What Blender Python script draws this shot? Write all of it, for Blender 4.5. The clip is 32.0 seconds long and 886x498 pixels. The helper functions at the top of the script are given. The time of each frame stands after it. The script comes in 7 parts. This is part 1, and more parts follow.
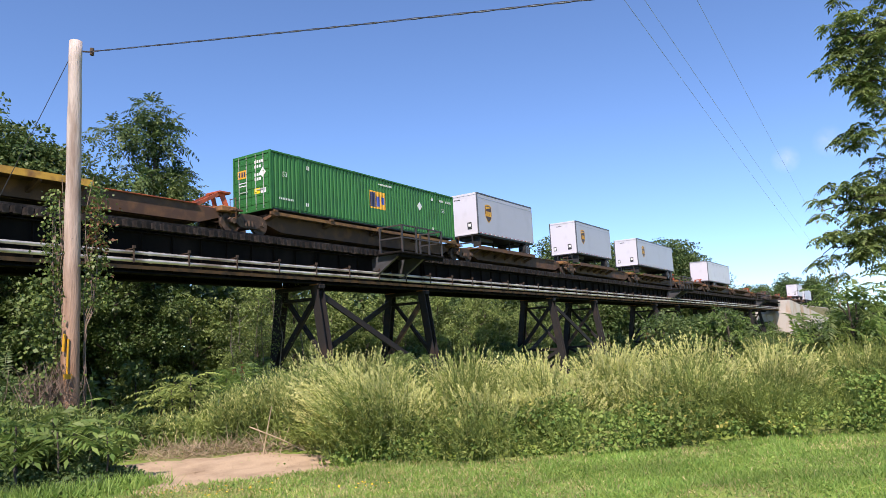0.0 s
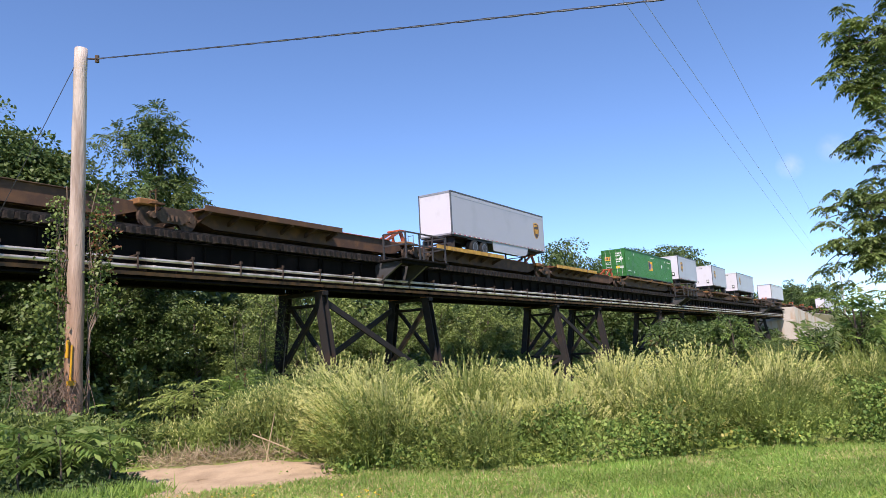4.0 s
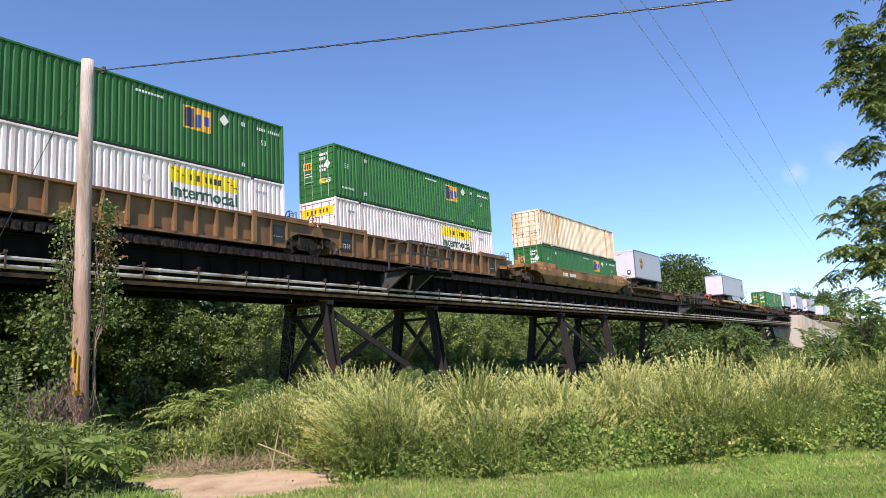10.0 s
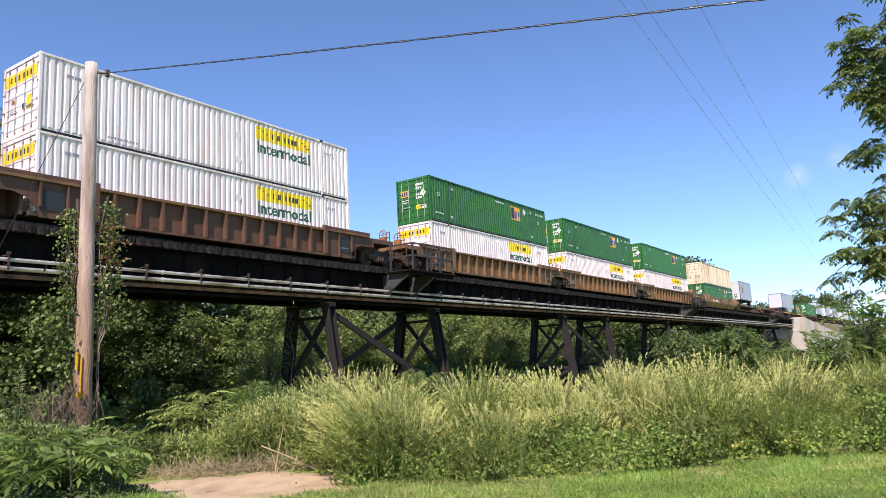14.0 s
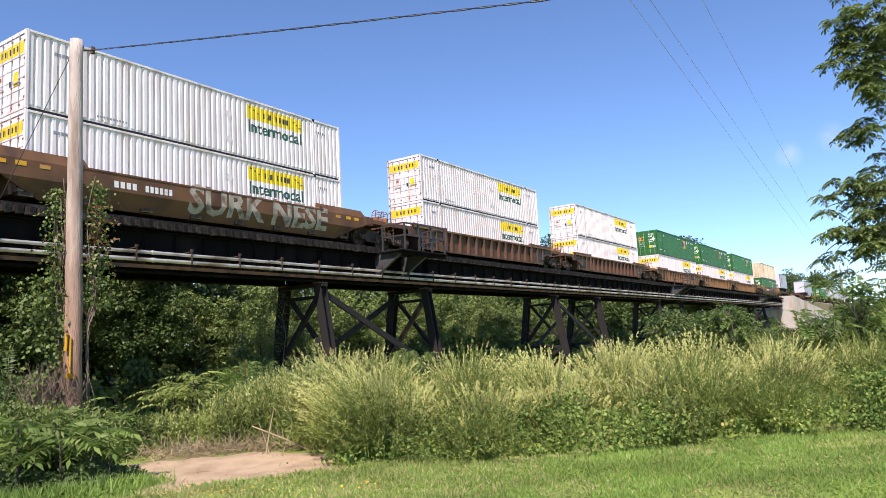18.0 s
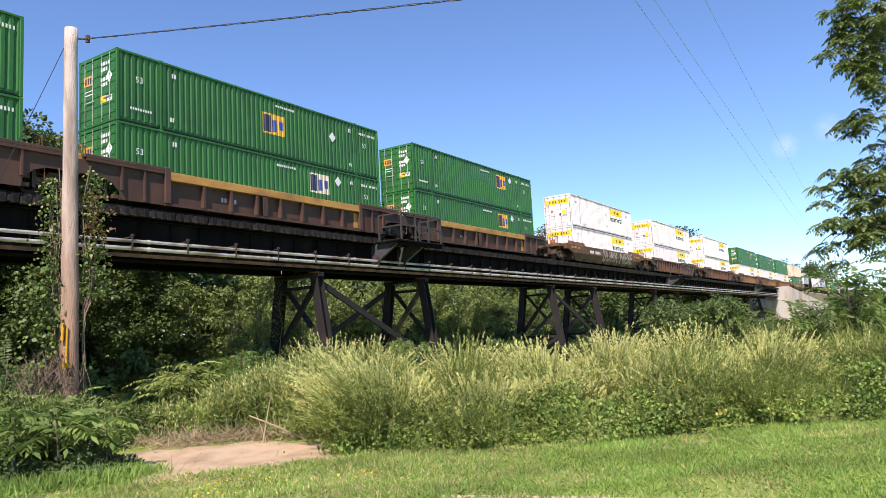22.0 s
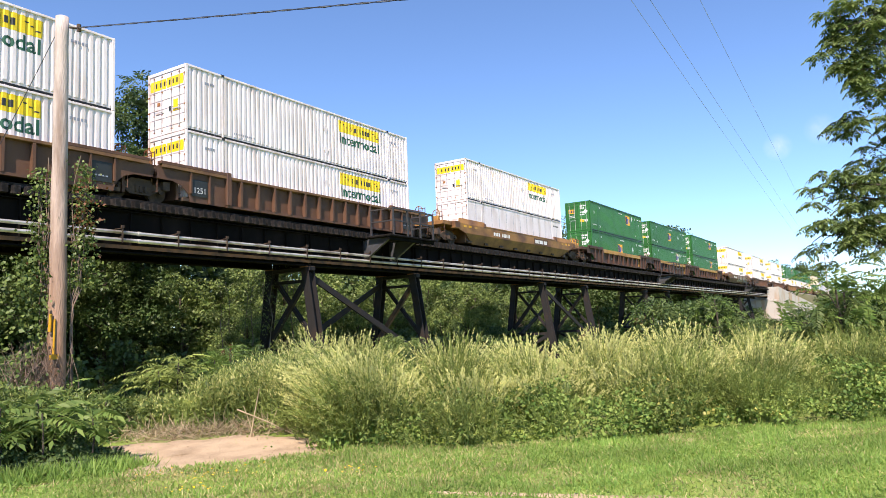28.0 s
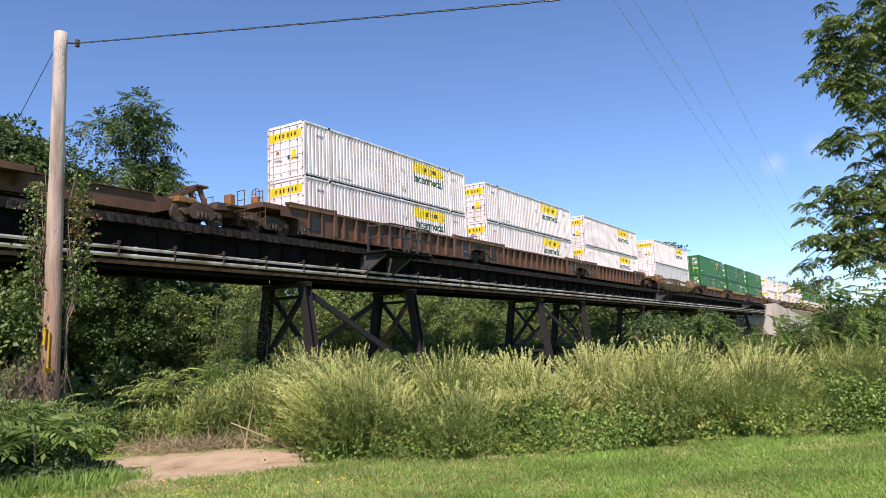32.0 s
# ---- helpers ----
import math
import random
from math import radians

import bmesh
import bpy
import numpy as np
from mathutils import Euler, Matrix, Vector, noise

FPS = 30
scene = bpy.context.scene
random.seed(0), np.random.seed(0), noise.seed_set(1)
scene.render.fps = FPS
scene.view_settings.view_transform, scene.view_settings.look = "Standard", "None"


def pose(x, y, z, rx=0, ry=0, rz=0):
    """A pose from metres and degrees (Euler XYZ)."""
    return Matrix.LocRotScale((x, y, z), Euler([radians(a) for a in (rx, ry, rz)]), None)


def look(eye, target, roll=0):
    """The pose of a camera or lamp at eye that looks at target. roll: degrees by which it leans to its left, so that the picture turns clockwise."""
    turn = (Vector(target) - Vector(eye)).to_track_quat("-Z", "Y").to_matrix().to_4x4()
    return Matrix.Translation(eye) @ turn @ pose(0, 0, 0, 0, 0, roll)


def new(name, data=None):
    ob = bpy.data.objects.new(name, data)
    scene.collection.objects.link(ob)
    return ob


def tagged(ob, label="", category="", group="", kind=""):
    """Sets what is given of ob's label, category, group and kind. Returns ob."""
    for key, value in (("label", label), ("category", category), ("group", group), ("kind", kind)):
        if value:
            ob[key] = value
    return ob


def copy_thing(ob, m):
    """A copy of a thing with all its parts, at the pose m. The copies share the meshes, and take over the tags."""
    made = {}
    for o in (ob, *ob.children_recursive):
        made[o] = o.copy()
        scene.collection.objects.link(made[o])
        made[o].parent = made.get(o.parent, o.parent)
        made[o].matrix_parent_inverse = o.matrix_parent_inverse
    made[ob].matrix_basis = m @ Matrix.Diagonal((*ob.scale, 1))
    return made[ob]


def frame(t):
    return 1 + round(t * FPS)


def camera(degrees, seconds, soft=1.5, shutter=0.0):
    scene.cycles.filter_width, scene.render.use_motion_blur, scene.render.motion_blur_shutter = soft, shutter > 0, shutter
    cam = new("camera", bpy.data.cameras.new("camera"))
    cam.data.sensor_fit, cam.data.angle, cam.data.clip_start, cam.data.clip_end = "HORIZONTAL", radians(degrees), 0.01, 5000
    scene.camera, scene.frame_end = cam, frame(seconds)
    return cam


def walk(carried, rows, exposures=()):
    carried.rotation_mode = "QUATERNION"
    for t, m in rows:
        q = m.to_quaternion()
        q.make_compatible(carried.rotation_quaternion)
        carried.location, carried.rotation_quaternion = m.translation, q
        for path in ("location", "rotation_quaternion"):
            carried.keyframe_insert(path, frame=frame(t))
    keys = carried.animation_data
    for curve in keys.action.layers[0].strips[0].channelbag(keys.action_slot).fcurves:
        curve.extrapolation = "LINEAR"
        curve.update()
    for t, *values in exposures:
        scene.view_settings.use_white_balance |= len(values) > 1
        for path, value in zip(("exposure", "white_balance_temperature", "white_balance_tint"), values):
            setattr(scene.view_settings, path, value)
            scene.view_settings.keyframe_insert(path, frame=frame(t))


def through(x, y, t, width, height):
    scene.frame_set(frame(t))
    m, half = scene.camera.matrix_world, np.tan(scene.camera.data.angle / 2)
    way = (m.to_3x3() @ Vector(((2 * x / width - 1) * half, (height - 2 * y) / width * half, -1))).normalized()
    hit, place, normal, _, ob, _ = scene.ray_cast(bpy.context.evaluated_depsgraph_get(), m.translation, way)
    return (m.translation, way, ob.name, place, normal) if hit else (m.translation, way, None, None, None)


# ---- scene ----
# Plan: the railway runs along +x at y = TY; the eye stands near the origin on a mown lawn.
cam = camera(63.37, 32.0, soft=0.5)
# seconds, yaw, pitch, lean (degrees), eye x, y, z
PATH = [
    (0.0, 33.684, 7.583, 3.002, -0.026, -0.009, 1.593),
    (0.5, 33.734, 7.772, 2.964, -0.034, -0.021, 1.601),
    (1.0, 33.767, 7.961, 3.172, -0.043, -0.028, 1.597),
    (1.5, 33.783, 8.184, 3.266, -0.038, -0.025, 1.599),
    (2.0, 33.725, 8.226, 3.202, -0.029, -0.005, 1.606),
    (2.5, 33.695, 8.233, 3.056, -0.035, -0.001, 1.605),
    (3.0, 33.849, 8.143, 3.125, -0.015, 0.008, 1.607),
    (3.5, 33.937, 8.082, 2.868, -0.015, 0.001, 1.609),
    (5.5, 33.964, 8.210, 3.032, -0.017, -0.005, 1.610),
    (6.0, 33.900, 8.093, 2.909, 0.002, 0.005, 1.610),
    (6.5, 33.935, 8.005, 2.676, -0.022, -0.004, 1.607),
    (7.0, 34.077, 8.075, 2.429, -0.026, -0.001, 1.601),
    (7.5, 34.217, 8.169, 2.412, -0.010, 0.002, 1.591),
    (8.0, 34.329, 8.195, 2.640, -0.018, -0.004, 1.598),
    (8.5, 34.255, 8.248, 2.738, -0.009, 0.018, 1.607),
    (9.0, 34.259, 8.385, 2.881, -0.013, 0.014, 1.600),
    (9.5, 34.364, 8.549, 2.780, -0.016, 0.003, 1.588),
    (10.0, 34.320, 8.874, 3.091, -0.015, -0.008, 1.589),
    (10.5, 34.341, 9.078, 3.115, -0.021, -0.014, 1.592),
    (11.0, 34.380, 9.085, 3.332, -0.029, -0.009, 1.597),
    (11.5, 34.327, 9.020, 3.452, -0.043, -0.010, 1.599),
    (12.0, 34.334, 9.010, 3.329, -0.041, -0.003, 1.601),
    (12.5, 34.302, 9.111, 3.308, -0.044, 0.007, 1.597),
    (13.0, 34.414, 9.153, 3.048, -0.026, 0.008, 1.604),
    (13.5, 34.501, 9.155, 3.031, -0.028, 0.001, 1.604),
    (14.0, 34.442, 9.034, 3.057, -0.045, -0.000, 1.598),
    (14.5, 34.336, 8.805, 3.052, -0.049, 0.009, 1.601),
    (16.5, 34.007, 7.838, 3.115, -0.015, 0.016, 1.612),
    (17.0, 33.880, 7.597, 3.259, 0.008, 0.022, 1.615),
    (17.5, 33.976, 7.465, 3.349, 0.017, 0.022, 1.608),
    (18.0, 33.925, 7.379, 3.219, 0.024, 0.018, 1.609),
    (18.5, 33.779, 7.403, 3.411, 0.004, 0.011, 1.612),
    (19.0, 33.765, 7.323, 3.343, -0.008, 0.010, 1.603),
    (19.5, 33.737, 7.204, 3.302, 0.009, 0.010, 1.609),
    (20.0, 33.732, 7.133, 3.341, -0.013, 0.009, 1.609),
    (20.5, 33.677, 7.033, 3.413, -0.016, 0.009, 1.606),
    (21.0, 33.779, 6.921, 3.276, 0.001, 0.013, 1.610),
    (21.5, 33.584, 6.729, 3.264, 0.014, 0.016, 1.611),
    (22.0, 33.677, 6.567, 3.150, 0.008, 0.008, 1.612),
    (22.5, 33.476, 6.507, 3.174, 0.019, 0.013, 1.602),
    (23.0, 33.487, 6.514, 3.134, 0.019, 0.004, 1.594),
    (23.5, 33.486, 6.553, 2.860, 0.010, -0.012, 1.594),
    (24.0, 33.596, 6.633, 2.663, 0.044, 0.010, 1.599),
    (24.5, 33.430, 6.879, 2.586, 0.045, 0.013, 1.607),
    (25.0, 33.556, 6.913, 2.690, 0.021, -0.014, 1.599),
    (25.5, 33.524, 6.893, 2.507, 0.025, -0.012, 1.590),
    (27.5, 33.090, 6.474, 2.493, 0.044, 0.010, 1.607),
    (28.0, 33.072, 6.209, 2.405, 0.038, 0.004, 1.616),
    (28.5, 32.936, 6.209, 2.410, 0.051, 0.004, 1.611),
    (29.0, 33.078, 6.266, 2.415, 0.058, 0.010, 1.604),
    (29.5, 33.123, 6.270, 2.303, 0.050, 0.000, 1.593),
    (30.0, 33.203, 6.426, 2.216, 0.054, -0.004, 1.581),
    (30.5, 33.200, 6.574, 2.148, 0.044, -0.015, 1.582),
    (31.0, 33.220, 6.850, 2.307, 0.061, -0.018, 1.580),
    (31.5, 33.043, 7.239, 2.357, 0.051, -0.039, 1.561),
    (32.0, 32.833, 7.541, 2.392, 0.040, -0.048, 1.551),
]


def gaze(yaw, pitch, lean, x, y, z):
    a, b = radians(yaw), radians(pitch)
    way = Vector((math.cos(b) * math.cos(a), math.cos(b) * math.sin(a), math.sin(b)))
    return look((x, y, z), Vector((x, y, z)) + way * 10, -lean)


# seconds, stops, kelvin, tint
SHADES = [(0, 0.49, 7010, 22), (14, 0.51, 7010, 22), (20, 0.50, 7060, 21), (22, 0.60, 7110, 21), (23, 0.84, 7160, 20), (24, 1.07, 7260, 19), (25, 0.93, 7160, 19), (28, 0.72, 7210, 19), (30, 0.57, 7110, 20), (32, 0.36, 7060, 21)]
walk(cam, [(t, gaze(*r)) for t, *r in PATH], SHADES)

TY = 26.46   # centre line of the track
RZ = 7.10    # top of rail
LINE = Matrix.Translation((35, TY, 0)) @ Matrix.Rotation(0.0095, 4, "Z") @ Matrix.Translation((-35, -TY, 0))   # the track's slight slant

# ---- light ----
SUN_EL, SUN_AZ = 51.0, 203.0   # degrees; azimuth of the sun counted from +x towards +y
world = bpy.data.worlds.new("sky")
scene.world = world
world.use_nodes = True
wn = world.node_tree.nodes
sky = wn.new("ShaderNodeTexSky")
sky.sky_type, sky.sun_disc = "NISHITA", False
sky.sun_elevation, sky.sun_rotation = radians(SUN_EL), radians(90 - SUN_AZ)
sky.altitude = 400
sky.air_density, sky.dust_density, sky.ozone_density = 0.76, 0.0, 6.0


def clouds():
    """Two faint small puffs of fair-weather cloud, low over the far trees."""
    nt = world.node_tree
    tc, noise_ = wn.new("ShaderNodeTexCoord"), wn.new("ShaderNodeTexNoise")
    noise_.inputs["Scale"].default_value, noise_.inputs["Detail"].default_value = 110, 6
    nt.links.new(tc.outputs["Generated"], noise_.inputs["Vector"])
    # a slightly deeper, cooler blue than the standard air gives
    cool = wn.new("ShaderNodeMix")
    cool.data_type, cool.blend_type = "RGBA", "MULTIPLY"
    cool.inputs["Factor"].default_value = 1.0
    cool.inputs["B"].default_value = (0.80, 0.94, 1.0, 1)
    nt.links.new(sky.outputs[0], cool.inputs["A"])
    last = cool.outputs["Result"]
    for d, wide, amount in (((1.08, 0.14, 0.23), 0.018, 0.19), ((1.08, 0.085, 0.245), 0.020, 0.14)):
        d = Vector(d).normalized()
        dist, mr, mul, mix = wn.new("ShaderNodeVectorMath"), wn.new("ShaderNodeMapRange"), wn.new("ShaderNodeMath"), wn.new("ShaderNodeMix")
        dist.operation, mul.operation, mix.data_type = "DISTANCE", "MULTIPLY", "RGBA"
        dist.inputs[1].default_value = d
        nt.links.new(tc.outputs["Generated"], dist.inputs[0])
        nt.links.new(dist.outputs["Value"], mr.inputs["Value"])
        mr.inputs["From Min"].default_value, mr.inputs["From Max"].default_value = wide, 0.0
        mr.inputs["To Max"].default_value = amount * 2
        nt.links.new(mr.outputs[0], mul.inputs[0])
        nt.links.new(noise_.outputs["Fac"], mul.inputs[1])
        mul.use_clamp = True
        nt.links.new(mul.outputs[0], mix.inputs["Factor"])
        nt.links.new(last, mix.inputs["A"])
        mix.inputs["B"].default_value = (5.2, 5.3, 5.6, 1)
        last = mix.outputs["Result"]
    nt.links.new(last, wn["Background"].inputs[0])


clouds()
wn["Background"].inputs[1].default_value = 0.169
sun = new("sun", bpy.data.lights.new("sun", "SUN"))
sun.data.energy, sun.data.angle, sun.data.color = 5.0, radians(0.53), (1.0, 0.95, 0.89)
_a, _e = radians(SUN_AZ), radians(SUN_EL)
sun.matrix_world = look((math.cos(_e) * math.cos(_a) * 60, math.cos(_e) * math.sin(_a) * 60, math.sin(_e) * 60), (0, 0, 0))


# ---- materials ----
def mat(name, col, rough=0.6, metal=0.0, gloss=0.5, col2=None, amount=0.5, scale=1.5, fine=25.0, bump=0.15, island=0.0, stretch=None, var=0.12):
    """A surface with stains at one scale and grain at another, both in the object's own space."""
    m = bpy.data.materials.new(name)
    m.use_nodes = True
    nt, nd = m.node_tree, m.node_tree.nodes
    p = nd["Principled BSDF"]
    p.inputs["Roughness"].default_value, p.inputs["Metallic"].default_value = rough, metal
    p.inputs["Specular IOR Level"].default_value = gloss
    tc, mp = nd.new("ShaderNodeTexCoord"), nd.new("ShaderNodeMapping")
    nt.links.new(tc.outputs["Object"], mp.inputs[0])
    if stretch:
        mp.inputs["Scale"].default_value = stretch
    big, small = nd.new("ShaderNodeTexNoise"), nd.new("ShaderNodeTexNoise")
    big.inputs["Scale"].default_value, small.inputs["Scale"].default_value = scale, fine
    big.inputs["Detail"].default_value, small.inputs["Detail"].default_value = 6, 4
    for n in (big, small):
        nt.links.new(mp.outputs[0], n.inputs["Vector"])
    ramp = nd.new("ShaderNodeValToRGB")
    ramp.color_ramp.elements[0].position, ramp.color_ramp.elements[1].position = 0.62 - 0.3 * amount, 0.78 - 0.16 * amount
    nt.links.new(big.outputs["Fac"], ramp.inputs[0])
    mix = nd.new("ShaderNodeMix")
    mix.data_type = "RGBA"
    c2 = col2 or tuple(c * 0.72 for c in col)
    mix.inputs["A"].default_value, mix.inputs["B"].default_value = (*col, 1), (*c2, 1)
    nt.links.new(ramp.outputs[0], mix.inputs["Factor"])
    hsv = nd.new("ShaderNodeHueSaturation")
    nt.links.new(mix.outputs["Result"], hsv.inputs["Color"])
    mr = nd.new("ShaderNodeMapRange")
    mr.inputs["To Min"].default_value, mr.inputs["To Max"].default_value = 1 - var, 1 + var
    nt.links.new(small.outputs["Fac"], mr.inputs["Value"])
    val = mr.outputs[0]
    if island:
        info, mr2, mul = nd.new("ShaderNodeObjectInfo"), nd.new("ShaderNodeMapRange"), nd.new("ShaderNodeMath")
        mr2.inputs["To Min"].default_value, mr2.inputs["To Max"].default_value = 1 - island, 1 + island
        mul.operation = "MULTIPLY"
        nt.links.new(info.outputs["Random"], mr2.inputs["Value"])
        nt.links.new(val, mul.inputs[0])
        nt.links.new(mr2.outputs[0], mul.inputs[1])
        val = mul.outputs[0]
    nt.links.new(val, hsv.inputs["Value"])
    nt.links.new(hsv.outputs[0], p.inputs["Base Color"])
    if bump:
        b = nd.new("ShaderNodeBump")
        b.inputs["Strength"].default_value, b.inputs["Distance"].default_value = bump, 0.02
        nt.links.new(small.outputs["Fac"], b.inputs["Height"])
        nt.links.new(b.outputs[0], p.inputs["Normal"])
    return m


def leaf_mat(name, col, col2, through=0.35, rough=0.5, vary=0.35, gloss=0.35):
    """Leaves: two greens mixed leaf by leaf, a soft gloss, and light that passes through."""
    m = bpy.data.materials.new(name)
    m.use_nodes = True
    nt, nd = m.node_tree, m.node_tree.nodes
    p = nd["Principled BSDF"]
    p.inputs["Roughness"].default_value = rough
    p.inputs["Specular IOR Level"].default_value = gloss
    geo = nd.new("ShaderNodeNewGeometry")
    mix, hsv, mr = nd.new("ShaderNodeMix"), nd.new("ShaderNodeHueSaturation"), nd.new("ShaderNodeMapRange")
    mix.data_type = "RGBA"
    mix.inputs["A"].default_value, mix.inputs["B"].default_value = (*col, 1), (*col2, 1)
    nt.links.new(geo.outputs["Random Per Island"], mix.inputs["Factor"])
    tc, n = nd.new("ShaderNodeTexCoord"), nd.new("ShaderNodeTexNoise")
    n.inputs["Scale"].default_value = 0.9
    nt.links.new(tc.outputs["Object"], n.inputs["Vector"])
    mr.inputs["From Min"].default_value, mr.inputs["From Max"].default_value = 0.25, 0.75
    mr.inputs["To Min"].default_value, mr.inputs["To Max"].default_value = 1 - vary, 1 + vary
    nt.links.new(n.outputs["Fac"], mr.inputs["Value"])
    nt.links.new(mr.outputs[0], hsv.inputs["Value"])
    nt.links.new(mix.outputs["Result"], hsv.inputs["Color"])
    nt.links.new(hsv.outputs[0], p.inputs["Base Color"])
    tr, add = nd.new("ShaderNodeBsdfTranslucent"), nd.new("ShaderNodeMixShader")
    nt.links.new(hsv.outputs[0], tr.inputs["Color"])
    add.inputs[0].default_value = through
    nt.links.new(p.outputs[0], add.inputs[1])
    nt.links.new(tr.outputs[0], add.inputs[2])
    nt.links.new(add.outputs[0], nd["Material Output"].inputs["Surface"])
    return m


M = {
    "green": mat("green_paint", (0.022, 0.135, 0.028), 0.45, gloss=0.35, col2=(0.018, 0.10, 0.024), amount=0.5, scale=0.7, island=0.14, bump=0.05),
    "white": mat("white_paint", (0.79, 0.715, 0.70), 0.5, col2=(0.60, 0.50, 0.45), amount=0.42, scale=1.3, island=0.10, bump=0.05, stretch=(1, 1, 0.25)),
    "cream": mat("cream_paint", (0.70, 0.61, 0.45), 0.5, col2=(0.50, 0.33, 0.17), amount=0.42, scale=1.1, bump=0.05, stretch=(1, 1, 0.2)),
    "rust": mat("rust", (0.22, 0.085, 0.03), 0.85, col2=(0.35, 0.15, 0.05), amount=0.7, scale=3),
    "silver": mat("silver_grey_skin", (0.42, 0.42, 0.455), 0.42, metal=0.1, col2=(0.37, 0.37, 0.40), amount=0.4, scale=0.6, bump=0.04, var=0.05),
    "trailer_white": mat("trailer_white", (0.57, 0.56, 0.60), 0.45, col2=(0.47, 0.46, 0.48), amount=0.3, scale=0.9, bump=0.03, var=0.05),
    "well_brown": mat("faded_brown_yellow_paint", (0.20, 0.105, 0.042), 0.7, col2=(0.11, 0.052, 0.026), amount=0.6, scale=1.0, island=0.1, stretch=(1, 1, 0.5)),
    "well_maroon": mat("faded_maroon_paint", (0.08, 0.036, 0.023), 0.75, col2=(0.045, 0.022, 0.016), amount=0.6, scale=1.0, island=0.1, stretch=(1, 1, 0.5)),
    "well_dark": mat("rust_brown_paint", (0.12, 0.056, 0.03), 0.7, col2=(0.075, 0.036, 0.022), amount=0.6, scale=1.0, stretch=(1, 1, 0.5)),
    "well_yellow": mat("faded_yellow_paint", (0.31, 0.15, 0.040), 0.65, col2=(0.125, 0.055, 0.024), amount=0.7, scale=1.1, stretch=(0.6, 1, 1)),
    "spine_brown": mat("rusted_brown_steel", (0.075, 0.038, 0.022), 0.8, col2=(0.17, 0.08, 0.032), amount=0.4, scale=1.3),
    "spine_dark": mat("dark_rusted_steel", (0.085, 0.043, 0.025), 0.85, col2=(0.15, 0.07, 0.03), amount=0.5, scale=1.3),
    "deck_yellow": mat("worn_yellow_deck_paint", (0.55, 0.30, 0.04), 0.6, col2=(0.22, 0.10, 0.03), amount=0.55, scale=2.0),
    "orange": mat("orange_red_paint", (0.42, 0.085, 0.028), 0.6, col2=(0.16, 0.05, 0.025), amount=0.6, scale=3),
    "truck": mat("rail_dust_steel", (0.062, 0.043, 0.033), 0.8, gloss=0.25, col2=(0.12, 0.078, 0.052), amount=0.6, scale=4),
    "rubber": mat("tyre_rubber", (0.02, 0.02, 0.02), 0.8),
    "alloy": mat("dark_wheel_rim", (0.06, 0.06, 0.062), 0.5, metal=0.3),
    "girder": mat("black_bridge_paint", (0.006, 0.0055, 0.005), 0.85, gloss=0.06, col2=(0.014, 0.011, 0.010), amount=0.5, scale=0.9, fine=14, bump=0.1, stretch=(1, 1, 0.4)),
    "girder_rust": mat("rusty_flange", (0.24, 0.105, 0.045), 0.85, col2=(0.05, 0.033, 0.025), amount=0.6, scale=1.6),
    "leg": mat("dark_trestle_steel", (0.022, 0.020, 0.020), 0.7, gloss=0.2, col2=(0.04, 0.027, 0.022), amount=0.35, scale=1.2, bump=0.12),
    "tie": mat("creosoted_timber", (0.011, 0.010, 0.010), 0.9, gloss=0.2, col2=(0.062, 0.052, 0.046), amount=0.42, scale=2.5, fine=40, bump=0.4, island=0.35),
    "galv": mat("galvanised_pipe", (0.66, 0.62, 0.58), 0.36, metal=0.5, col2=(0.27, 0.215, 0.17), amount=0.6, scale=1.2),
    "rail": mat("rail_steel", (0.11, 0.06, 0.04), 0.6, metal=0.3),
    "concrete": mat("weathered_concrete", (0.40, 0.37, 0.33), 0.9, col2=(0.24, 0.215, 0.19), amount=0.6, scale=0.5, fine=9, bump=0.3, stretch=(1, 1, 0.5)),
    "wire": mat("black_cable", (0.02, 0.02, 0.022), 0.5),
    "bare_wire": mat("aluminium_wire", (0.5, 0.5, 0.5), 0.35, metal=0.8),
    "bark": mat("bark", (0.085, 0.065, 0.05), 0.95, col2=(0.05, 0.04, 0.032), amount=0.6, scale=4, fine=22, bump=0.8, stretch=(2, 2, 0.5)),
    "stone": mat("track_ballast_stone", (0.27, 0.25, 0.23), 0.95, col2=(0.16, 0.145, 0.13), amount=0.6, scale=5, fine=30, bump=0.8),
    "logo_gold": mat("logo_orange_yellow", (0.72, 0.36, 0.02), 0.5, bump=0.0),
    "logo_pale": mat("logo_faded_cream", (0.66, 0.58, 0.40), 0.5, bump=0.0),
    "logo_yellow": mat("logo_yellow", (0.82, 0.58, 0.01), 0.5, bump=0.0),
    "logo_navy": mat("logo_dark_navy", (0.02, 0.025, 0.07), 0.5, bump=0.0),
    "logo_blue": mat("logo_blue", (0.03, 0.07, 0.32), 0.5, bump=0.0),
    "logo_brown": mat("logo_brown", (0.055, 0.025, 0.012), 0.45, bump=0.0),
    "ink": mat("black_lettering", (0.02, 0.025, 0.025), 0.6, bump=0.0),
    "ink_green": mat("dark_green_lettering", (0.01, 0.09, 0.05), 0.6, bump=0.0),
    "ink_white": mat("white_lettering", (0.75, 0.75, 0.72), 0.6, bump=0.0),
    "red": mat("red_reflector", (0.5, 0.02, 0.02), 0.4, bump=0.0),
    "dark_under": mat("black_chassis_paint", (0.02, 0.02, 0.021), 0.6),
    "tag_yellow": mat("yellow_marker_plate", (0.68, 0.34, 0.01), 0.5),
}


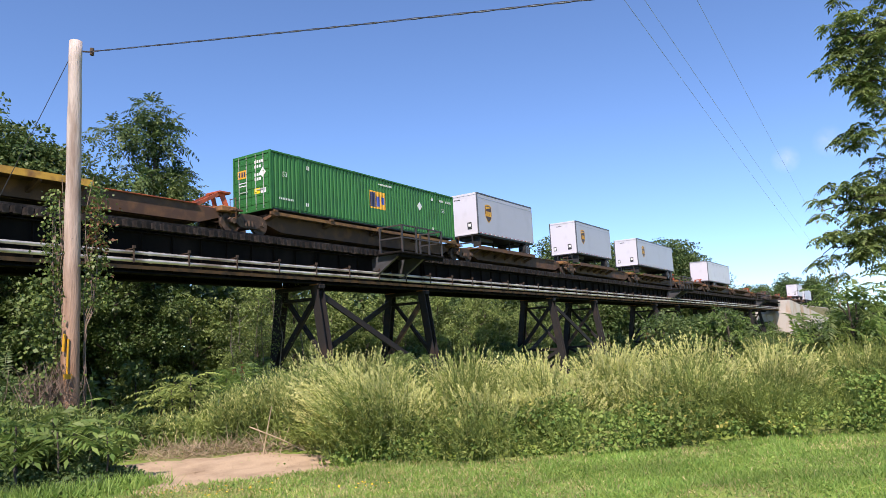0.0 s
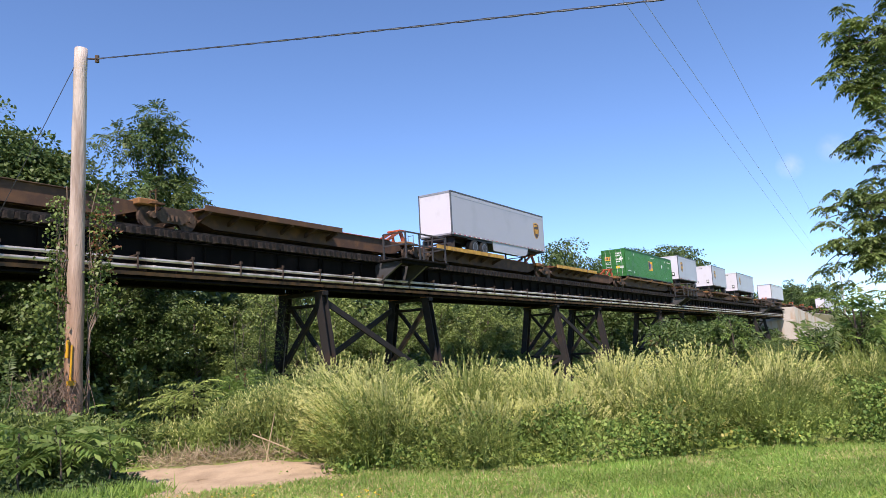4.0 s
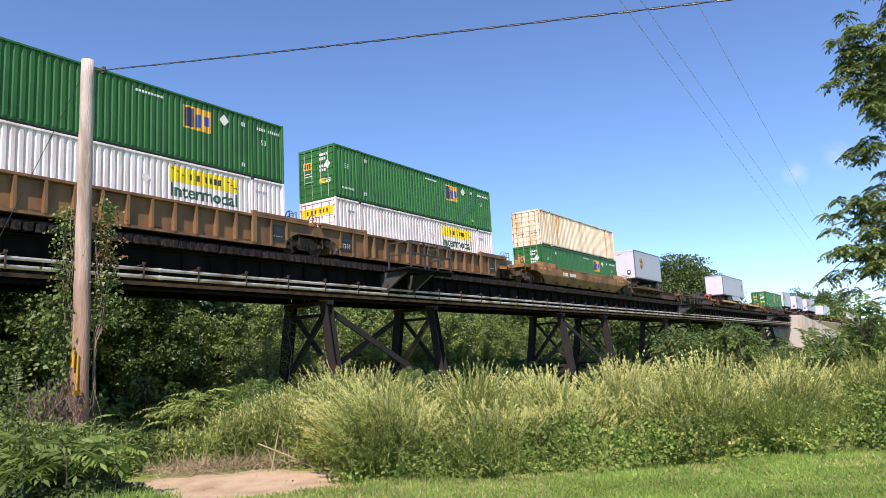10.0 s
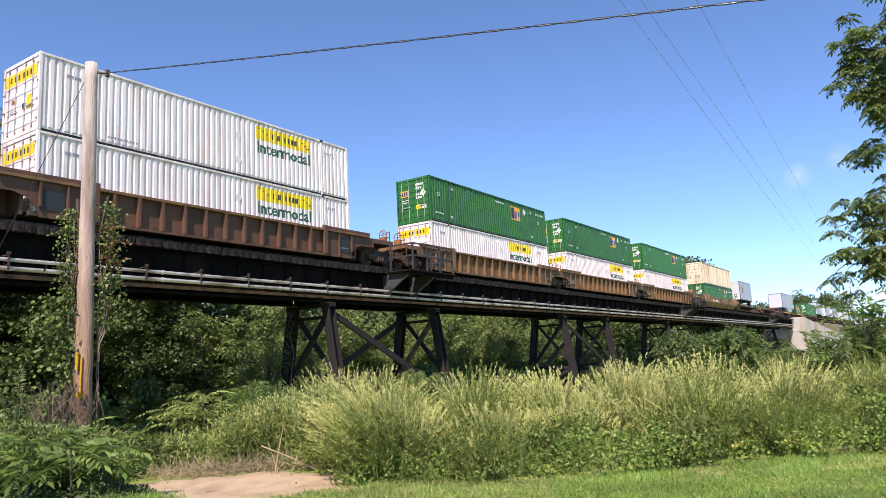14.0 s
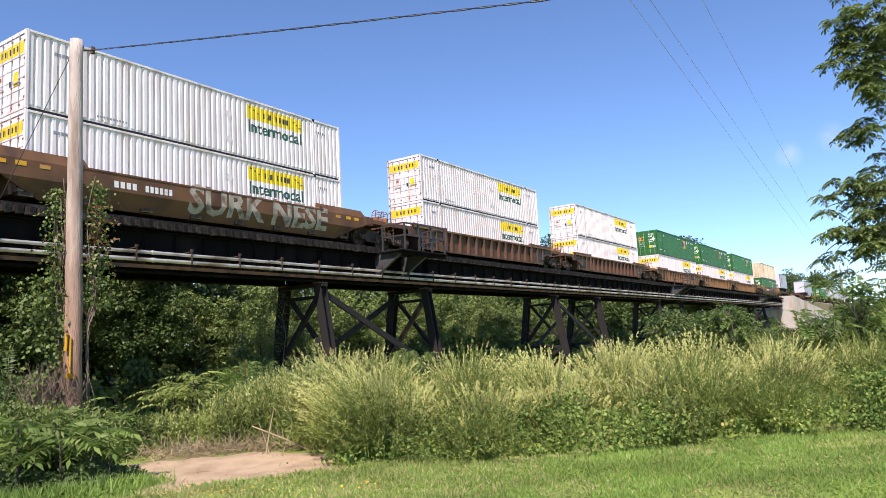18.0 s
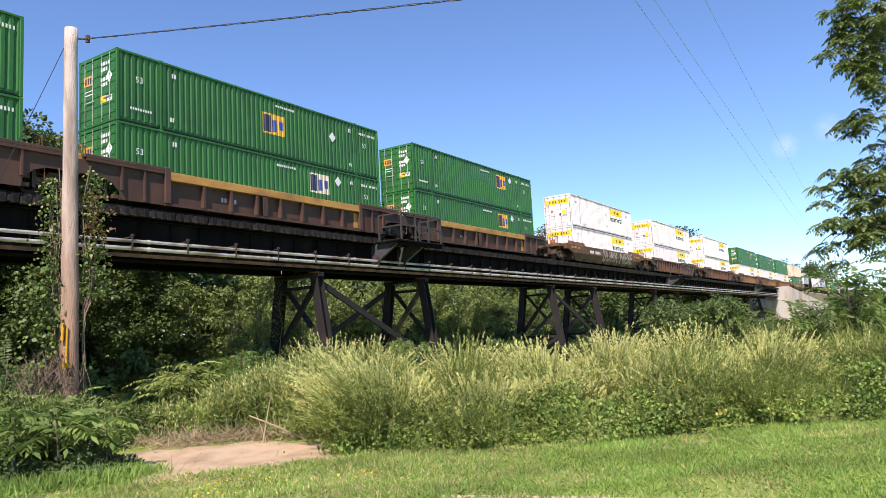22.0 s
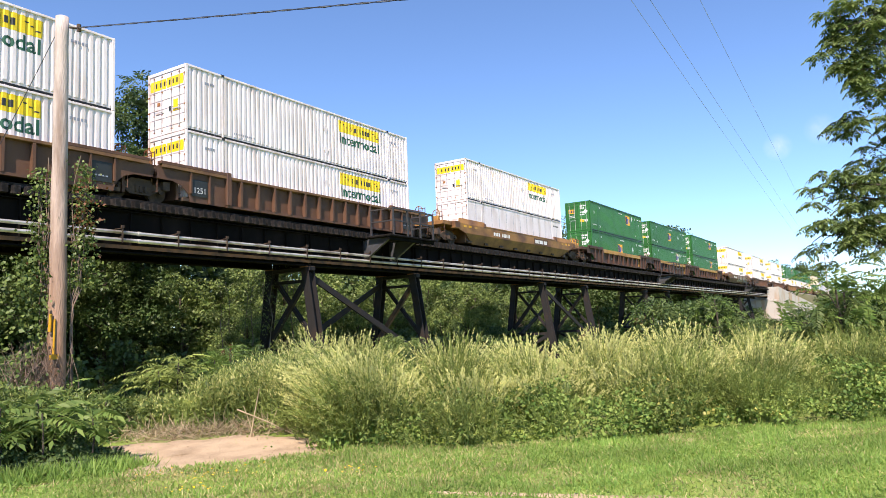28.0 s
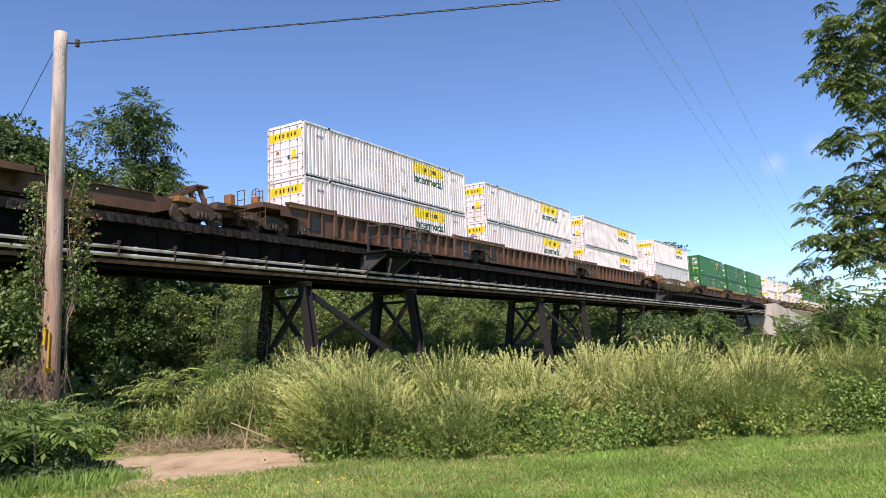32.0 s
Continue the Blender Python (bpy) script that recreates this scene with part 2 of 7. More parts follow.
def pole_wood():
    """Grey and bleached at the top, browner and more stained towards the foot."""
    m = mat("weathered_pole_wood", (0.50, 0.415, 0.365), 0.85, col2=(0.27, 0.20, 0.16), amount=0.5, scale=1.5, fine=13, bump=0.9, var=0.2, stretch=(3, 3, 0.5))
    nt, nd = m.node_tree, m.node_tree.nodes
    p = nd["Principled BSDF"]
    old = p.inputs["Base Color"].links[0].from_socket
    tc, sep, mr, mix = nd.new("ShaderNodeTexCoord"), nd.new("ShaderNodeSeparateXYZ"), nd.new("ShaderNodeMapRange"), nd.new("ShaderNodeMix")
    mix.data_type, mix.blend_type = "RGBA", "MULTIPLY"
    mix.inputs["B"].default_value = (0.70, 0.50, 0.35, 1)
    mr.inputs["From Min"].default_value, mr.inputs["From Max"].default_value = 6.2, 1.8
    nt.links.new(tc.outputs["Object"], sep.inputs[0])
    nt.links.new(sep.outputs["Z"], mr.inputs["Value"])
    nt.links.new(mr.outputs[0], mix.inputs["Factor"])
    nt.links.new(old, mix.inputs["A"])
    nt.links.new(mix.outputs["Result"], p.inputs["Base Color"])
    return m


M["pole"] = pole_wood()
M["vine_stem"] = mat("dry_brown_vine_stems", (0.21, 0.15, 0.11), 0.9, col2=(0.11, 0.075, 0.055), amount=0.5, scale=3)
LEAF = {
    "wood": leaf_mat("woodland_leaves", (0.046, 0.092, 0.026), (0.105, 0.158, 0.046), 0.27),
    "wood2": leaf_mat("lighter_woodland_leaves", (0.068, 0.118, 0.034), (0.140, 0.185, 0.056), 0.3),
    # the woodland leaves once more, with sunlight put into a paler green
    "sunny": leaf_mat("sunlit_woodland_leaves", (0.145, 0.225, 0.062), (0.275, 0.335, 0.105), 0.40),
    "near_tree": leaf_mat("glossy_tree_leaves", (0.105, 0.165, 0.050), (0.225, 0.285, 0.09), 0.45, 0.42),
    "weed": leaf_mat("weed_leaves", (0.155, 0.222, 0.054), (0.335, 0.385, 0.112), 0.4, 0.6, vary=0.35, gloss=0.2),
    "plume": leaf_mat("pale_weed_plumes", (0.46, 0.50, 0.155), (0.76, 0.715, 0.31), 0.4, 0.7, vary=0.2),
    "bramble": leaf_mat("bramble_leaves", (0.070, 0.140, 0.028), (0.22, 0.295, 0.07), 0.25, 0.6, vary=0.5, gloss=0.2),
    "grass": leaf_mat("lawn_grass", (0.165, 0.315, 0.055), (0.33, 0.44, 0.115), 0.45, 0.6, vary=0.3),
    "vine": leaf_mat("vine_leaves", (0.062, 0.112, 0.028), (0.18, 0.235, 0.06), 0.3),
    "sumac": leaf_mat("sumac_leaves", (0.098, 0.182, 0.040), (0.21, 0.29, 0.072), 0.42),
    "dry": leaf_mat("dry_stems", (0.22, 0.165, 0.10), (0.44, 0.35, 0.22), 0.2, 0.8),
    "straw": leaf_mat("dry_grass_blades", (0.36, 0.34, 0.13), (0.56, 0.48, 0.24), 0.3, 0.8),
    "redleaf": leaf_mat("reddish_brown_leaves", (0.13, 0.055, 0.025), (0.22, 0.10, 0.045), 0.3),
    "yellowflower": leaf_mat("yellow_flowers", (0.9, 0.5, 0.0112), (0.96, 0.6, 0.0336), 0.2),
    "yellowing": leaf_mat("yellowing_leaves", (0.38, 0.36, 0.09), (0.58, 0.5, 0.14), 0.3),
}


# ---- building helpers ----
def finish(name, data, material, parent=None, label="", smooth=False):
    for m in material if isinstance(material, (list, tuple)) else [material]:
        data.materials.append(m)
    if smooth:
        data.polygons.foreach_set("use_smooth", [True] * len(data.polygons))
    ob = new(name, data)
    if parent:
        ob.parent = parent
    return tagged(ob, label)


def part(name, bm, material, parent=None, label="", smooth=False):
    """One bmesh as one mesh object under a thing or under a part."""
    data = bpy.data.meshes.new(name)
    bm.to_mesh(data)
    bm.free()
    return finish(name, data, material, parent, label, smooth)


def again(name, ob, parent, m):
    """Another object on the same mesh."""
    o = new(name, ob.data)
    o.parent = parent
    o.matrix_basis = m
    return o


def box(bm, x0, x1, y0, y1, z0, z1, bevel=0.0):
    v = [bm.verts.new((x, y, z)) for x in (x0, x1) for y in (y0, y1) for z in (z0, z1)]
    f = [bm.faces.new([v[i] for i in q]) for q in ((0, 1, 3, 2), (4, 6, 7, 5), (0, 4, 5, 1), (2, 3, 7, 6), (0, 2, 6, 4), (1, 5, 7, 3))]
    if bevel:
        edges = {e for q in f for e in q.edges}
        bmesh.ops.bevel(bm, geom=list(edges), offset=bevel, segments=1, affect="EDGES")
    return bm


def B():
    return bmesh.new()


def beam(bm, a, b, w, h=None, up=(0, 0, 1)):
    """A straight bar of rectangular section from a to b."""
    a, b = Vector(a), Vector(b)
    d = (b - a).normalized()
    s = d.cross(Vector(up))
    s = s.normalized() if s.length > 1e-4 else Vector((1, 0, 0))
    u = s.cross(d)
    h = h or w
    v = [bm.verts.new(p + s * i * w / 2 + u * j * h / 2) for p in (a, b) for i, j in ((-1, -1), (1, -1), (1, 1), (-1, 1))]
    for q in ((3, 2, 1, 0), (4, 5, 6, 7), (0, 1, 5, 4), (1, 2, 6, 5), (2, 3, 7, 6), (3, 0, 4, 7)):
        bm.faces.new([v[i] for i in q])
    return bm


def rod(bm, a, b, r, n=8, r2=None, caps=True):
    a, b = Vector(a), Vector(b)
    q = (b - a).to_track_quat("Z", "Y")
    rings = []
    for p, k in ((a, r), (b, r if r2 is None else r2)):
        rings.append([bm.verts.new(p + q @ Vector((k * math.cos(2 * math.pi * i / n), k * math.sin(2 * math.pi * i / n), 0))) for i in range(n)])
    for i in range(n):
        bm.faces.new((rings[0][i], rings[0][(i + 1) % n], rings[1][(i + 1) % n], rings[1][i]))
    if caps:
        bm.faces.new(rings[0][::-1])
        bm.faces.new(rings[1])
    return bm


def prism(bm, outline, y0, y1):
    """An outline in x, z pushed from y0 to y1."""
    a = [bm.verts.new((x, y0, z)) for x, z in outline]
    b = [bm.verts.new((x, y1, z)) for x, z in outline]
    n = len(a)
    bm.faces.new(a)
    bm.faces.new(b[::-1])
    for i in range(n):
        bm.faces.new((a[(i + 1) % n], a[i], b[i], b[(i + 1) % n]))
    return bm


def empty(name, label, category, group="", m=None):
    ob = new(name)
    ob.empty_display_size = 0.2
    if m is not None:
        ob.matrix_world = m
    return tagged(ob, label, category, group)


def words(text, size, material, name, parent, m, break_at=None, shift=None, label="", bold=0.0):
    """Lettering as a flat mesh; break_at and shift let it follow a corrugated wall."""
    cu = bpy.data.curves.new("lettering", "FONT")
    cu.body, cu.size, cu.align_x, cu.align_y = text, size, "CENTER", "CENTER"
    cu.resolution_u, cu.offset = 2, bold
    ob = bpy.data.objects.new("lettering", cu)
    data = bpy.data.meshes.new_from_object(ob)
    bpy.data.objects.remove(ob)
    data.transform(m)
    data.name = name
    if break_at is not None:
        bm = bmesh.new()
        bm.from_mesh(data)
        xs = [v.co.x for v in bm.verts]
        for x in break_at:
            if min(xs) < x < max(xs):
                bmesh.ops.bisect_plane(bm, geom=bm.verts[:] + bm.edges[:] + bm.faces[:], plane_co=(x, 0, 0), plane_no=(1, 0, 0))
        for v in bm.verts:
            v.co.y += shift(v.co.x)
        bm.to_mesh(data)
        bm.free()
    data.materials.clear()
    return finish(name, data, material, parent, label)


class Soup:
    """Many small faces gathered fast into one mesh, with one material slot for each kind."""

    def __init__(self):
        self.v, self.f, self.m, self.n = [], [], [], 0

    def add(self, v, f, mi=0):
        self.v.append(np.asarray(v, np.float32).reshape(-1, 3))
        f = np.asarray(f, np.int64).reshape(-1, 4)
        self.f.append(f + self.n)
        self.m.append(np.full(len(f), mi, np.int32))
        self.n += len(self.v[-1])
        return self

    def leaves(self, P, D, N, L, W, mi=0, fold=0.12, droop=0.12):
        """One folded leaf at each place P along D, with its face turned to N."""
        P, D, N = (np.asarray(a, float) for a in (P, D, N))
        D = D / np.linalg.norm(D, axis=1, keepdims=True).clip(1e-6)
        S = np.cross(D, N)
        S = S / np.linalg.norm(S, axis=1, keepdims=True).clip(1e-6)
        N = np.cross(S, D)
        L, W = (np.broadcast_to(np.asarray(a, float), (len(P),))[:, None] for a in (L, W))
        a = P + D * L * 0.45 + S * W * 0.5 + N * W * fold
        b = P + D * L - N * L * droop
        c = P + D * L * 0.45 - S * W * 0.5 + N * W * fold
        v = np.stack([P, a, b, c], 1)
        return self.add(v, np.arange(4 * len(P)).reshape(-1, 4), mi)

    def tube(self, pts, radii, n=6, mi=0):
        pts = np.asarray(pts, float)
        t = np.gradient(pts, axis=0)
        t /= np.linalg.norm(t, axis=1, keepdims=True).clip(1e-6)
        ref = np.where(np.abs(t[:, 2:3]) > 0.9, [[1.0, 0, 0]], [[0, 0, 1.0]])
        s = np.cross(t, ref)
        s /= np.linalg.norm(s, axis=1, keepdims=True).clip(1e-6)
        u = np.cross(s, t)
        a = np.arange(n) * 2 * np.pi / n
        ring = pts[:, None] + (s[:, None] * np.cos(a)[None, :, None] + u[:, None] * np.sin(a)[None, :, None]) * np.asarray(radii, float)[:, None, None]
        k, f = len(pts), []
        for i in range(k - 1):
            for j in range(n):
                f.append((i * n + j, i * n + (j + 1) % n, (i + 1) * n + (j + 1) % n, (i + 1) * n + j))
        return self.add(ring, f, mi)

    def data(self, name, smooth=False):
        v, f, mi = np.concatenate(self.v), np.concatenate(self.f), np.concatenate(self.m)
        d = bpy.data.meshes.new(name)
        d.vertices.add(len(v))
        d.vertices.foreach_set("co", v.ravel())
        d.loops.add(f.size)
        d.loops.foreach_set("vertex_index", f.ravel().astype(np.int32))
        d.polygons.add(len(f))
        d.polygons.foreach_set("loop_start", np.arange(0, f.size, 4, dtype=np.int32))
        d.polygons.foreach_set("material_index", mi)
        d.update(calc_edges=True)
        return d


def unit(rng, n, up=0.0):
    d = rng.normal(size=(n, 3))
    d[:, 2] += up
    return d / np.linalg.norm(d, axis=1, keepdims=True)


def compound(rng, P, D, pairs, rachis, leaf_l, leaf_w, soup, mi=0, droop=0.35):
    """Feather leaves: a drooping rachis from each P along D, with pairs of leaflets."""
    P, D = np.asarray(P, float), np.asarray(D, float)
    D = D / np.linalg.norm(D, axis=1, keepdims=True)
    n = len(P)
    side = np.cross(D, [[0, 0, 1.0]]) + rng.normal(size=(n, 3)) * 0.15
    side /= np.linalg.norm(side, axis=1, keepdims=True).clip(1e-6)
    nrm = np.cross(side, D)
    Lr = rachis * rng.uniform(0.7, 1.2, n)[:, None]
    for j in range(pairs):
        u = (j + 1.2) / (pairs + 0.6)
        q = P + D * Lr * u + np.array([0, 0, -1.0]) * Lr * droop * u * u
        way = D + np.array([0, 0, -1.0]) * droop * 2 * u
        taper = 1.0 - 0.5 * abs(u - 0.4)
        for sgn in (-1, 1):
            d = side * sgn * 1.0 + way * 0.45 + rng.normal(size=(n, 3)) * 0.12 + np.array([0, 0, -0.25])
            soup.leaves(q, d, nrm + rng.normal(size=(n, 3)) * 0.25, leaf_l * taper * rng.uniform(0.8, 1.15, n), leaf_w * taper, mi)
    q = P + D * Lr + np.array([0, 0, -1.0]) * Lr * droop
    soup.leaves(q, D + np.array([0, 0, -droop * 2]), nrm, leaf_l, leaf_w, mi)
    # the rachis itself, as a thin strip
    soup.leaves(P, D, nrm, Lr[:, 0] * 1.0, 0.018, mi, droop=droop)


# ---- ground ----
def smooth01(a, b, x):
    t = np.clip((x - a) / (b - a), 0, 1)
    return t * t * (3 - 2 * t)


EDGE = [(30.0, -7.5), (19.0, -2.6), (15.2, -0.6), (12.7, 0.7), (10.75, 2.4), (8.7, 4.9), (7.75, 6.9), (7.2, 7.6), (8.3, 9.1), (7.3, 11.2), (5.9, 10.4), (5.4, 10.2), (4.3, 10.8), (2.6, 12.2), (-6.0, 16.0)]


def edge_distance(x, y):
    """Metres beyond the lawn's edge (negative on the lawn)."""
    x, y = np.asarray(x, float), np.asarray(y, float)
    best, sign = np.full(x.shape, 1e9), np.zeros(x.shape)
    for (ax, ay), (bx, by) in zip(EDGE, EDGE[1:]):
        dx, dy = bx - ax, by - ay
        t = np.clip(((x - ax) * dx + (y - ay) * dy) / (dx * dx + dy * dy), 0, 1)
        d = np.hypot(x - ax - t * dx, y - ay - t * dy)
        s = dx * (y - ay) - dy * (x - ax)
        hit = d < best - 1e-9
        best, sign = np.where(hit, d, best), np.where(hit, np.where(s < 0, 1, -1), sign)
    return best * sign


def ground_z(x, y):
    x, y = np.asarray(x, float), np.asarray(y, float)
    z = 0.04 * np.sin(x * 0.9) * np.cos(y * 0.7) + 0.02 * np.sin(x * 2.3 + y * 1.7)
    gully = smooth01(13.0, 22.0, y) * (1 - smooth01(40, 70, y)) * smooth01(-12, 5, x) * (1 - smooth01(157, 173, x))
    z = z - 1.3 * gully
    z = z + 2.5 * smooth01(60, 160, y)
    bank = (1 - smooth01(2.6, np.where(x > 0, 4.4 + 8 * smooth01(188, 201, x), 12.0), np.abs(y - TY - 0.0095 * (x - 35)))) * np.maximum(smooth01(168.5, 179, x), 1 - smooth01(-26, -14, x))
    return z * (1 - bank) + 6.55 * bank


def ground_sheet():
    near = np.linspace(-3, 20, 62)
    xs = np.unique(np.round(np.concatenate([[-2500, -1200, -700, -450], np.linspace(-400, -30, 38), np.linspace(-28, -4, 13), near, np.linspace(21, 60, 27), np.linspace(62, 150, 30), np.linspace(152, 180, 15), np.linspace(186, 260, 12), [300, 360, 450, 600, 900, 1500, 2500]]), 3))
    ys = np.unique(np.round(np.concatenate([[-2500, -1200, -500, -200, -100, -50, -25], np.linspace(-15, -4, 12), np.linspace(-3, 14, 46), np.linspace(14.8, 45, 52), np.linspace(47, 90, 14), [110, 140, 180, 260, 400, 800, 1500, 2500]]), 3))
    X, Y = np.meshgrid(xs, ys, indexing="ij")
    Z = ground_z(X, Y)
    nx, ny = X.shape
    i = np.arange(nx * ny).reshape(nx, ny)
    s = Soup().add(np.stack([X, Y, Z], -1), np.stack([i[:-1, :-1], i[1:, :-1], i[1:, 1:], i[:-1, 1:]], -1))
    m = mat("lawn_and_earth", (0.19, 0.26, 0.055), 0.95, gloss=0.1, col2=(0.27, 0.24, 0.12), amount=0.45, scale=0.55, fine=18, bump=0.6, var=0.3)
    # rough gravelly growth on the railway banks
    nt, nd = m.node_tree, m.node_tree.nodes
    p = nd["Principled BSDF"]
    old = p.inputs["Base Color"].links[0].from_socket
    tc, sep, mr, mix = nd.new("ShaderNodeTexCoord"), nd.new("ShaderNodeSeparateXYZ"), nd.new("ShaderNodeMapRange"), nd.new("ShaderNodeMix")
    mix.data_type = "RGBA"
    mix.inputs["B"].default_value = (0.13, 0.125, 0.065, 1)
    mr.inputs["From Min"].default_value, mr.inputs["From Max"].default_value = 0.5, 1.6
    nt.links.new(tc.outputs["Object"], sep.inputs[0])
    nt.links.new(sep.outputs["Z"], mr.inputs["Value"])
    nt.links.new(mr.outputs[0], mix.inputs["Factor"])
    nt.links.new(old, mix.inputs["A"])
    nt.links.new(mix.outputs["Result"], p.inputs["Base Color"])
    ob = finish("ground", s.data("ground"), m, smooth=True)
    return tagged(ob, "mown green lawn running down into wooded gully", "ground", kind="structure")


ground = ground_sheet()


def sand_patch():
    """The bare sandy track end between lawn and weeds."""
    rng = np.random.default_rng(5)
    c = np.array([6.55, 8.75])
    n, rings = 64, 10
    a = np.arange(n) * 2 * np.pi / n
    d = np.stack([np.cos(a), np.sin(a)], 1)
    ax, ay = np.array([0.62, -0.78]), np.array([0.78, 0.62])
    rad = 1 / np.sqrt((d @ ax / 2.15) ** 2 + (d @ ay / 1.36) ** 2)
    rad *= 1 + 0.09 * np.sin(a * 5 + 1) + 0.07 * np.sin(a * 9) + rng.normal(size=n) * 0.03
    V = [[(c + d[j] * rad[j] * (k / rings)).tolist() for j in range(n)] for k in range(rings + 1)]
    V = np.array(V)
    z = ground_z(V[..., 0], V[..., 1]) + 0.035 - 0.05 * (np.arange(rings + 1)[:, None] / rings) ** 6 + rng.normal(size=V.shape[:2]) * 0.004
    i = np.arange((rings + 1) * n).reshape(rings + 1, n)
    f = np.stack([i[:-1], np.roll(i, -1, 1)[:-1], np.roll(i, -1, 1)[1:], i[1:]], -1)
    m = mat("bare_sandy_gravel", (0.45, 0.335, 0.22), 0.95, gloss=0.1, col2=(0.33, 0.24, 0.155), amount=0.6, scale=2.2, fine=45, bump=0.8, var=0.22)
    ob = finish("path", Soup().add(np.concatenate([V, z[..., None]], -1), f).data("path"), m, smooth=True)
    tagged(ob, "bare tan sandy gravel patch at the lawn's edge", "path", kind="structure")
    # loose pebbles on it
    s = Soup()
    k = 900
    t, r = rng.uniform(0, 2 * np.pi, k), np.sqrt(rng.uniform(0, 1, k)) * 0.95
    P = c + np.outer(np.cos(t) * r * 2.1, ax) + np.outer(np.sin(t) * r * 1.15, ay)
    P3 = np.concatenate([P, (ground_z(P[:, 0], P[:, 1]) + 0.03)[:, None]], 1)
    s.leaves(P3, np.concatenate([rng.normal(size=(k, 2)), np.full((k, 1), 0.3)], 1), np.tile([0, 0, 1.0], (k, 1)), rng.uniform(0.01, 0.028, k), rng.uniform(0.01, 0.022, k), fold=0.4, droop=0.3)
    tagged(finish("pebbles", s.data("pebbles"), m), "small tan pebbles strewn over the sandy patch", "pebbles", kind="stuff")


sand_patch()


def worn_strip():
    """A narrow worn strip of tan earth in the lawn."""
    rng = np.random.default_rng(6)
    n, m = 40, 6
    u = np.linspace(-1, 1, n)
    c = np.stack([6.42 - 0.60 * u, 2.65 + 1.40 * u], 1)
    side = np.array([0.92, 0.40])
    wide = 0.07 * np.sqrt(np.clip(1 - u ** 4, 0.01, 1)) * (1 + 0.45 * np.sin(u * 13) + 0.25 * np.sin(u * 29))
    V = np.stack([c + side * (wide * k)[:, None] for k in np.linspace(-1, 1, m + 1)], 1)
    z = ground_z(V[..., 0], V[..., 1]) + 0.012 + rng.normal(size=V.shape[:2]) * 0.003 - 0.03 * np.abs(np.linspace(-1, 1, m + 1))[None] ** 4
    i = np.arange(n * (m + 1)).reshape(n, m + 1)
    f = np.stack([i[:-1, :-1], i[:-1, 1:], i[1:, 1:], i[1:, :-1]], -1)
    ob = finish("path", Soup().add(np.concatenate([V, z[..., None]], -1), f).data("path"), bpy.data.materials["bare_sandy_gravel"], smooth=True)
    tagged(ob, "narrow worn strip of tan earth in the lawn", "path", kind="structure")


worn_strip()


# ---- bridge ----
SPAN_X = (-20.0, 167.0)
GY = (25.25, 27.67)      # the two girder webs
G_TOP, G_BOT = 6.55, 4.96
BENTS = [-28.6 + 27.4 * i + d for i in range(7) for d in (0.0, 9.2)]
BENTS = [x for x in BENTS if -16 < x < 150]


def railway_bridge():
    br = empty("railway_bridge", "long black steel plate-girder railway trestle bridge", "bridge")
    joints = [SPAN_X[0]] + BENTS + [SPAN_X[1]]
    for a, b in zip(joints, joints[1:]):
        a, b = a + 0.02, b - 0.02
        for k, y in enumerate(GY):
            out = -1 if k == 0 else 1
            bm = B()
            box(bm, a, b, y - 0.008, y + 0.008, G_BOT + 0.02, G_TOP - 0.02)
            box(bm, a, b, y - 0.19, y + 0.19, G_TOP - 0.04, G_TOP)
            web = part("girder", bm, M["girder"], br, "black riveted plate girder")
            bm = B()
            box(bm, a, b, y - 0.22, y + 0.22, G_BOT - 0.05, G_BOT)
            box(bm, a, b, y - 0.16, y + 0.16, G_BOT, G_BOT + 0.022)
            part("bottom_flange", bm, M["girder"], web, "black bottom flange")
            if k == 0:
                bm = box(B(), a, b, y - 0.30, y - 0.285, 5.06, 5.20)
                box(bm, a, b, y - 0.285, y - 0.009, 5.18, 5.20)
                tagged(part("ledge_angle", bm, M["girder_rust"], web, "rusty ledge angle under the conduits"))
            n = max(2, int((b - a) / 1.35))
            for i in range(n + 1):
                x = a + 0.12 + (b - a - 0.24) * i / n
                st = B()
                box(st, -0.008, 0.008, 0.01 * out, 0.13 * out, G_BOT + 0.03, G_TOP - 0.045)
                box(st, -0.05, 0.05, 0.008 * out, 0.02 * out, G_BOT + 0.03, G_TOP - 0.045)
                o = part("stiffener", st, M["girder"], web) if i == 0 else None
                if o:
                    first = o
                    o.matrix_basis = pose(x, y, 0)
                else:
                    again("stiffener", first, web, pose(x, y, 0))
        bm = B()
        for i in range(int((b - a) / 2.3) + 1):
            x = a + 0.3 + i * 2.3
            if x < b - 0.2:
                beam(bm, (x, GY[0], G_BOT + 0.15), (x, GY[1], G_TOP - 0.2), 0.09)
                beam(bm, (x, GY[1], G_BOT + 0.15), (x, GY[0], G_TOP - 0.2), 0.09)
        tagged(part("cross_frame", bm, M["girder"], br), kind="stuff")
    bents(br)
    walkways(br)
    br.matrix_world = LINE
    return br


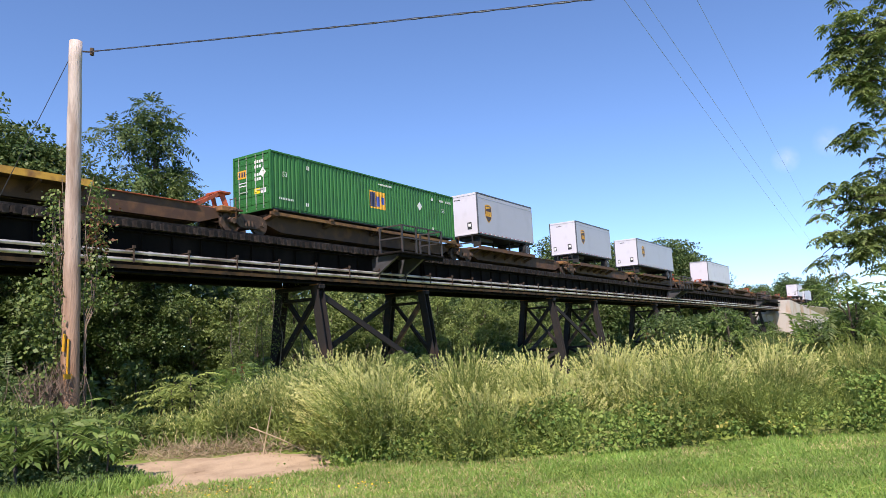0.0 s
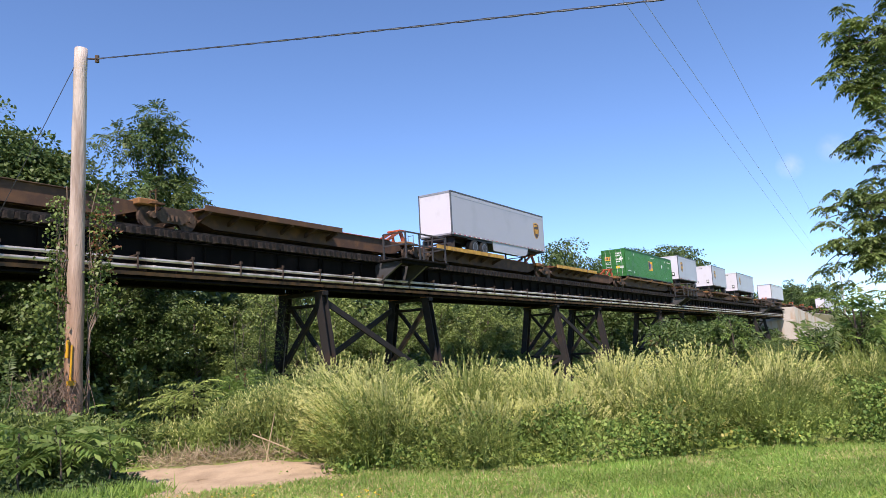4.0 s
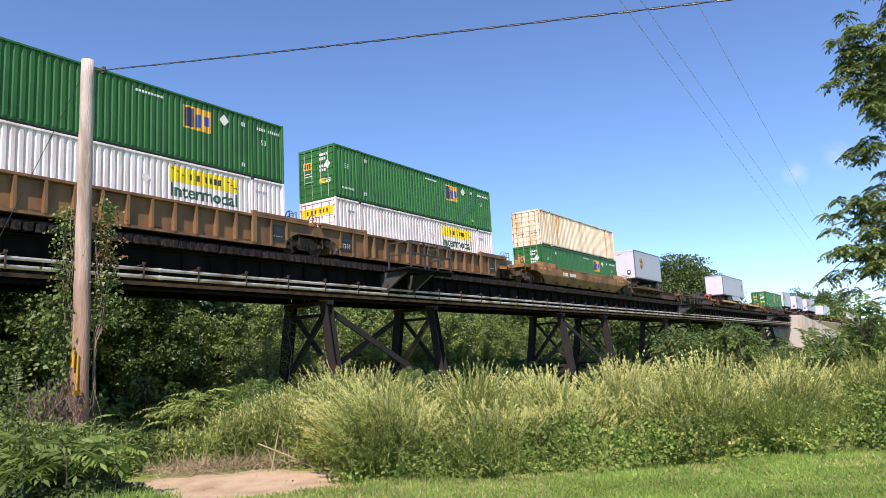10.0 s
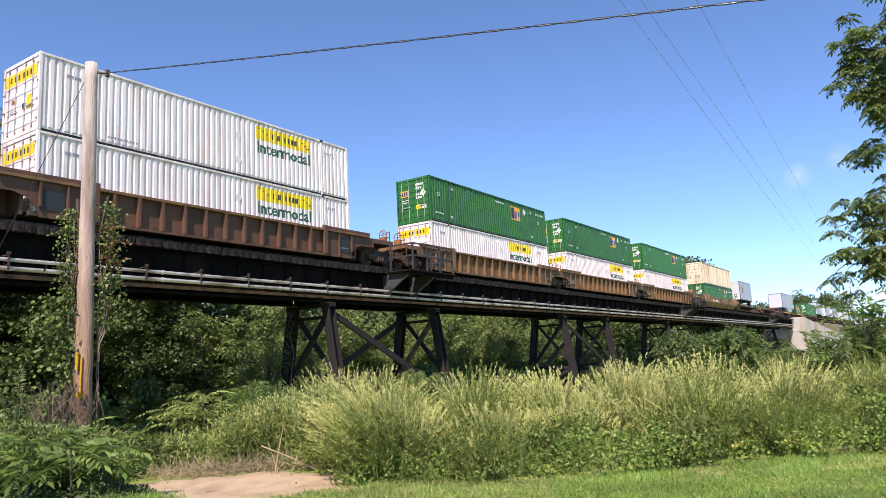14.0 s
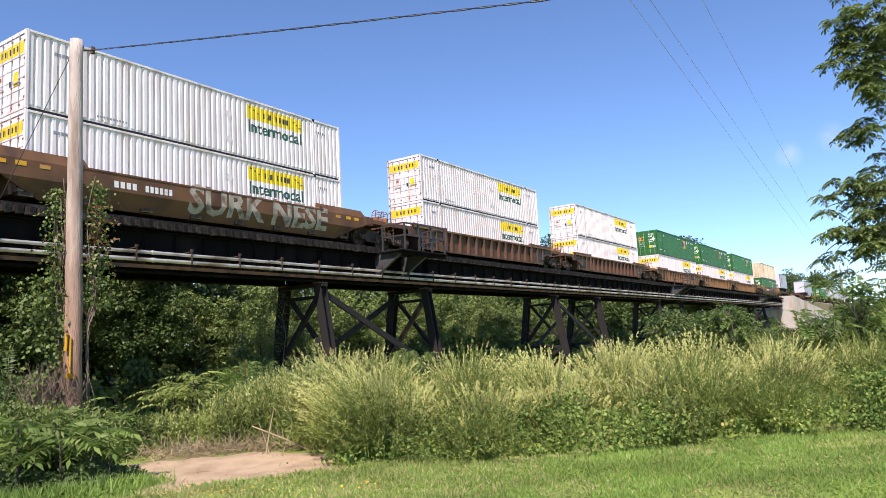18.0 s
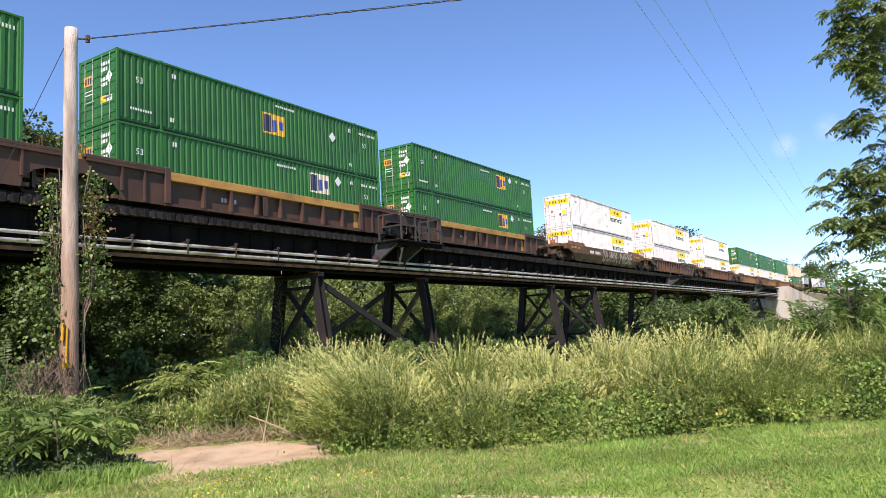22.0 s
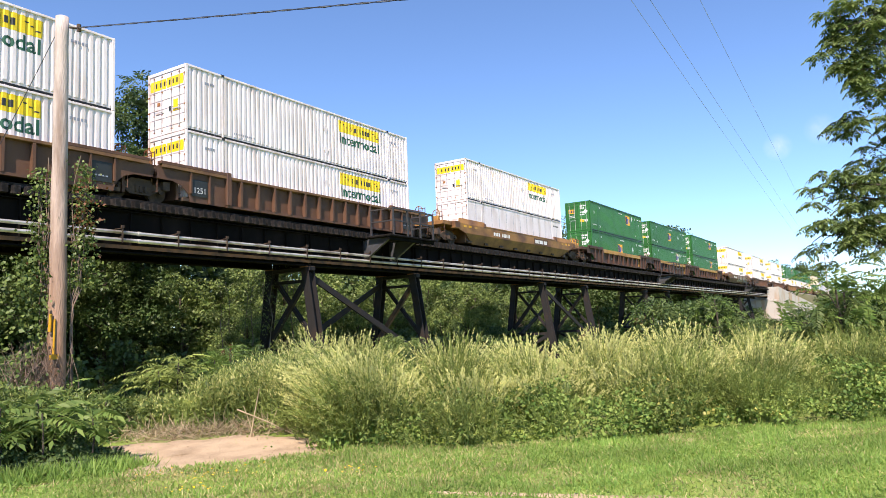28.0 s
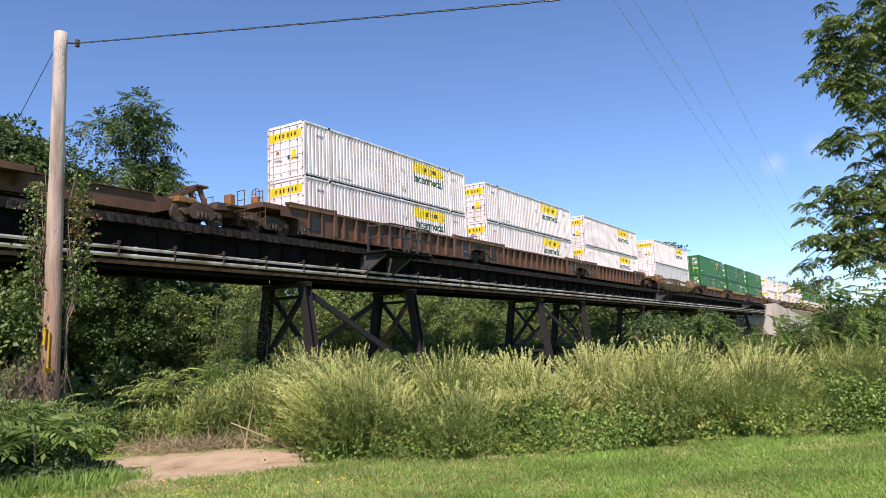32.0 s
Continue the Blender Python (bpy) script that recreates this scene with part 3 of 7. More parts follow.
def bents(br):
    for i, x in enumerate(BENTS):
        low = float(ground_z(x, TY)) - 0.4
        bt = part("bent", box(B(), x - 0.2, x + 0.2, GY[0] - 0.35, GY[1] + 0.35, G_BOT - 0.27, G_BOT - 0.09), M["leg"], br, "dark steel trestle bent")
        for y in GY:
            part("bearing", box(B(), x - 0.28, x + 0.28, y - 0.26, y + 0.26, G_BOT - 0.10, G_BOT - 0.052), M["girder_rust"], bt)
        top = G_BOT - 0.42
        feet = {}
        for k, (y, out) in enumerate(((GY[0], -1), (GY[1], 1))):
            foot = Vector((x, y + out * (top - low) / 6.2, low))
            head = Vector((x, y, top + 0.3))
            feet[k] = (head, foot)
            bm = B()
            d = (foot - head).normalized()
            for off in (-0.21, 0.21):
                beam(bm, head + Vector((off, 0, 0)), foot + Vector((off, 0, 0)), 0.05, 0.46, up=(0, 1, 0))
            beam(bm, head, foot, 0.42, 0.03, up=(0, 1, 0))
            part("leg", bm, M["leg"], bt)
            ped = B()
            box(ped, x - 0.6, x + 0.6, foot.y - 0.6, foot.y + 0.6, low - 0.6, low + 0.3, 0.05)
            part("pedestal", ped, M["concrete"], bt, "grey concrete pedestal")
            if 20 < x < 40 and k == 0:
                q = foot.lerp(head, 0.24 if i % 2 else 0.30)
                part("paint_mark", box(B(), q.x - 0.26, q.x - 0.1, q.y - 0.25, q.y - 0.235, q.z - 0.45, q.z + 0.35), M["red"], bt, "faded red paint mark")
        z1, z0 = top - 0.1, low + 0.5

        def on(k, z):
            h, f = feet[k]
            t = (h.z - z) / (h.z - f.z)
            return h.lerp(f, t)
        zm = 0.75
        for za, zb in ((z1, zm), (zm, z0)):
            part("brace", beam(B(), on(0, za), on(1, zb), 0.19, 0.26), M["leg_rust"] if i % 2 else M["leg"], bt, "rust-patched cross brace" if i % 2 else "")
            part("brace", beam(B(), on(1, za) + Vector((0.2, 0, 0)), on(0, zb) + Vector((0.2, 0, 0)), 0.19, 0.19), M["leg"], bt)
        part("strut", beam(B(), on(0, zm), on(1, zm), 0.16, 0.2), M["leg"], bt)
        part("strut", beam(B(), on(0, top - 0.35), on(1, top - 0.35), 0.12, 0.16), M["leg"], bt)
        if i % 2 == 0 and i + 1 < len(BENTS):
            x2 = BENTS[i + 1]
            dx = Vector((x2 - x, 0, 0))
            part("long_brace", beam(B(), on(0, top - 0.05), on(0, -0.25) + dx, 0.12, 0.3), M["leg"], bt, "diagonal tower brace")
            part("long_brace", beam(B(), on(1, -0.25), on(1, top - 0.15) + dx, 0.12, 0.3), M["leg"], bt, "diagonal tower brace")


M["leg_rust"] = mat("rust_patched_steel", (0.05, 0.035, 0.03), 0.75, col2=(0.20, 0.10, 0.06), amount=0.65, scale=1.6)


def walkways(br):
    """Small refuge platforms with pipe railings on brackets outside the near girder."""
    y0, y1, z = 23.15, 24.72, 6.70
    for x0 in (30.7, 86.5, 141.5):
        x1 = x0 + 3.85
        pf = part("platform", box(B(), x0 - 0.35, x1 + 0.25, y0 - 0.05, y1, z - 0.10, z - 0.03), M["girder"], br, "black steel refuge platform with railings")
        n = 6
        for i in range(n):
            a = y0 - 0.05 + (y1 - y0 + 0.05) * i / n
            pl = box(B(), x0 - 0.35, x1 + 0.25, a + 0.01, a + (y1 - y0) / n - 0.015, z - 0.03, z)
            part("plank", pl, M["tie"], pf)
        def post(x, y):
            part("post", box(B(), x - 0.042, x + 0.042, y - 0.042, y + 0.042, z - 0.1, z + 1.45), M["walk_rail"], pf)
        for x in (x0, x0 + 1.3, x0 + 2.55, x1):
            post(x, y0)
        for x in (x0, x1):
            post(x, y1 - 0.05)
        for h in (1.45, 0.78):
            for a, b in (((x0, y0), (x1, y0)), ((x0, y0), (x0, y1 - 0.05)), ((x1, y0), (x1, y1 - 0.05))):
                part("handrail", beam(B(), (*a, z + h), (*b, z + h), 0.075), M["walk_rail"], pf)
        for x in (x0 - 0.1, x0 + 2.3):
            bm = B()
            a = [bm.verts.new(p) for p in ((x, y0 + 0.2, z - 0.12), (x, GY[0] - 0.02, z - 0.12), (x, GY[0] - 0.02, z - 1.15), (x, GY[0] - 0.35, z - 1.15))]
            b = [bm.verts.new(v.co + Vector((0.03, 0, 0))) for v in a]
            bm.faces.new(a)
            bm.faces.new(b[::-1])
            for i in range(4):
                bm.faces.new((a[(i + 1) % 4], a[i], b[i], b[(i + 1) % 4]))
            beam(bm, (x + 0.015, y0 + 0.15, z - 0.17), (x + 0.015, GY[0] - 0.3, z - 1.2), 0.16, 0.03)
            part("bracket", bm, M["girder_grey"], pf, "dark grey gusset bracket")
        part("platform_beam", box(B(), x0 - 0.3, x1 + 0.2, y0 + 0.1, y0 + 0.2, z - 0.28, z - 0.1), M["girder"], pf)


M["walk_rail"] = mat("dark_grey_angle_iron", (0.035, 0.033, 0.034), 0.6, col2=(0.07, 0.045, 0.035), amount=0.4, scale=3)
M["girder_grey"] = mat("dark_grey_steel_plate", (0.055, 0.056, 0.06), 0.55, col2=(0.035, 0.033, 0.033), amount=0.5, scale=1.5)
bridge = railway_bridge()


def pipes():
    """Two galvanised conduits hung along the near girder."""
    rack = empty("conduit_run", "pair of galvanised conduits strapped along the bridge girder", "conduit")
    y = GY[0] - 0.42
    for z, r in ((5.66, 0.066), (5.37, 0.074)):
        x = SPAN_X[0]
        while x < SPAN_X[1] - 0.5:
            b = min(x + 6.1, SPAN_X[1] - 0.3)
            p = part("conduit", rod(B(), (x, y, z), (b, y, z), r, 10), M["galv"], rack, smooth=False)
            part("coupling", rod(B(), (b - 0.12, y, z), (b + 0.0, y, z), r + 0.02, 10), M["galv"], p)
            x = b
    hang = None
    x = SPAN_X[0] + 1.2
    while x < SPAN_X[1] - 1:
        if hang is None:
            bm = B()
            box(bm, -0.03, 0.03, -0.12, -0.095, -0.36, 0.2)
            box(bm, -0.03, 0.03, -0.12, 0.40, 0.17, 0.2)
            box(bm, -0.03, 0.03, -0.12, 0.40, -0.16, -0.13)
            box(bm, -0.05, 0.05, -0.15, -0.07, 0.19, 0.29)
            hang = part("hanger", bm, M["truck"], rack, "dark rusty pipe hanger")
            hang.matrix_basis = pose(x, y, 5.62)
        else:
            again("hanger", hang, rack, pose(x, y, 5.62))
        x += 2.47
    rack.matrix_world = LINE
    return rack


pipes()


def track():
    tr = empty("railway_track", "steel rails on dark timber ties", "track")
    for y in (TY - 0.755, TY + 0.755):
        bm = B()
        for a, b, c, d in ((-0.037, 0.037, -0.04, 0.0), (-0.008, 0.008, -0.15, -0.04), (-0.07, 0.07, -0.17, -0.15)):
            box(bm, -420, 420, y + a, y + b, RZ + c, RZ + d)
        part("rail", bm, M["rail"], tr, "worn steel rail")
    rng = random.Random(4)
    tie = None
    tops = RZ - 0.17
    x = 8.0
    while x < 125:
        if tie is None:
            tie = part("tie", box(B(), -0.115, 0.115, -1.62, 1.62, -0.30, 0.0, 0.012), M["tie"], tr)
            tie.matrix_basis = pose(x, TY, tops)
        else:
            again("tie", tie, tr, pose(x, TY + rng.uniform(-0.05, 0.04), tops + rng.uniform(-0.01, 0.004), 0, rng.uniform(-1, 1), rng.uniform(-0.6, 0.6)))
        x += 0.40 if rng.random() < 0.9 else 0.43
    s = Soup()
    cube = np.array([(i, j, k) for i in (-0.115, 0.115) for j in (-1.62, 1.62) for k in (-0.3, 0.0)])
    quads = np.array([(0, 1, 3, 2), (4, 6, 7, 5), (0, 4, 5, 1), (2, 3, 7, 6), (0, 2, 6, 4), (1, 5, 7, 3)])
    for xx in np.concatenate([np.arange(-420, 7.9, 0.5), np.arange(x, 420, 0.5)]):
        s.add(cube + np.array([xx, TY + rng.uniform(-0.04, 0.04), tops]), quads)
    tagged(finish("far_ties", s.data("far_ties"), M["tie"], tr), kind="stuff")
    # the guard timber along the tie ends
    for y in (TY - 1.25, TY + 1.25):
        part("guard_timber", box(B(), -20, 167, y - 0.07, y + 0.07, tops + 0.001, tops + 0.12), M["tie"], tr, "dark guard timber")
    tr.matrix_world = LINE
    # ballast beyond the bridge
    for a, b in ((-420, -20.2), (170.2, 420)):
        bm = B()
        v0 = [bm.verts.new((a, TY + y, z)) for y, z in ((-3.4, 6.2), (-1.9, tops - 0.05), (1.9, tops - 0.05), (3.4, 6.2))]
        v1 = [bm.verts.new((b, TY + y, z)) for y, z in ((-3.4, 6.2), (-1.9, tops - 0.05), (1.9, tops - 0.05), (3.4, 6.2))]
        for i in range(4):
            bm.faces.new((v0[i], v1[i], v1[(i + 1) % 4], v0[(i + 1) % 4]))
        bm.faces.new(v0[::-1])
        bm.faces.new(v1)
        bed = part("ballast", bm, M["stone"])
        bed.matrix_world = LINE
        tagged(bed, "grey crushed-stone ballast bed", "ballast", kind="structure")


track()


M["stained_concrete"] = mat("rust_stained_concrete", (0.43, 0.40, 0.36), 0.9, col2=(0.36, 0.24, 0.15), amount=0.42, scale=0.45, fine=9, bump=0.3, stretch=(1.6, 1.6, 0.3))
M["clay"] = mat("bare_orange_clay", (0.48, 0.31, 0.15), 0.95, gloss=0.1, col2=(0.34, 0.21, 0.11), amount=0.5, scale=1.2, fine=12, bump=0.8)


def earth_bank():
    """A bare clay slope that spills from under the far abutment."""
    rng = np.random.default_rng(15)
    n, rings = 36, 8
    a = np.arange(n) * 2 * np.pi / n
    k = np.linspace(0, 1, rings + 1)[:, None]
    rad = 1 + 0.12 * np.sin(a * 3 + 1) + 0.08 * np.sin(a * 7)
    X, Y = 165.6 + np.cos(a) * rad * k * 2.6, 25.0 + np.sin(a) * rad * k * 2.6
    Z = ground_z(X, Y) - 0.15 + 0.8 * (1 - k ** 1.3) + rng.normal(size=X.shape) * 0.05
    i = np.arange((rings + 1) * n).reshape(rings + 1, n)
    f = np.stack([i[:-1], np.roll(i, -1, 1)[:-1], np.roll(i, -1, 1)[1:], i[1:]], -1)
    ob = finish("earth_bank", Soup().add(np.stack([X, Y, Z], -1), f[..., ::-1]).data("earth_bank"), M["clay"], smooth=True)
    tagged(ob, "bare orange clay slope under the abutment", "bank", kind="structure")


earth_bank()


def abutment(x0, sgn):
    """Concrete abutment with a wing wall that steps down beside the bank."""
    ab = empty("abutment", "weathered pale concrete bridge abutment with wing wall", "abutment")
    bm = B()
    box(bm, min(x0, x0 + sgn * 3.2), max(x0, x0 + sgn * 3.2), 22.9, 30.0, -2.5, 4.60, 0.06)
    part("seat", bm, M["stained_concrete"], ab)
    bm = B()
    box(bm, min(x0 + sgn * 0.9, x0 + sgn * 3.2), max(x0 + sgn * 0.9, x0 + sgn * 3.2), 22.9, 30.0, 4.602, 7.25, 0.06)
    part("back_wall", bm, M["stained_concrete"], ab)
    # the wing wall flares out beside the bank and steps down
    bm = B()
    p, q = Vector((x0 + sgn * 1.2, 22.95, 0)), Vector((x0 + sgn * 20, 17.6, 0))
    d = (q - p).normalized()
    nrm = Vector((-d.y, d.x, 0)) * 0.45 * sgn
    rows = []
    for c in (p, q):
        top = 7.28 if c is p else 2.9
        rows.append([bm.verts.new(c + o + Vector((0, 0, z))) for o, z in ((-nrm * 0, -2.5), (-nrm * 0, top), (nrm, top), (nrm, -2.5))])
    for i in range(4):
        bm.faces.new((rows[0][i], rows[1][i], rows[1][(i + 1) % 4], rows[0][(i + 1) % 4]))
    bm.faces.new(rows[0][::-1])
    bm.faces.new(rows[1])
    bmesh.ops.recalc_face_normals(bm, faces=bm.faces[:])
    part("wing_wall", bm, M["stained_concrete"], ab)
    ab.matrix_world = LINE


abutment(167.0, 1)
abutment(-20.0, -1)


# ---- train ----
def run(t):
    """How far the train has gone at t seconds, from its place at 16 s."""
    t -= 16
    return 11.884 * t - 0.011985 * t * t - 0.00021667 * t ** 3


STEPS = [0, 4, 8, 12, 16, 20, 24, 28, 32]
MOVERS = []      # (thing, x at 16 s, y, z)
WHEELS = []      # wheelsets


def on_train(ob, x, y=TY, z=RZ):
    ob.matrix_world = LINE @ pose(x + run(0), y, z)
    MOVERS.append((ob, x, y, z))
    return ob


M["trailer_trim"] = mat("dark_grey_trailer_trim", (0.10, 0.105, 0.115), 0.4, metal=0.3, bump=0.03)
M["ring"] = mat("bright_rim_ring", (0.42, 0.42, 0.43), 0.35, metal=0.7, bump=0.0)
M["trim_grey"] = mat("grey_aluminium_trim", (0.34, 0.35, 0.37), 0.4, metal=0.4, bump=0.03)
CL, CW, CH = 16.154, 2.59, 2.896
PITCH, DEEP = 0.278, 0.046


def corr(x):
    """Depth of the corrugated wall behind its outer face at x."""
    u = ((x - 0.2) % PITCH) / PITCH
    return DEEP * min(1.0, max(0.0, (0.27 - abs(u - 0.5)) / 0.13)) if 0.2 < x < CL - 0.2 else 0.0


def corr_breaks(a, b):
    xs = {a, b}
    i = 0
    while 0.2 + i * PITCH < CL - 0.2:
        for u in (0.23, 0.36, 0.64, 0.77):
            x = 0.2 + (i + u) * PITCH
            if a < x < b:
                xs.add(x)
        i += 1
    return sorted(xs)


def sheet(bm, a, b, z0, z1, y, sgn, proud=0.0):
    """A piece of corrugated wall from a to b; sgn +1 means that the inside lies towards +y."""
    xs = corr_breaks(a, b)
    lo = [bm.verts.new((x, y + sgn * (corr(x) - proud), z0)) for x in xs]
    hi = [bm.verts.new((x, y + sgn * (corr(x) - proud), z1)) for x in xs]
    for i in range(len(xs) - 1):
        q = (lo[i], lo[i + 1], hi[i + 1], hi[i])
        bm.faces.new(q if sgn > 0 else q[::-1])
    return bm


def bars(bm, x, z, n, w, h, gap, y):
    """A short row of plain bars for writing that cannot be read."""
    for i in range(n):
        box(bm, x + i * (w + gap), x + i * (w + gap) + w, y - 0.003, y + 0.001, z, z + h)
    return bm


def container(kind, label, rusty=False, plain=False):
    """A 53-foot container, rear doors towards -x; origin at the middle of the near long bottom edge's end, on the floor."""
    c = empty("shipping_container", label, "container", "containers on the train")
    paint = M[kind]
    hw = CW / 2
    for sgn, y in ((1, -hw + 0.03), (-1, hw - 0.03)):
        bm = B()
        if plain:
            box(bm, 0.06, CL - 0.06, min(y, y + sgn * 0.03), max(y, y + sgn * 0.03), 0.17, CH - 0.09)
            for i in range(1, 14):
                part("joint_strip", box(B(), i * CL / 14 - 0.014, i * CL / 14 + 0.014, min(y, y - sgn * 0.006), max(y, y - sgn * 0.006), 0.17, CH - 0.09), M["trim_grey"], c)
        else:
            sheet(bm, 0.06, CL - 0.06, 0.17, CH - 0.09, y, sgn)
        part("side_wall", bm, paint, c)
        ya, yb = (-hw, -hw + 0.08) if sgn > 0 else (hw - 0.08, hw)
        part("top_rail", box(B(), 0.0, CL, ya, yb, CH - 0.10, CH - 0.012, 0.01), paint, c)
        part("bottom_rail", box(B(), 0.0, CL, ya + (0.065 if sgn > 0 else 0), yb - (0.065 if sgn < 0 else 0), 0.09, 0.20, 0.005), paint, c)
        # lifting posts at the 40-foot places
        for x in (1.98, CL - 1.98):
            part("corner_post", box(B(), x - 0.045, x + 0.045, ya + (0.012 if sgn > 0 else 0), yb - (0.012 if sgn < 0 else 0), 0.02, CH - 0.005, 0.008), paint, c)
            part("corner_casting", box(B(), x - 0.09, x + 0.09, ya - 0.006, yb + 0.006, CH - 0.10, CH + 0.012, 0.01), M["rust"] if rusty else M["dark_under"] if kind == "white" else paint, c)
        for x in (0.0, CL):
            part("corner_post", box(B(), x - 0.0 if x == 0 else x - 0.12, x + 0.12 if x == 0 else x, ya - 0.005, yb + 0.005, 0.0, CH, 0.015), paint, c)
    bm = B()
    n = 40
    for i in range(n):
        a = 0.05 + (CL - 0.1) * i / n
        box(bm, a, a + (CL - 0.1) / n - 0.05, -hw + 0.08, hw - 0.08, CH - 0.05, CH - 0.02)
        box(bm, a + (CL - 0.1) / n - 0.05, a + (CL - 0.1) / n, -hw + 0.08, hw - 0.08, CH - 0.05, CH - 0.035)
    part("roof", bm, paint, c)
    part("floor", box(B(), 0.05, CL - 0.05, -hw + 0.08, hw - 0.08, 0.03, 0.16), M["dark_under"], c)
    bm = B()
    for i in range(9):
        a = -hw + 0.08 + (CW - 0.16) * i / 9
        box(bm, CL - 0.06, CL - 0.01, a, a + (CW - 0.16) / 9 - 0.06, 0.16, CH - 0.1)
    box(bm, CL - 0.07, CL - 0.05, -hw + 0.08, hw - 0.08, 0.16, CH - 0.1)
    part("front_wall", bm, paint, c)
    # rear: header, sill, two doors with lock rods
    part("header", box(B(), 0.0, 0.08, -hw + 0.12, hw - 0.12, CH - 0.16, CH - 0.014, 0.01), paint, c)
    part("sill", box(B(), 0.0, 0.08, -hw + 0.12, hw - 0.12, 0.0, 0.14, 0.01), paint, c)
    for s in (-1, 1):
        y0, y1 = (-hw + 0.13, -0.012) if s < 0 else (0.012, hw - 0.13)
        out = [(0.07, CH - 0.17), (0.07, 0.15), (0.03, 0.15)]
        for z in np.linspace(0.35, CH - 0.5, 6):
            out += [(0.03, z - 0.02), (0.012, z), (0.012, z + 0.14), (0.03, z + 0.16)]
        bm = prism(B(), out + [(0.03, CH - 0.17)], y0, y1)
        bmesh.ops.recalc_face_normals(bm, faces=bm.faces[:])
        d = part("door", bm, paint, c)
        for f in (0.27, 0.73):
            y = y0 + (y1 - y0) * f
            lr = part("lock_rod", rod(B(), (0.0, y, 0.08), (0.0, y, CH - 0.08), 0.017, 6), M["galv"] if kind == "green" else M["rust"] if kind == "cream" else M["trim_grey"], d)
        bm = B()
        for z in (0.18, CH - 0.3, 0.9, 1.9):
            for f in (0.27, 0.73):
                y = y0 + (y1 - y0) * f
                box(bm, -0.014, 0.03, y - 0.035, y + 0.035, z, z + 0.04)
        part("keeper", bm, M["rust"] if kind in ("cream", "white") else paint, d)
        box_h = B()
        box(box_h, -0.03, -0.01, y0 + 0.2, y0 + 0.75, 1.02, 1.06)
        part("handle", box_h, M["galv"], d)
        bm = B()
        for z in (0.4, 1.1, 1.8, 2.45):
            e = -hw + 0.02 if s < 0 else hw - 0.14
            box(bm, -0.008, 0.03, e + 0.02, e + 0.12, z, z + 0.06)
        part("hinge", bm, M["rust"] if kind in ("cream", "white") else paint, d)
    return c


def emp_marks(c, lx=10.5, lz=1.5, dx=12.62, dz=2.3, ground="logo_gold"):
    """Square orange marks with dark plain shapes, a diamond plate and small white numerals."""
    hw, y = CW / 2, -CW / 2 + 0.03
    lg = part("logo_panel", sheet(B(), lx, lx + 1.42, lz, lz + 1.0, y, 1, 0.004), M[ground], c, "orange-yellow square logo" if ground == "logo_gold" else "faded cream square logo")
    for a, b, z0, z1, m in ((0.10, 0.52, 0.08, 0.92, "logo_navy"), (0.64, 0.92, 0.14, 0.72, "logo_blue"), (1.06, 1.32, 0.30, 0.72, "logo_blue")):
        part("logo_shape", sheet(B(), lx + a, lx + b, lz + z0, lz + z1, y, 1, 0.008), M[m], lg)
    bm = B()
    w = [bm.verts.new(p) for p in ((dx - 0.26, y - 0.006, dz), (dx, y - 0.006, dz - 0.28), (dx + 0.26, y - 0.006, dz), (dx, y - 0.006, dz + 0.28))]
    bm.faces.new(w)
    part("diamond_plate", bm, M["ink_white"], c, "white diamond placard")
    turn = pose(0, 0, 0, 90, 0, 0)
    for x, z in ((1.0, 1.8), (14.9, 1.75)):
        words("53", 0.36, M["ink_white"], "lettering", c, pose(x, y - 0.005, z) @ turn)
    bm = B()
    bars(bm, 14.5, 2.32, 4, 0.08, 0.14, 0.06, y - 0.004)
    bars(bm, 15.2, 2.32, 6, 0.06, 0.14, 0.06, y - 0.004)
    bars(bm, 8.3, 2.45, 9, 0.09, 0.1, 0.05, y - 0.004)
    bars(bm, 13.6, 2.28, 2, 0.07, 0.2, 0.05, y - 0.004)
    bars(bm, 13.6, 0.4, 2, 0.06, 0.17, 0.05, y - 0.004)
    bars(bm, 2.5, 2.3, 2, 0.07, 0.2, 0.05, y - 0.004)
    bars(bm, 2.4, 0.42, 2, 0.07, 0.18, 0.05, y - 0.004)
    bars(bm, 0.6, 0.55, 9, 0.06, 0.1, 0.05, y - 0.004)
    part("markings", bm, M["ink_white"], c, "small white markings")
    # rear door marks
    lg = part("door_logo", box(B(), 0.008, 0.014, 0.35, 0.95, 1.75, 2.15), M["logo_gold"], c, "small orange-yellow logo")
    bm = B()
    for a in (0.42, 0.58, 0.76):
        box(bm, 0.003, 0.008, a, a + 0.1, 1.82, 2.08)
    part("logo_shape", bm, M["logo_navy"], lg)
    bm = B()
    for i, z in enumerate((2.35, 2.12, 1.72, 1.5)):
        for k in range(4 - i % 2):
            box(bm, 0.008, 0.014, -0.35 - k * 0.16, -0.24 - k * 0.16, z, z + 0.14)
    for z in (0.35, 0.5):
        box(bm, 0.008, 0.014, 0.3, 0.85, z + 1.0, z + 1.04)
    box(bm, 0.008, 0.014, -1.0, -0.65, 0.85, 1.08)
    v = [bm.verts.new(p) for p in ((0.006, -0.8, 2.1), (0.006, -1.02, 1.85), (0.006, -0.8, 1.6), (0.006, -0.58, 1.85))]
    bm.faces.new(v)
    part("markings", bm, M["ink_white"], c, "white door markings")
    part("door_sticker", box(B(), 0.008, 0.014, -0.6, -0.22, 0.85, 1.12), M["logo_yellow"], c, "yellow sticker")
    return c


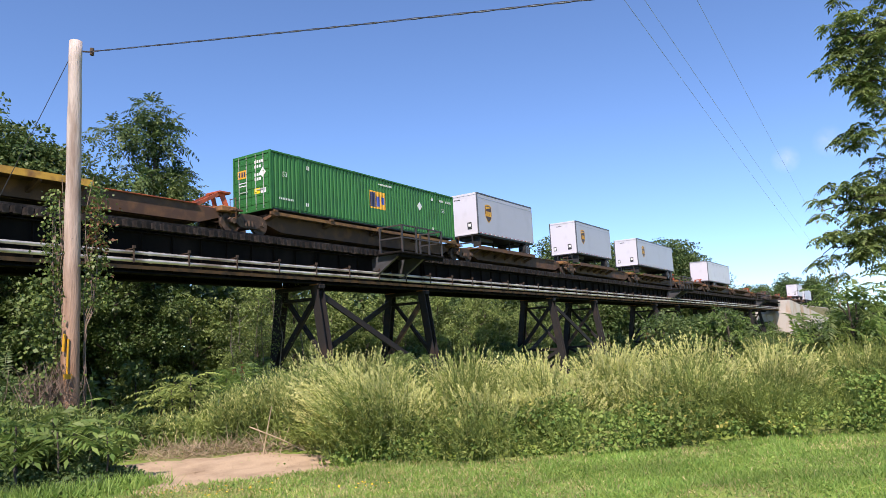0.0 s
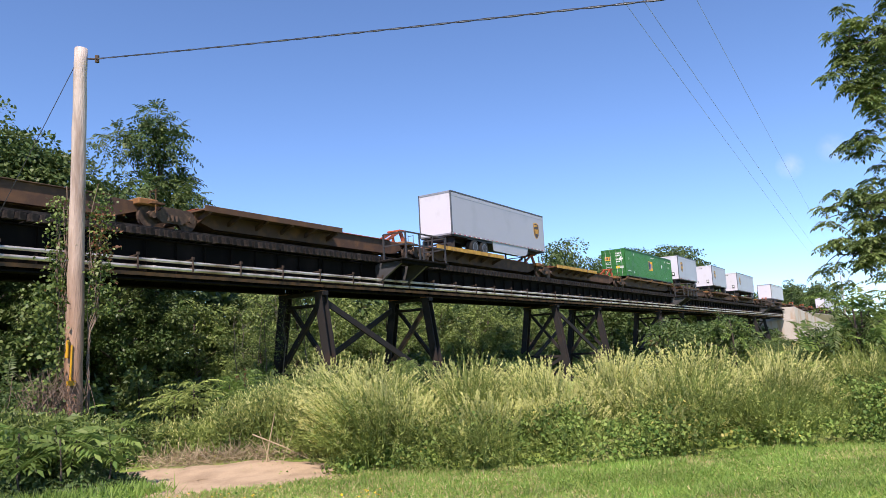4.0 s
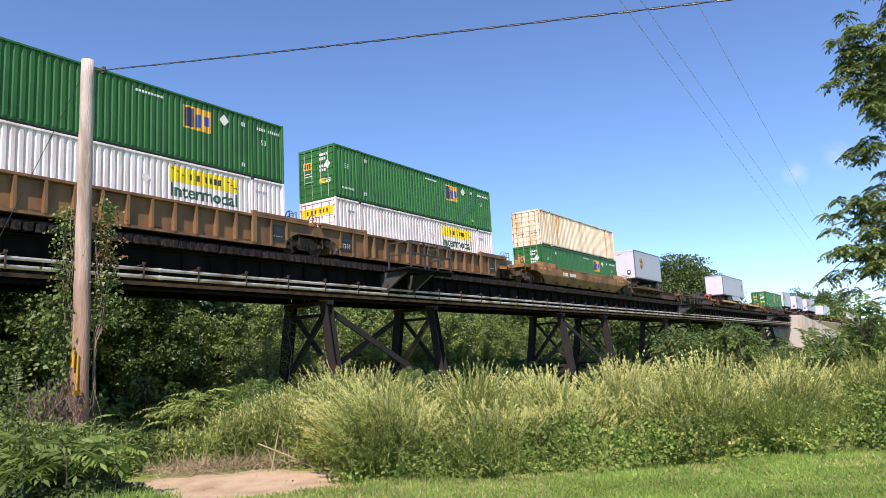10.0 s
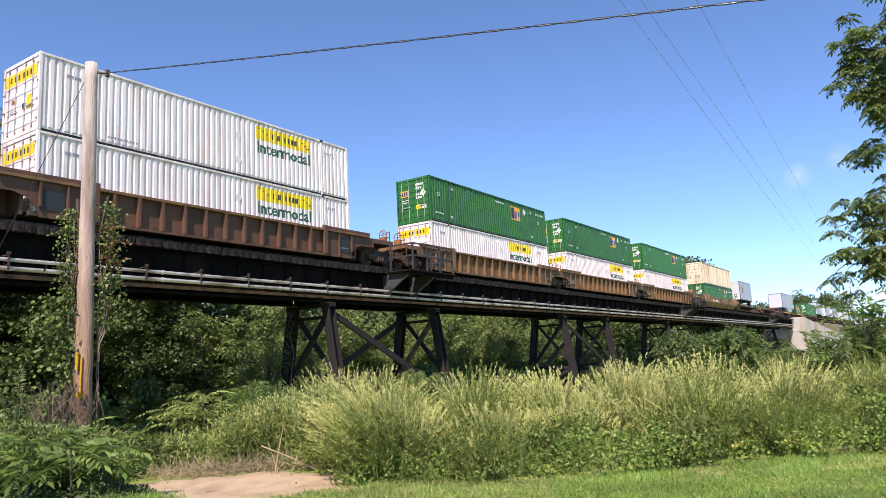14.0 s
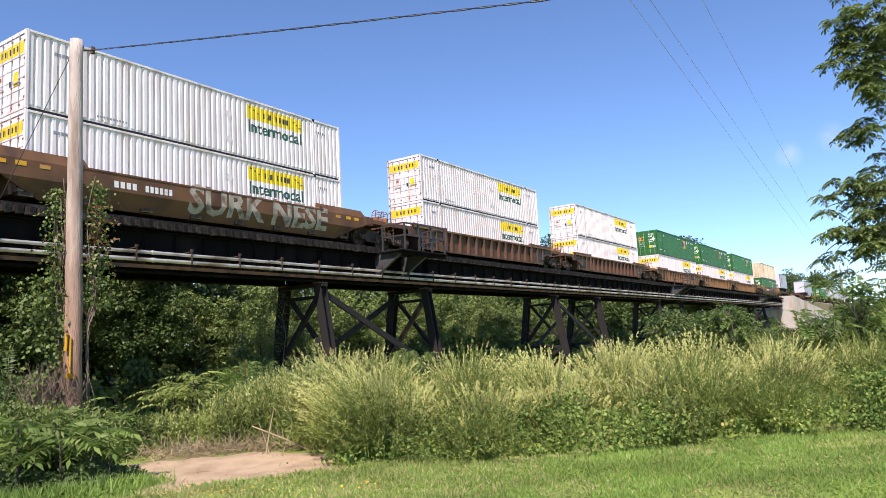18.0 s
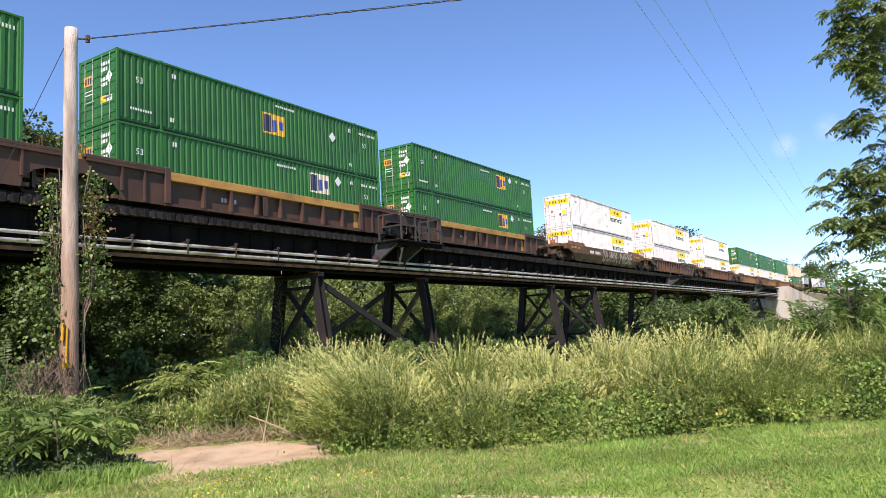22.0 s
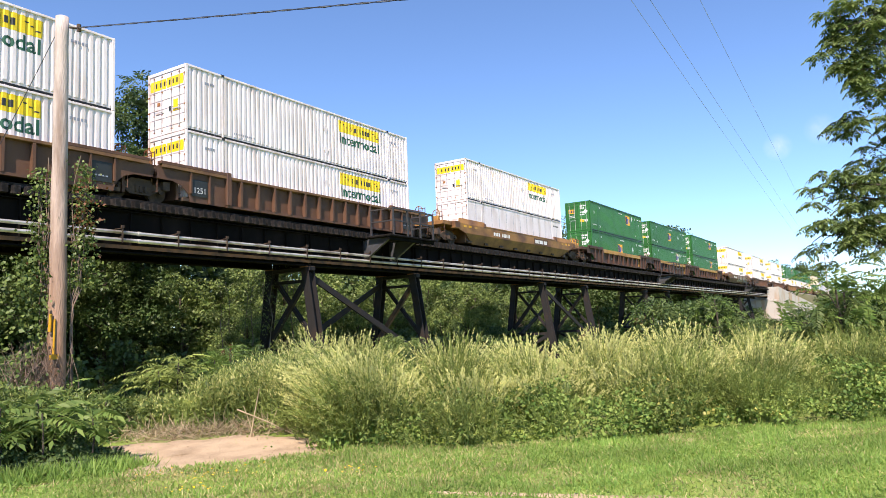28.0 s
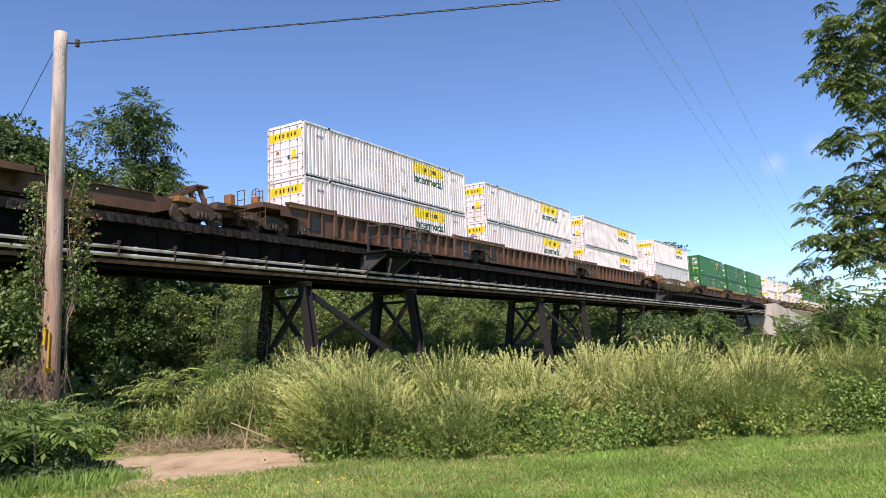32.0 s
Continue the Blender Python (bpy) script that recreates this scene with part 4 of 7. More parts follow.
def hunt_marks(c, flat=False):
    """A yellow banner with plain dark bars and the word under it."""
    y = -CW / 2 + 0.03
    lg = part("banner", sheet(B(), 9.85, 13.4, 1.98, 2.62, y, 1, 0.004), M["logo_yellow"], c, "yellow banner logo")
    bm = B()
    x = 10.85
    for w, g in ((0.10, 0.10), (0.05, 0.10), (0.12, 0.08), (0.05, 0.16), (0.13, 0.10), (0.13, 0.10), (0.13, 0.10), (0.14, 0.0)):
        sheet(bm, x, x + w, 2.16, 2.42 if w > 0.06 else 2.21, y, 1, 0.008)
        x += w + g
    for x, z in ((9.95, 2.5), (10.2, 2.4), (10.45, 2.28), (12.75, 2.4), (12.95, 2.28), (13.15, 2.16)):
        sheet(bm, x, x + 0.16, z, z + 0.05, y, 1, 0.008)
    part("logo_shape", bm, M["ink"], lg)
    words("Intermodal", 0.78, M["ink_green"], "lettering", c, pose(11.62, y - 0.005, 1.60) @ pose(0, 0, 0, 90, 0, 0),
          corr_breaks(9.4, 14.2), corr, "dark green lettering", 0.018)
    bm = B()
    bars(bm, 1.0, 2.2, 4, 0.09, 0.12, 0.05, y - 0.004)
    bars(bm, 2.6, 0.3, 10, 0.07, 0.08, 0.06, y - 0.004)
    bars(bm, 14.4, 2.2, 5, 0.09, 0.12, 0.05, y - 0.004)
    part("markings", bm, M["trim_grey"], c, "small grey markings")
    for z in (1.9, 0.75):
        bm = B()
        v = [bm.verts.new(p) for p in ((8.6, y - 0.006, z), (8.8, y - 0.006, z - 0.25), (9.0, y - 0.006, z), (8.8, y - 0.006, z + 0.25))]
        bm.faces.new(v)
        part("diamond_plate", bm, M["white"], c, "white placard holder")
    lg = part("door_banner", box(box(B(), 0.008, 0.014, -1.12, -0.03, 2.05, 2.5), 0.008, 0.014, 0.03, 1.12, 2.05, 2.5), M["logo_yellow"], c, "yellow door banner")
    bm = B()
    for a in (-0.75, -0.5, -0.25, 0.1, 0.35, 0.65):
        box(bm, 0.003, 0.008, a, a + 0.09, 2.17, 2.38)
    part("logo_shape", bm, M["ink"], lg)
    part("door_sticker", box(B(), 0.008, 0.014, -0.75, -0.45, 0.95, 1.45), M["logo_yellow"], c, "yellow sticker")
    part("door_plate", box(B(), 0.008, 0.014, 0.45, 0.65, 1.35, 1.5), M["rust"], c, "rusty door plate")
    part("door_plate", box(B(), 0.008, 0.014, -0.3, -0.15, 1.0, 1.2), M["ink"], c, "dark door plate")
    return c


def masters():
    far = pose(0, 0, -200)
    a = emp_marks(container("green", "green corrugated 53-foot container with orange square logo"))
    a2 = emp_marks(container("green", "green corrugated 53-foot container with orange square logo"), 7.45, 1.05, 12.3, 1.75)
    a3 = emp_marks(container("green", "green corrugated 53-foot container with faded cream logo"), ground="logo_pale")
    b = hunt_marks(container("white", "white corrugated container with yellow banner and lettering"))
    c = container("cream", "cream corrugated container with rust-streaked ribs", rusty=True)
    y = -CW / 2 + 0.03
    bm = B()
    sheet(bm, 3.05, 3.3, 0.25, 2.75, y, 1, 0.004)
    sheet(bm, CL - 2.2, CL - 2.05, 0.3, 2.75, y, 1, 0.004)
    sheet(bm, 2.75, 2.86, 0.9, 2.75, y, 1, 0.004)
    sheet(bm, 3.45, 3.52, 1.3, 2.75, y, 1, 0.004)
    sheet(bm, 3.7, 3.76, 1.9, 2.75, y, 1, 0.004)
    part("rust_streak", bm, M["logo_rust"], c, "orange rust streak")
    d = container("white", "plain smooth white container with dark edge lines", plain=True)
    bm = B()
    bars(bm, 14.4, 2.3, 8, 0.09, 0.12, 0.04, y - 0.004)
    part("markings", bm, M["ink"], d, "small dark markings")
    return a, a2, a3, b, c, d


M["logo_rust"] = mat("orange_rust_stain", (0.50, 0.20, 0.03), 0.8, col2=(0.62, 0.42, 0.2), amount=0.5, scale=5, stretch=(1, 1, 0.2))
GREEN, GREEN_LOW, GREEN_PALE, WHITE, CREAM, SMOOTH = masters()


# ---- rolling stock ----
def truck_mesh():
    """One four-wheel truck, its wheelsets as turning parts; origin at rail level."""
    t = part("truck", box(box(B(), -0.22, 0.22, -0.9, 0.9, 0.42, 0.68, 0.03), -0.35, 0.35, -0.35, 0.35, 0.66, 0.78, 0.03), M["truck"], None, "dusty brown four-wheel truck")
    for s in (-1, 1):
        bm = B()
        out = [(-1.12, 0.52), (-1.02, 0.62), (-0.62, 0.66), (-0.42, 0.86), (0.42, 0.86), (0.62, 0.66), (1.02, 0.62), (1.12, 0.52), (1.02, 0.38), (0.72, 0.40), (0.46, 0.22), (-0.46, 0.22), (-0.72, 0.40), (-1.02, 0.38)]
        prism(bm, out, s * 1.02 - 0.07, s * 1.02 + 0.07)
        sf = part("side_frame", bm, M["truck"], t)
        bm = B()
        for x in (-0.2, 0.0, 0.2):
            rod(bm, (x, s * 1.11, 0.30), (x, s * 1.11, 0.55), 0.065, 8)
        tagged(part("spring_nest", bm, M["truck"], t), kind="stuff")
        for x in (-0.89, 0.89):
            part("bearing", rod(B(), (x, s * 1.08, 0.46), (x, s * 1.16, 0.46), 0.13, 10), M["truck"], t)
    sets = []
    for x in (-0.89, 0.89):
        bm = rod(B(), (0, -0.78, 0), (0, 0.78, 0), 0.085, 8)
        for s in (-1, 1):
            y = s * 0.76
            rod(bm, (0, y - 0.06, 0), (0, y + 0.06, 0), 0.457, 20)
            rod(bm, (0, y - s * 0.07 - 0.015, 0), (0, y - s * 0.07 + 0.015, 0), 0.482, 20)
            for k in range(5):
                a = k * 2 * math.pi / 5
                rod(bm, (0.27 * math.cos(a), y + s * 0.058, 0.27 * math.sin(a)), (0.27 * math.cos(a), y + s * 0.066, 0.27 * math.sin(a)), 0.05, 6)
        w = part("wheelset", bm, M["truck"], t, "rusty steel wheelset")
        w.matrix_basis = pose(x, 0, 0.457)
        sets.append(w)
    return t, sets


TRUCK, SETS = truck_mesh()
TRUCK_PARTS = list(TRUCK.children)


def add_truck(car, x):
    """A truck with its parts on the shared meshes, as a part of the car."""
    t = again("truck", TRUCK, car, pose(x, 0, 0))
    tagged(t, "dusty brown four-wheel truck")
    for p in TRUCK_PARTS:
        o = again(p.name.split(".")[0], p, t, p.matrix_basis)
        if p in SETS:
            WHEELS.append((o, SETS.index(p)))
    return t


def well_car(x0, rear, front, paint, top, kind, label, trucks=(True, True), rail_post=True, number=""):
    """A well car between its truck centres; x is counted from the rear truck. Loads sit in the well."""
    c = empty("well_car", label, "railcar", "well cars of the train")
    L = front
    wa, wb = rear, rear + CL + 0.7       # the well itself
    hw = 1.56
    rib = None
    step = 1.46 if top == "well_yellow" else 1.025
    ja, jb = wa + 2.42, wb - 2.45        # joints between the low middle and the raised ends
    for s in (-1, 1):
        y = s * hw

        def slab(name, x0_, x1_, d0, d1, z0_, z1_, m, parent, label="", bevel=0.0):
            """A plate between the depths d0 and d1 behind the outer face."""
            return part(name, box(B(), x0_, x1_, min(y - s * d0, y - s * d1), max(y - s * d0, y - s * d1), z0_, z1_, bevel), M[m], parent, label)

        if kind == "ribbed":
            side = slab("well_side", ja, jb, 0.20, 0.23, 0.22, 1.38, paint, c)
            if top == "well_yellow":
                slab("top_chord", ja + 0.02, jb - 0.02, 0.0, 0.25, 1.17, 1.51, "chord_yellow", side, "faded yellow top chord", 0.012)
                slab("patch_panel", jb - 0.42, jb - 0.08, 0.17, 0.199, 0.3, 1.1, "chord_yellow", side, "yellow painted panel")
                slab("patch_panel", ja + 5.05, ja + 5.3, 0.0, 0.05, 0.24, 1.12, "well_maroon", side, "joint cover plate")
            else:
                slab("top_chord", ja + 0.02, jb - 0.02, 0.0, 0.25, 1.385, 1.50, top, side, "", 0.012)
            slab("bottom_sill", ja - 0.1, jb + 0.1, 0.03, 0.24, 0.12, 0.225, paint, side)
            for e, (j, sg) in enumerate(((ja, -1), (jb, 1))):
                out = [(0.0, 0.14), (0.0, 1.50), (3.45, 1.50), (3.85, 1.22), (3.85, 0.92), (2.85, 0.92), (2.4, 0.78), (2.05, 0.45), (1.98, 0.14)]
                bm = prism(B(), [(j + sg * u, z) for u, z in out], min(y - s * 0.13, y - s * 0.16), max(y - s * 0.13, y - s * 0.16))
                bmesh.ops.recalc_face_normals(bm, faces=bm.faces[:])
                ep_ = part("end_panel", bm, M[paint], side)
                slab("end_chord", min(j, j + sg * 3.45), max(j, j + sg * 3.45), 0.0, 0.26, 1.52, 1.65, paint, ep_, "", 0.012)
                slab("end_chord_lip", min(j + sg * 0.05, j + sg * 3.4), max(j + sg * 0.05, j + sg * 3.4), 0.004, 0.06, 1.40, 1.518, top if top != "well_yellow" else paint, ep_)
                slab("corner_bracket", j - 0.13, j + 0.13, -0.012, 0.13, 0.2, 1.68, paint, ep_, "", 0.02)
                for u in (1.02, 1.98):
                    slab("end_rib", j + sg * u - 0.035, j + sg * u + 0.035, 0.02, 0.129, 0.16 if u < 1.5 else 0.5, 1.40, paint, ep_)
            n = int((jb - ja - 0.6) / step)
            for i in range(n):
                x = jb - step * (i + 1)
                if rib is None:
                    rib = part("rib", prism(B(), [(-0.055, 0.226), (-0.055, 1.16), (0.055, 1.16), (0.055, 0.226)], -0.12, 0.075) if s > 0 else prism(B(), [(-0.055, 0.226), (-0.055, 1.16), (0.055, 1.16), (0.055, 0.226)], -0.075, 0.12), M[paint], side)
                    if top != "well_yellow":
                        for v in rib.data.vertices:
                            if v.co.z > 1:
                                v.co.z = 1.38
                    rib.matrix_basis = pose(x, y - s * 0.08, 0)
                else:
                    again("rib", rib, side, pose(x, y - s * 0.08, 0))
        else:
            bm = B()
            rings = []
            for inset in (0.02, 0.10):
                rings.append([bm.verts.new((x, y - s * (inset + tuck), z)) for x, z, tuck in ((wa - 1.3, 1.42, 0), (wb + 1.3, 1.42, 0), (wb + 1.3, 1.0, 0), (wb + 0.5, 0.80, 0), (wb - 0.9, 0.14, 0.34), (wa + 0.9, 0.14, 0.34), (wa - 0.5, 0.80, 0), (wa - 1.3, 1.0, 0))])
            for r in rings:
                bm.faces.new((r[0], r[1], r[2], r[3], r[6], r[7]))
                bm.faces.new((r[3], r[4], r[5], r[6]))
            for i in range(8):
                bm.faces.new((rings[0][i], rings[0][(i + 1) % 8], rings[1][(i + 1) % 8], rings[1][i]))
            bmesh.ops.recalc_face_normals(bm, faces=bm.faces[:])
            side = part("well_side", bm, M[paint], c)
            slab("top_chord", ja - 0.4, jb + 0.4, 0.0, 0.18, 1.422, 1.505, top, side, "", 0.012)
            for j, sg in ((ja, -1), (jb, 1)):
                bm = B()
                rows = [[bm.verts.new((j + sg * u, y - s * (0.05 + d + 0.35 * (z - 1.5)), z)) for u, z in ((-0.15, 1.42), (0.02, 1.79), (3.45, 1.79), (3.75, 1.42))] for d in (0.0, 0.05)]
                bm.faces.new(rows[0])
                bm.faces.new(rows[1][::-1])
                for i in range(4):
                    bm.faces.new((rows[0][i], rows[0][(i + 1) % 4], rows[1][(i + 1) % 4], rows[1][i]))
                bmesh.ops.recalc_face_normals(bm, faces=bm.faces[:])
                g_ = part("end_gusset", bm, M[paint], side)
                slab("end_box", min(j + sg * 3.6, j + sg * 4.3), max(j + sg * 3.6, j + sg * 4.3), -0.02, 0.35, 1.02, 1.50, paint, g_, "", 0.02)
                slab("placard", min(j + sg * 3.7, j + sg * 4.2), max(j + sg * 3.7, j + sg * 4.2), -0.03, -0.021, 1.10, 1.40, "well_dark", g_, "dark data plate")
                slab("tie_down", min(j + sg * 0.1, j + sg * 0.32), max(j + sg * 0.1, j + sg * 0.32), -0.012, 0.06, 1.40, 1.66, "well_dark", g_, "", 0.02)
                for u, h, m_ in ((1.3, 0.14, "chord_yellow"), (2.1, 0.16, "tag_yellow"), (2.75, 0.14, "tag_yellow")):
                    slab("reflector_plate", min(j + sg * u, j + sg * (u + 0.36)), max(j + sg * u, j + sg * (u + 0.36)), 0.008, 0.019, 1.18, 1.18 + h, m_, side)
    xs = np.linspace(wa + 0.4, wb - 0.4, 8)
    cross = part("cross_beam", box(B(), -0.25, 0.25, -hw + 0.2, hw - 0.2, 0.18, 0.33), M["truck"], c)
    cross.matrix_basis = pose(xs[0], 0, 0)
    for x in xs[1:]:
        again("cross_beam", cross, c, pose(x, 0, 0))
    for e, (a, b) in enumerate(((-0.9, wa), (wb, L + 0.9))):
        bm = box(B(), a, b, -1.36, 1.36, 1.20, 1.46, 0.02)
        box(bm, a + (0.2 if e else 0.1), b - 0.1, -0.35, 0.35, 0.28, 1.20)
        ep = part("end_platform", bm, M[paint], c)
        q = a + 0.15 if e == 0 else b - 0.15
        if rail_post:
            for y in (-1.22, 0.75):
                bm = B()
                for e2 in (0, 0.47):
                    rod(bm, (q, y + e2, 1.44), (q, y + e2, 2.05), 0.025, 6)
                for z in (1.72, 2.02):
                    rod(bm, (q, y, z), (q, y + 0.47, z), 0.02, 6)
                part("handrail", bm, M["well_dark"], ep)
            bm = B()
            n_ = 16
            for i in range(n_):
                p0, p1 = ((q, -0.75 + 0.27 * math.cos(2 * math.pi * k / n_), 1.92 + 0.27 * math.sin(2 * math.pi * k / n_)) for k in (i, i + 1))
                beam(bm, p0, p1, 0.035)
                if i % 4 == 0:
                    beam(bm, (q, -0.75, 1.92), p0, 0.03)
            part("brake_wheel", bm, M["rust"], ep, "rusty brake hand wheel")
            part("brake_box", box(B(), q - 0.14, q + 0.10, -0.98, -0.55, 1.44, 1.78, 0.02), M["chord_yellow"] if top == "well_yellow" else M["rust"], ep, "rusty brake gear box")
            bm = B()
            for y in (-1.38, -1.02):
                rod(bm, (q, y, 0.35), (q, y, 1.25), 0.018, 6)
            for z in (0.4, 0.7, 1.0):
                rod(bm, (q, -1.38, z), (q, -1.02, z), 0.018, 6)
            part("ladder", bm, M["well_dark"], ep)
        part("end_wall", box(B(), (b - 0.12) if e == 0 else a, b if e == 0 else a + 0.12, -1.25, 1.25, 0.2, 1.19), M[paint], ep)
    bm = B()
    y = -hw - 0.0
    if top == "well_yellow" and kind == "ribbed":
        bars(bm, wa + 5.2, 0.62, 5, 0.12, 0.2, 0.06, -hw + 0.2)
        part("markings", bm, M["trim_grey"], c, "faded car markings")
    elif kind == "ribbed":
        box(bm, wa + 0.52, wa + 1.32, -hw + 0.10, -hw + 0.128, 0.42, 1.12)
        pl = part("number_board", bm, M["ink"], c, "black number board")
        part("number_board", box(B(), wb - 1.36, wb - 0.56, -hw + 0.10, -hw + 0.128, 0.42, 1.18), M["ink"], c, "black data board")
        part("data_bars", bars(B(), wb - 1.26, 0.62, 4, 0.1, 0.05, 0.05, -hw + 0.098), M["trim_grey"], c)
        if number:
            words(number, 0.34, M["ink_white"], "lettering", pl, pose(wa + 0.92, -hw + 0.095, 0.66) @ pose(0, 0, 0, 90, 0, 0))
    else:
        yy = -hw + 0.016
        bars(bm, wa + 3.5, 0.93, 4, 0.17, 0.25, 0.08, yy)
        bars(bm, wa + 4.8, 0.93, 6, 0.14, 0.25, 0.07, yy)
        part("markings", bm, M["ink_white"], c, "white car markings")
    if trucks[0]:
        add_truck(c, 0.0)
    if trucks[1]:
        add_truck(c, L)
    for a, b in ((-1.75, -0.85), (L + 0.85, L + 1.75)):
        part("draft_gear", box(B(), a, b, -0.55, 0.55, 0.30, 0.98, 0.05), M["truck"], c)
        bm = B()
        for k, y in enumerate((-1.1, -0.8, -0.62, 0.7, 1.05)):
            rod(bm, (a + 0.1, y, 0.45 + 0.12 * (k % 3)), (b - 0.1, y + 0.08, 0.95 - 0.1 * (k % 2)), 0.035, 6)
        box(bm, a + 0.25, a + 0.55, -1.3, -0.65, 0.5, 0.85)
        part("brake_rigging", bm, M["truck"], c, "dusty brake rods and hoses")
    part("coupler", box(box(B(), -1.7, -0.9, -0.09, 0.09, 0.72, 0.9), L + 0.9, L + 1.7, -0.09, 0.09, 0.72, 0.9), M["truck"], c)
    return on_train(c, x0)


def graffiti(car, wa, paint="graffiti"):
    """Faded spray-painted block letters that follow the folded car side."""
    cu = bpy.data.curves.new("graffiti", "FONT")
    cu.body, cu.size, cu.align_x, cu.align_y = "SURK NESE", 1.62, "CENTER", "CENTER"
    cu.resolution_u, cu.offset = 2, 0.055
    ob = bpy.data.objects.new("graffiti", cu)
    data = bpy.data.meshes.new_from_object(ob)
    bpy.data.objects.remove(ob)
    data.materials.clear()
    bm = bmesh.new()
    bm.from_mesh(data)
    xs = [v.co.x for v in bm.verts]
    k = 8.3 / (max(xs) - min(xs))
    for v in bm.verts:
        v.co = Vector((wa + 10.95 + v.co.x * k, 0, 0.92 + v.co.y * (0.96 + 0.05 * math.sin(v.co.x * 1.3))))
    bmesh.ops.bisect_plane(bm, geom=bm.verts[:] + bm.edges[:] + bm.faces[:], plane_co=(0, 0, 0.80), plane_no=(0, 0, 1))
    for v in bm.verts:
        v.co.y = -1.56 + 0.013 + max(0.0, 0.80 - v.co.z) * 0.34 / 0.66
    tagged(part("graffiti", bm, M[paint], car, "faded grey spray-painted block letters"), kind="stuff")


M["deck_worn"] = mat("rust_worn_yellow_paint", (0.20, 0.10, 0.03), 0.75, col2=(0.07, 0.036, 0.02), amount=0.6, scale=2.2)
def scribble(car, xa, xb):
    """Thin dark spray-can strokes on a smooth car side."""
    bm = B()
    y, rng = -1.56 + 0.012, random.Random(14)
    x = xa
    while x < xb:
        z = rng.uniform(0.85, 1.05)
        for k in range(3):
            x2, z2 = x + rng.uniform(-0.12, 0.32), min(1.32, max(0.82, z + rng.choice((-1, 1)) * rng.uniform(0.15, 0.38)))
            beam(bm, (x, y, z), (x2, y, z2), 0.035, 0.008, up=(0, 1, 0))
            x, z = x2, z2
        x += rng.uniform(0.06, 0.3)
    tagged(part("graffiti", bm, M["well_dark"], car, "thin dark spray-can strokes"), kind="stuff")


M["chord_yellow"] = mat("faded_chord_yellow_paint", (0.46, 0.24, 0.055), 0.65, col2=(0.24, 0.105, 0.04), amount=0.55, scale=1.4, stretch=(0.5, 1, 1))
M["well_tan"] = mat("rusty_brown_paint", (0.145, 0.066, 0.026), 0.75, col2=(0.07, 0.033, 0.018), amount=0.6, scale=0.9)
M["graffiti"] = mat("faded_grey_spray_paint", (0.40, 0.35, 0.28), 0.7, col2=(0.12, 0.07, 0.04), amount=0.55, scale=2.5, bump=0.0)


M["spine_rust"] = mat("rust_orange_steel", (0.24, 0.11, 0.035), 0.8, col2=(0.09, 0.045, 0.025), amount=0.55, scale=2.2)


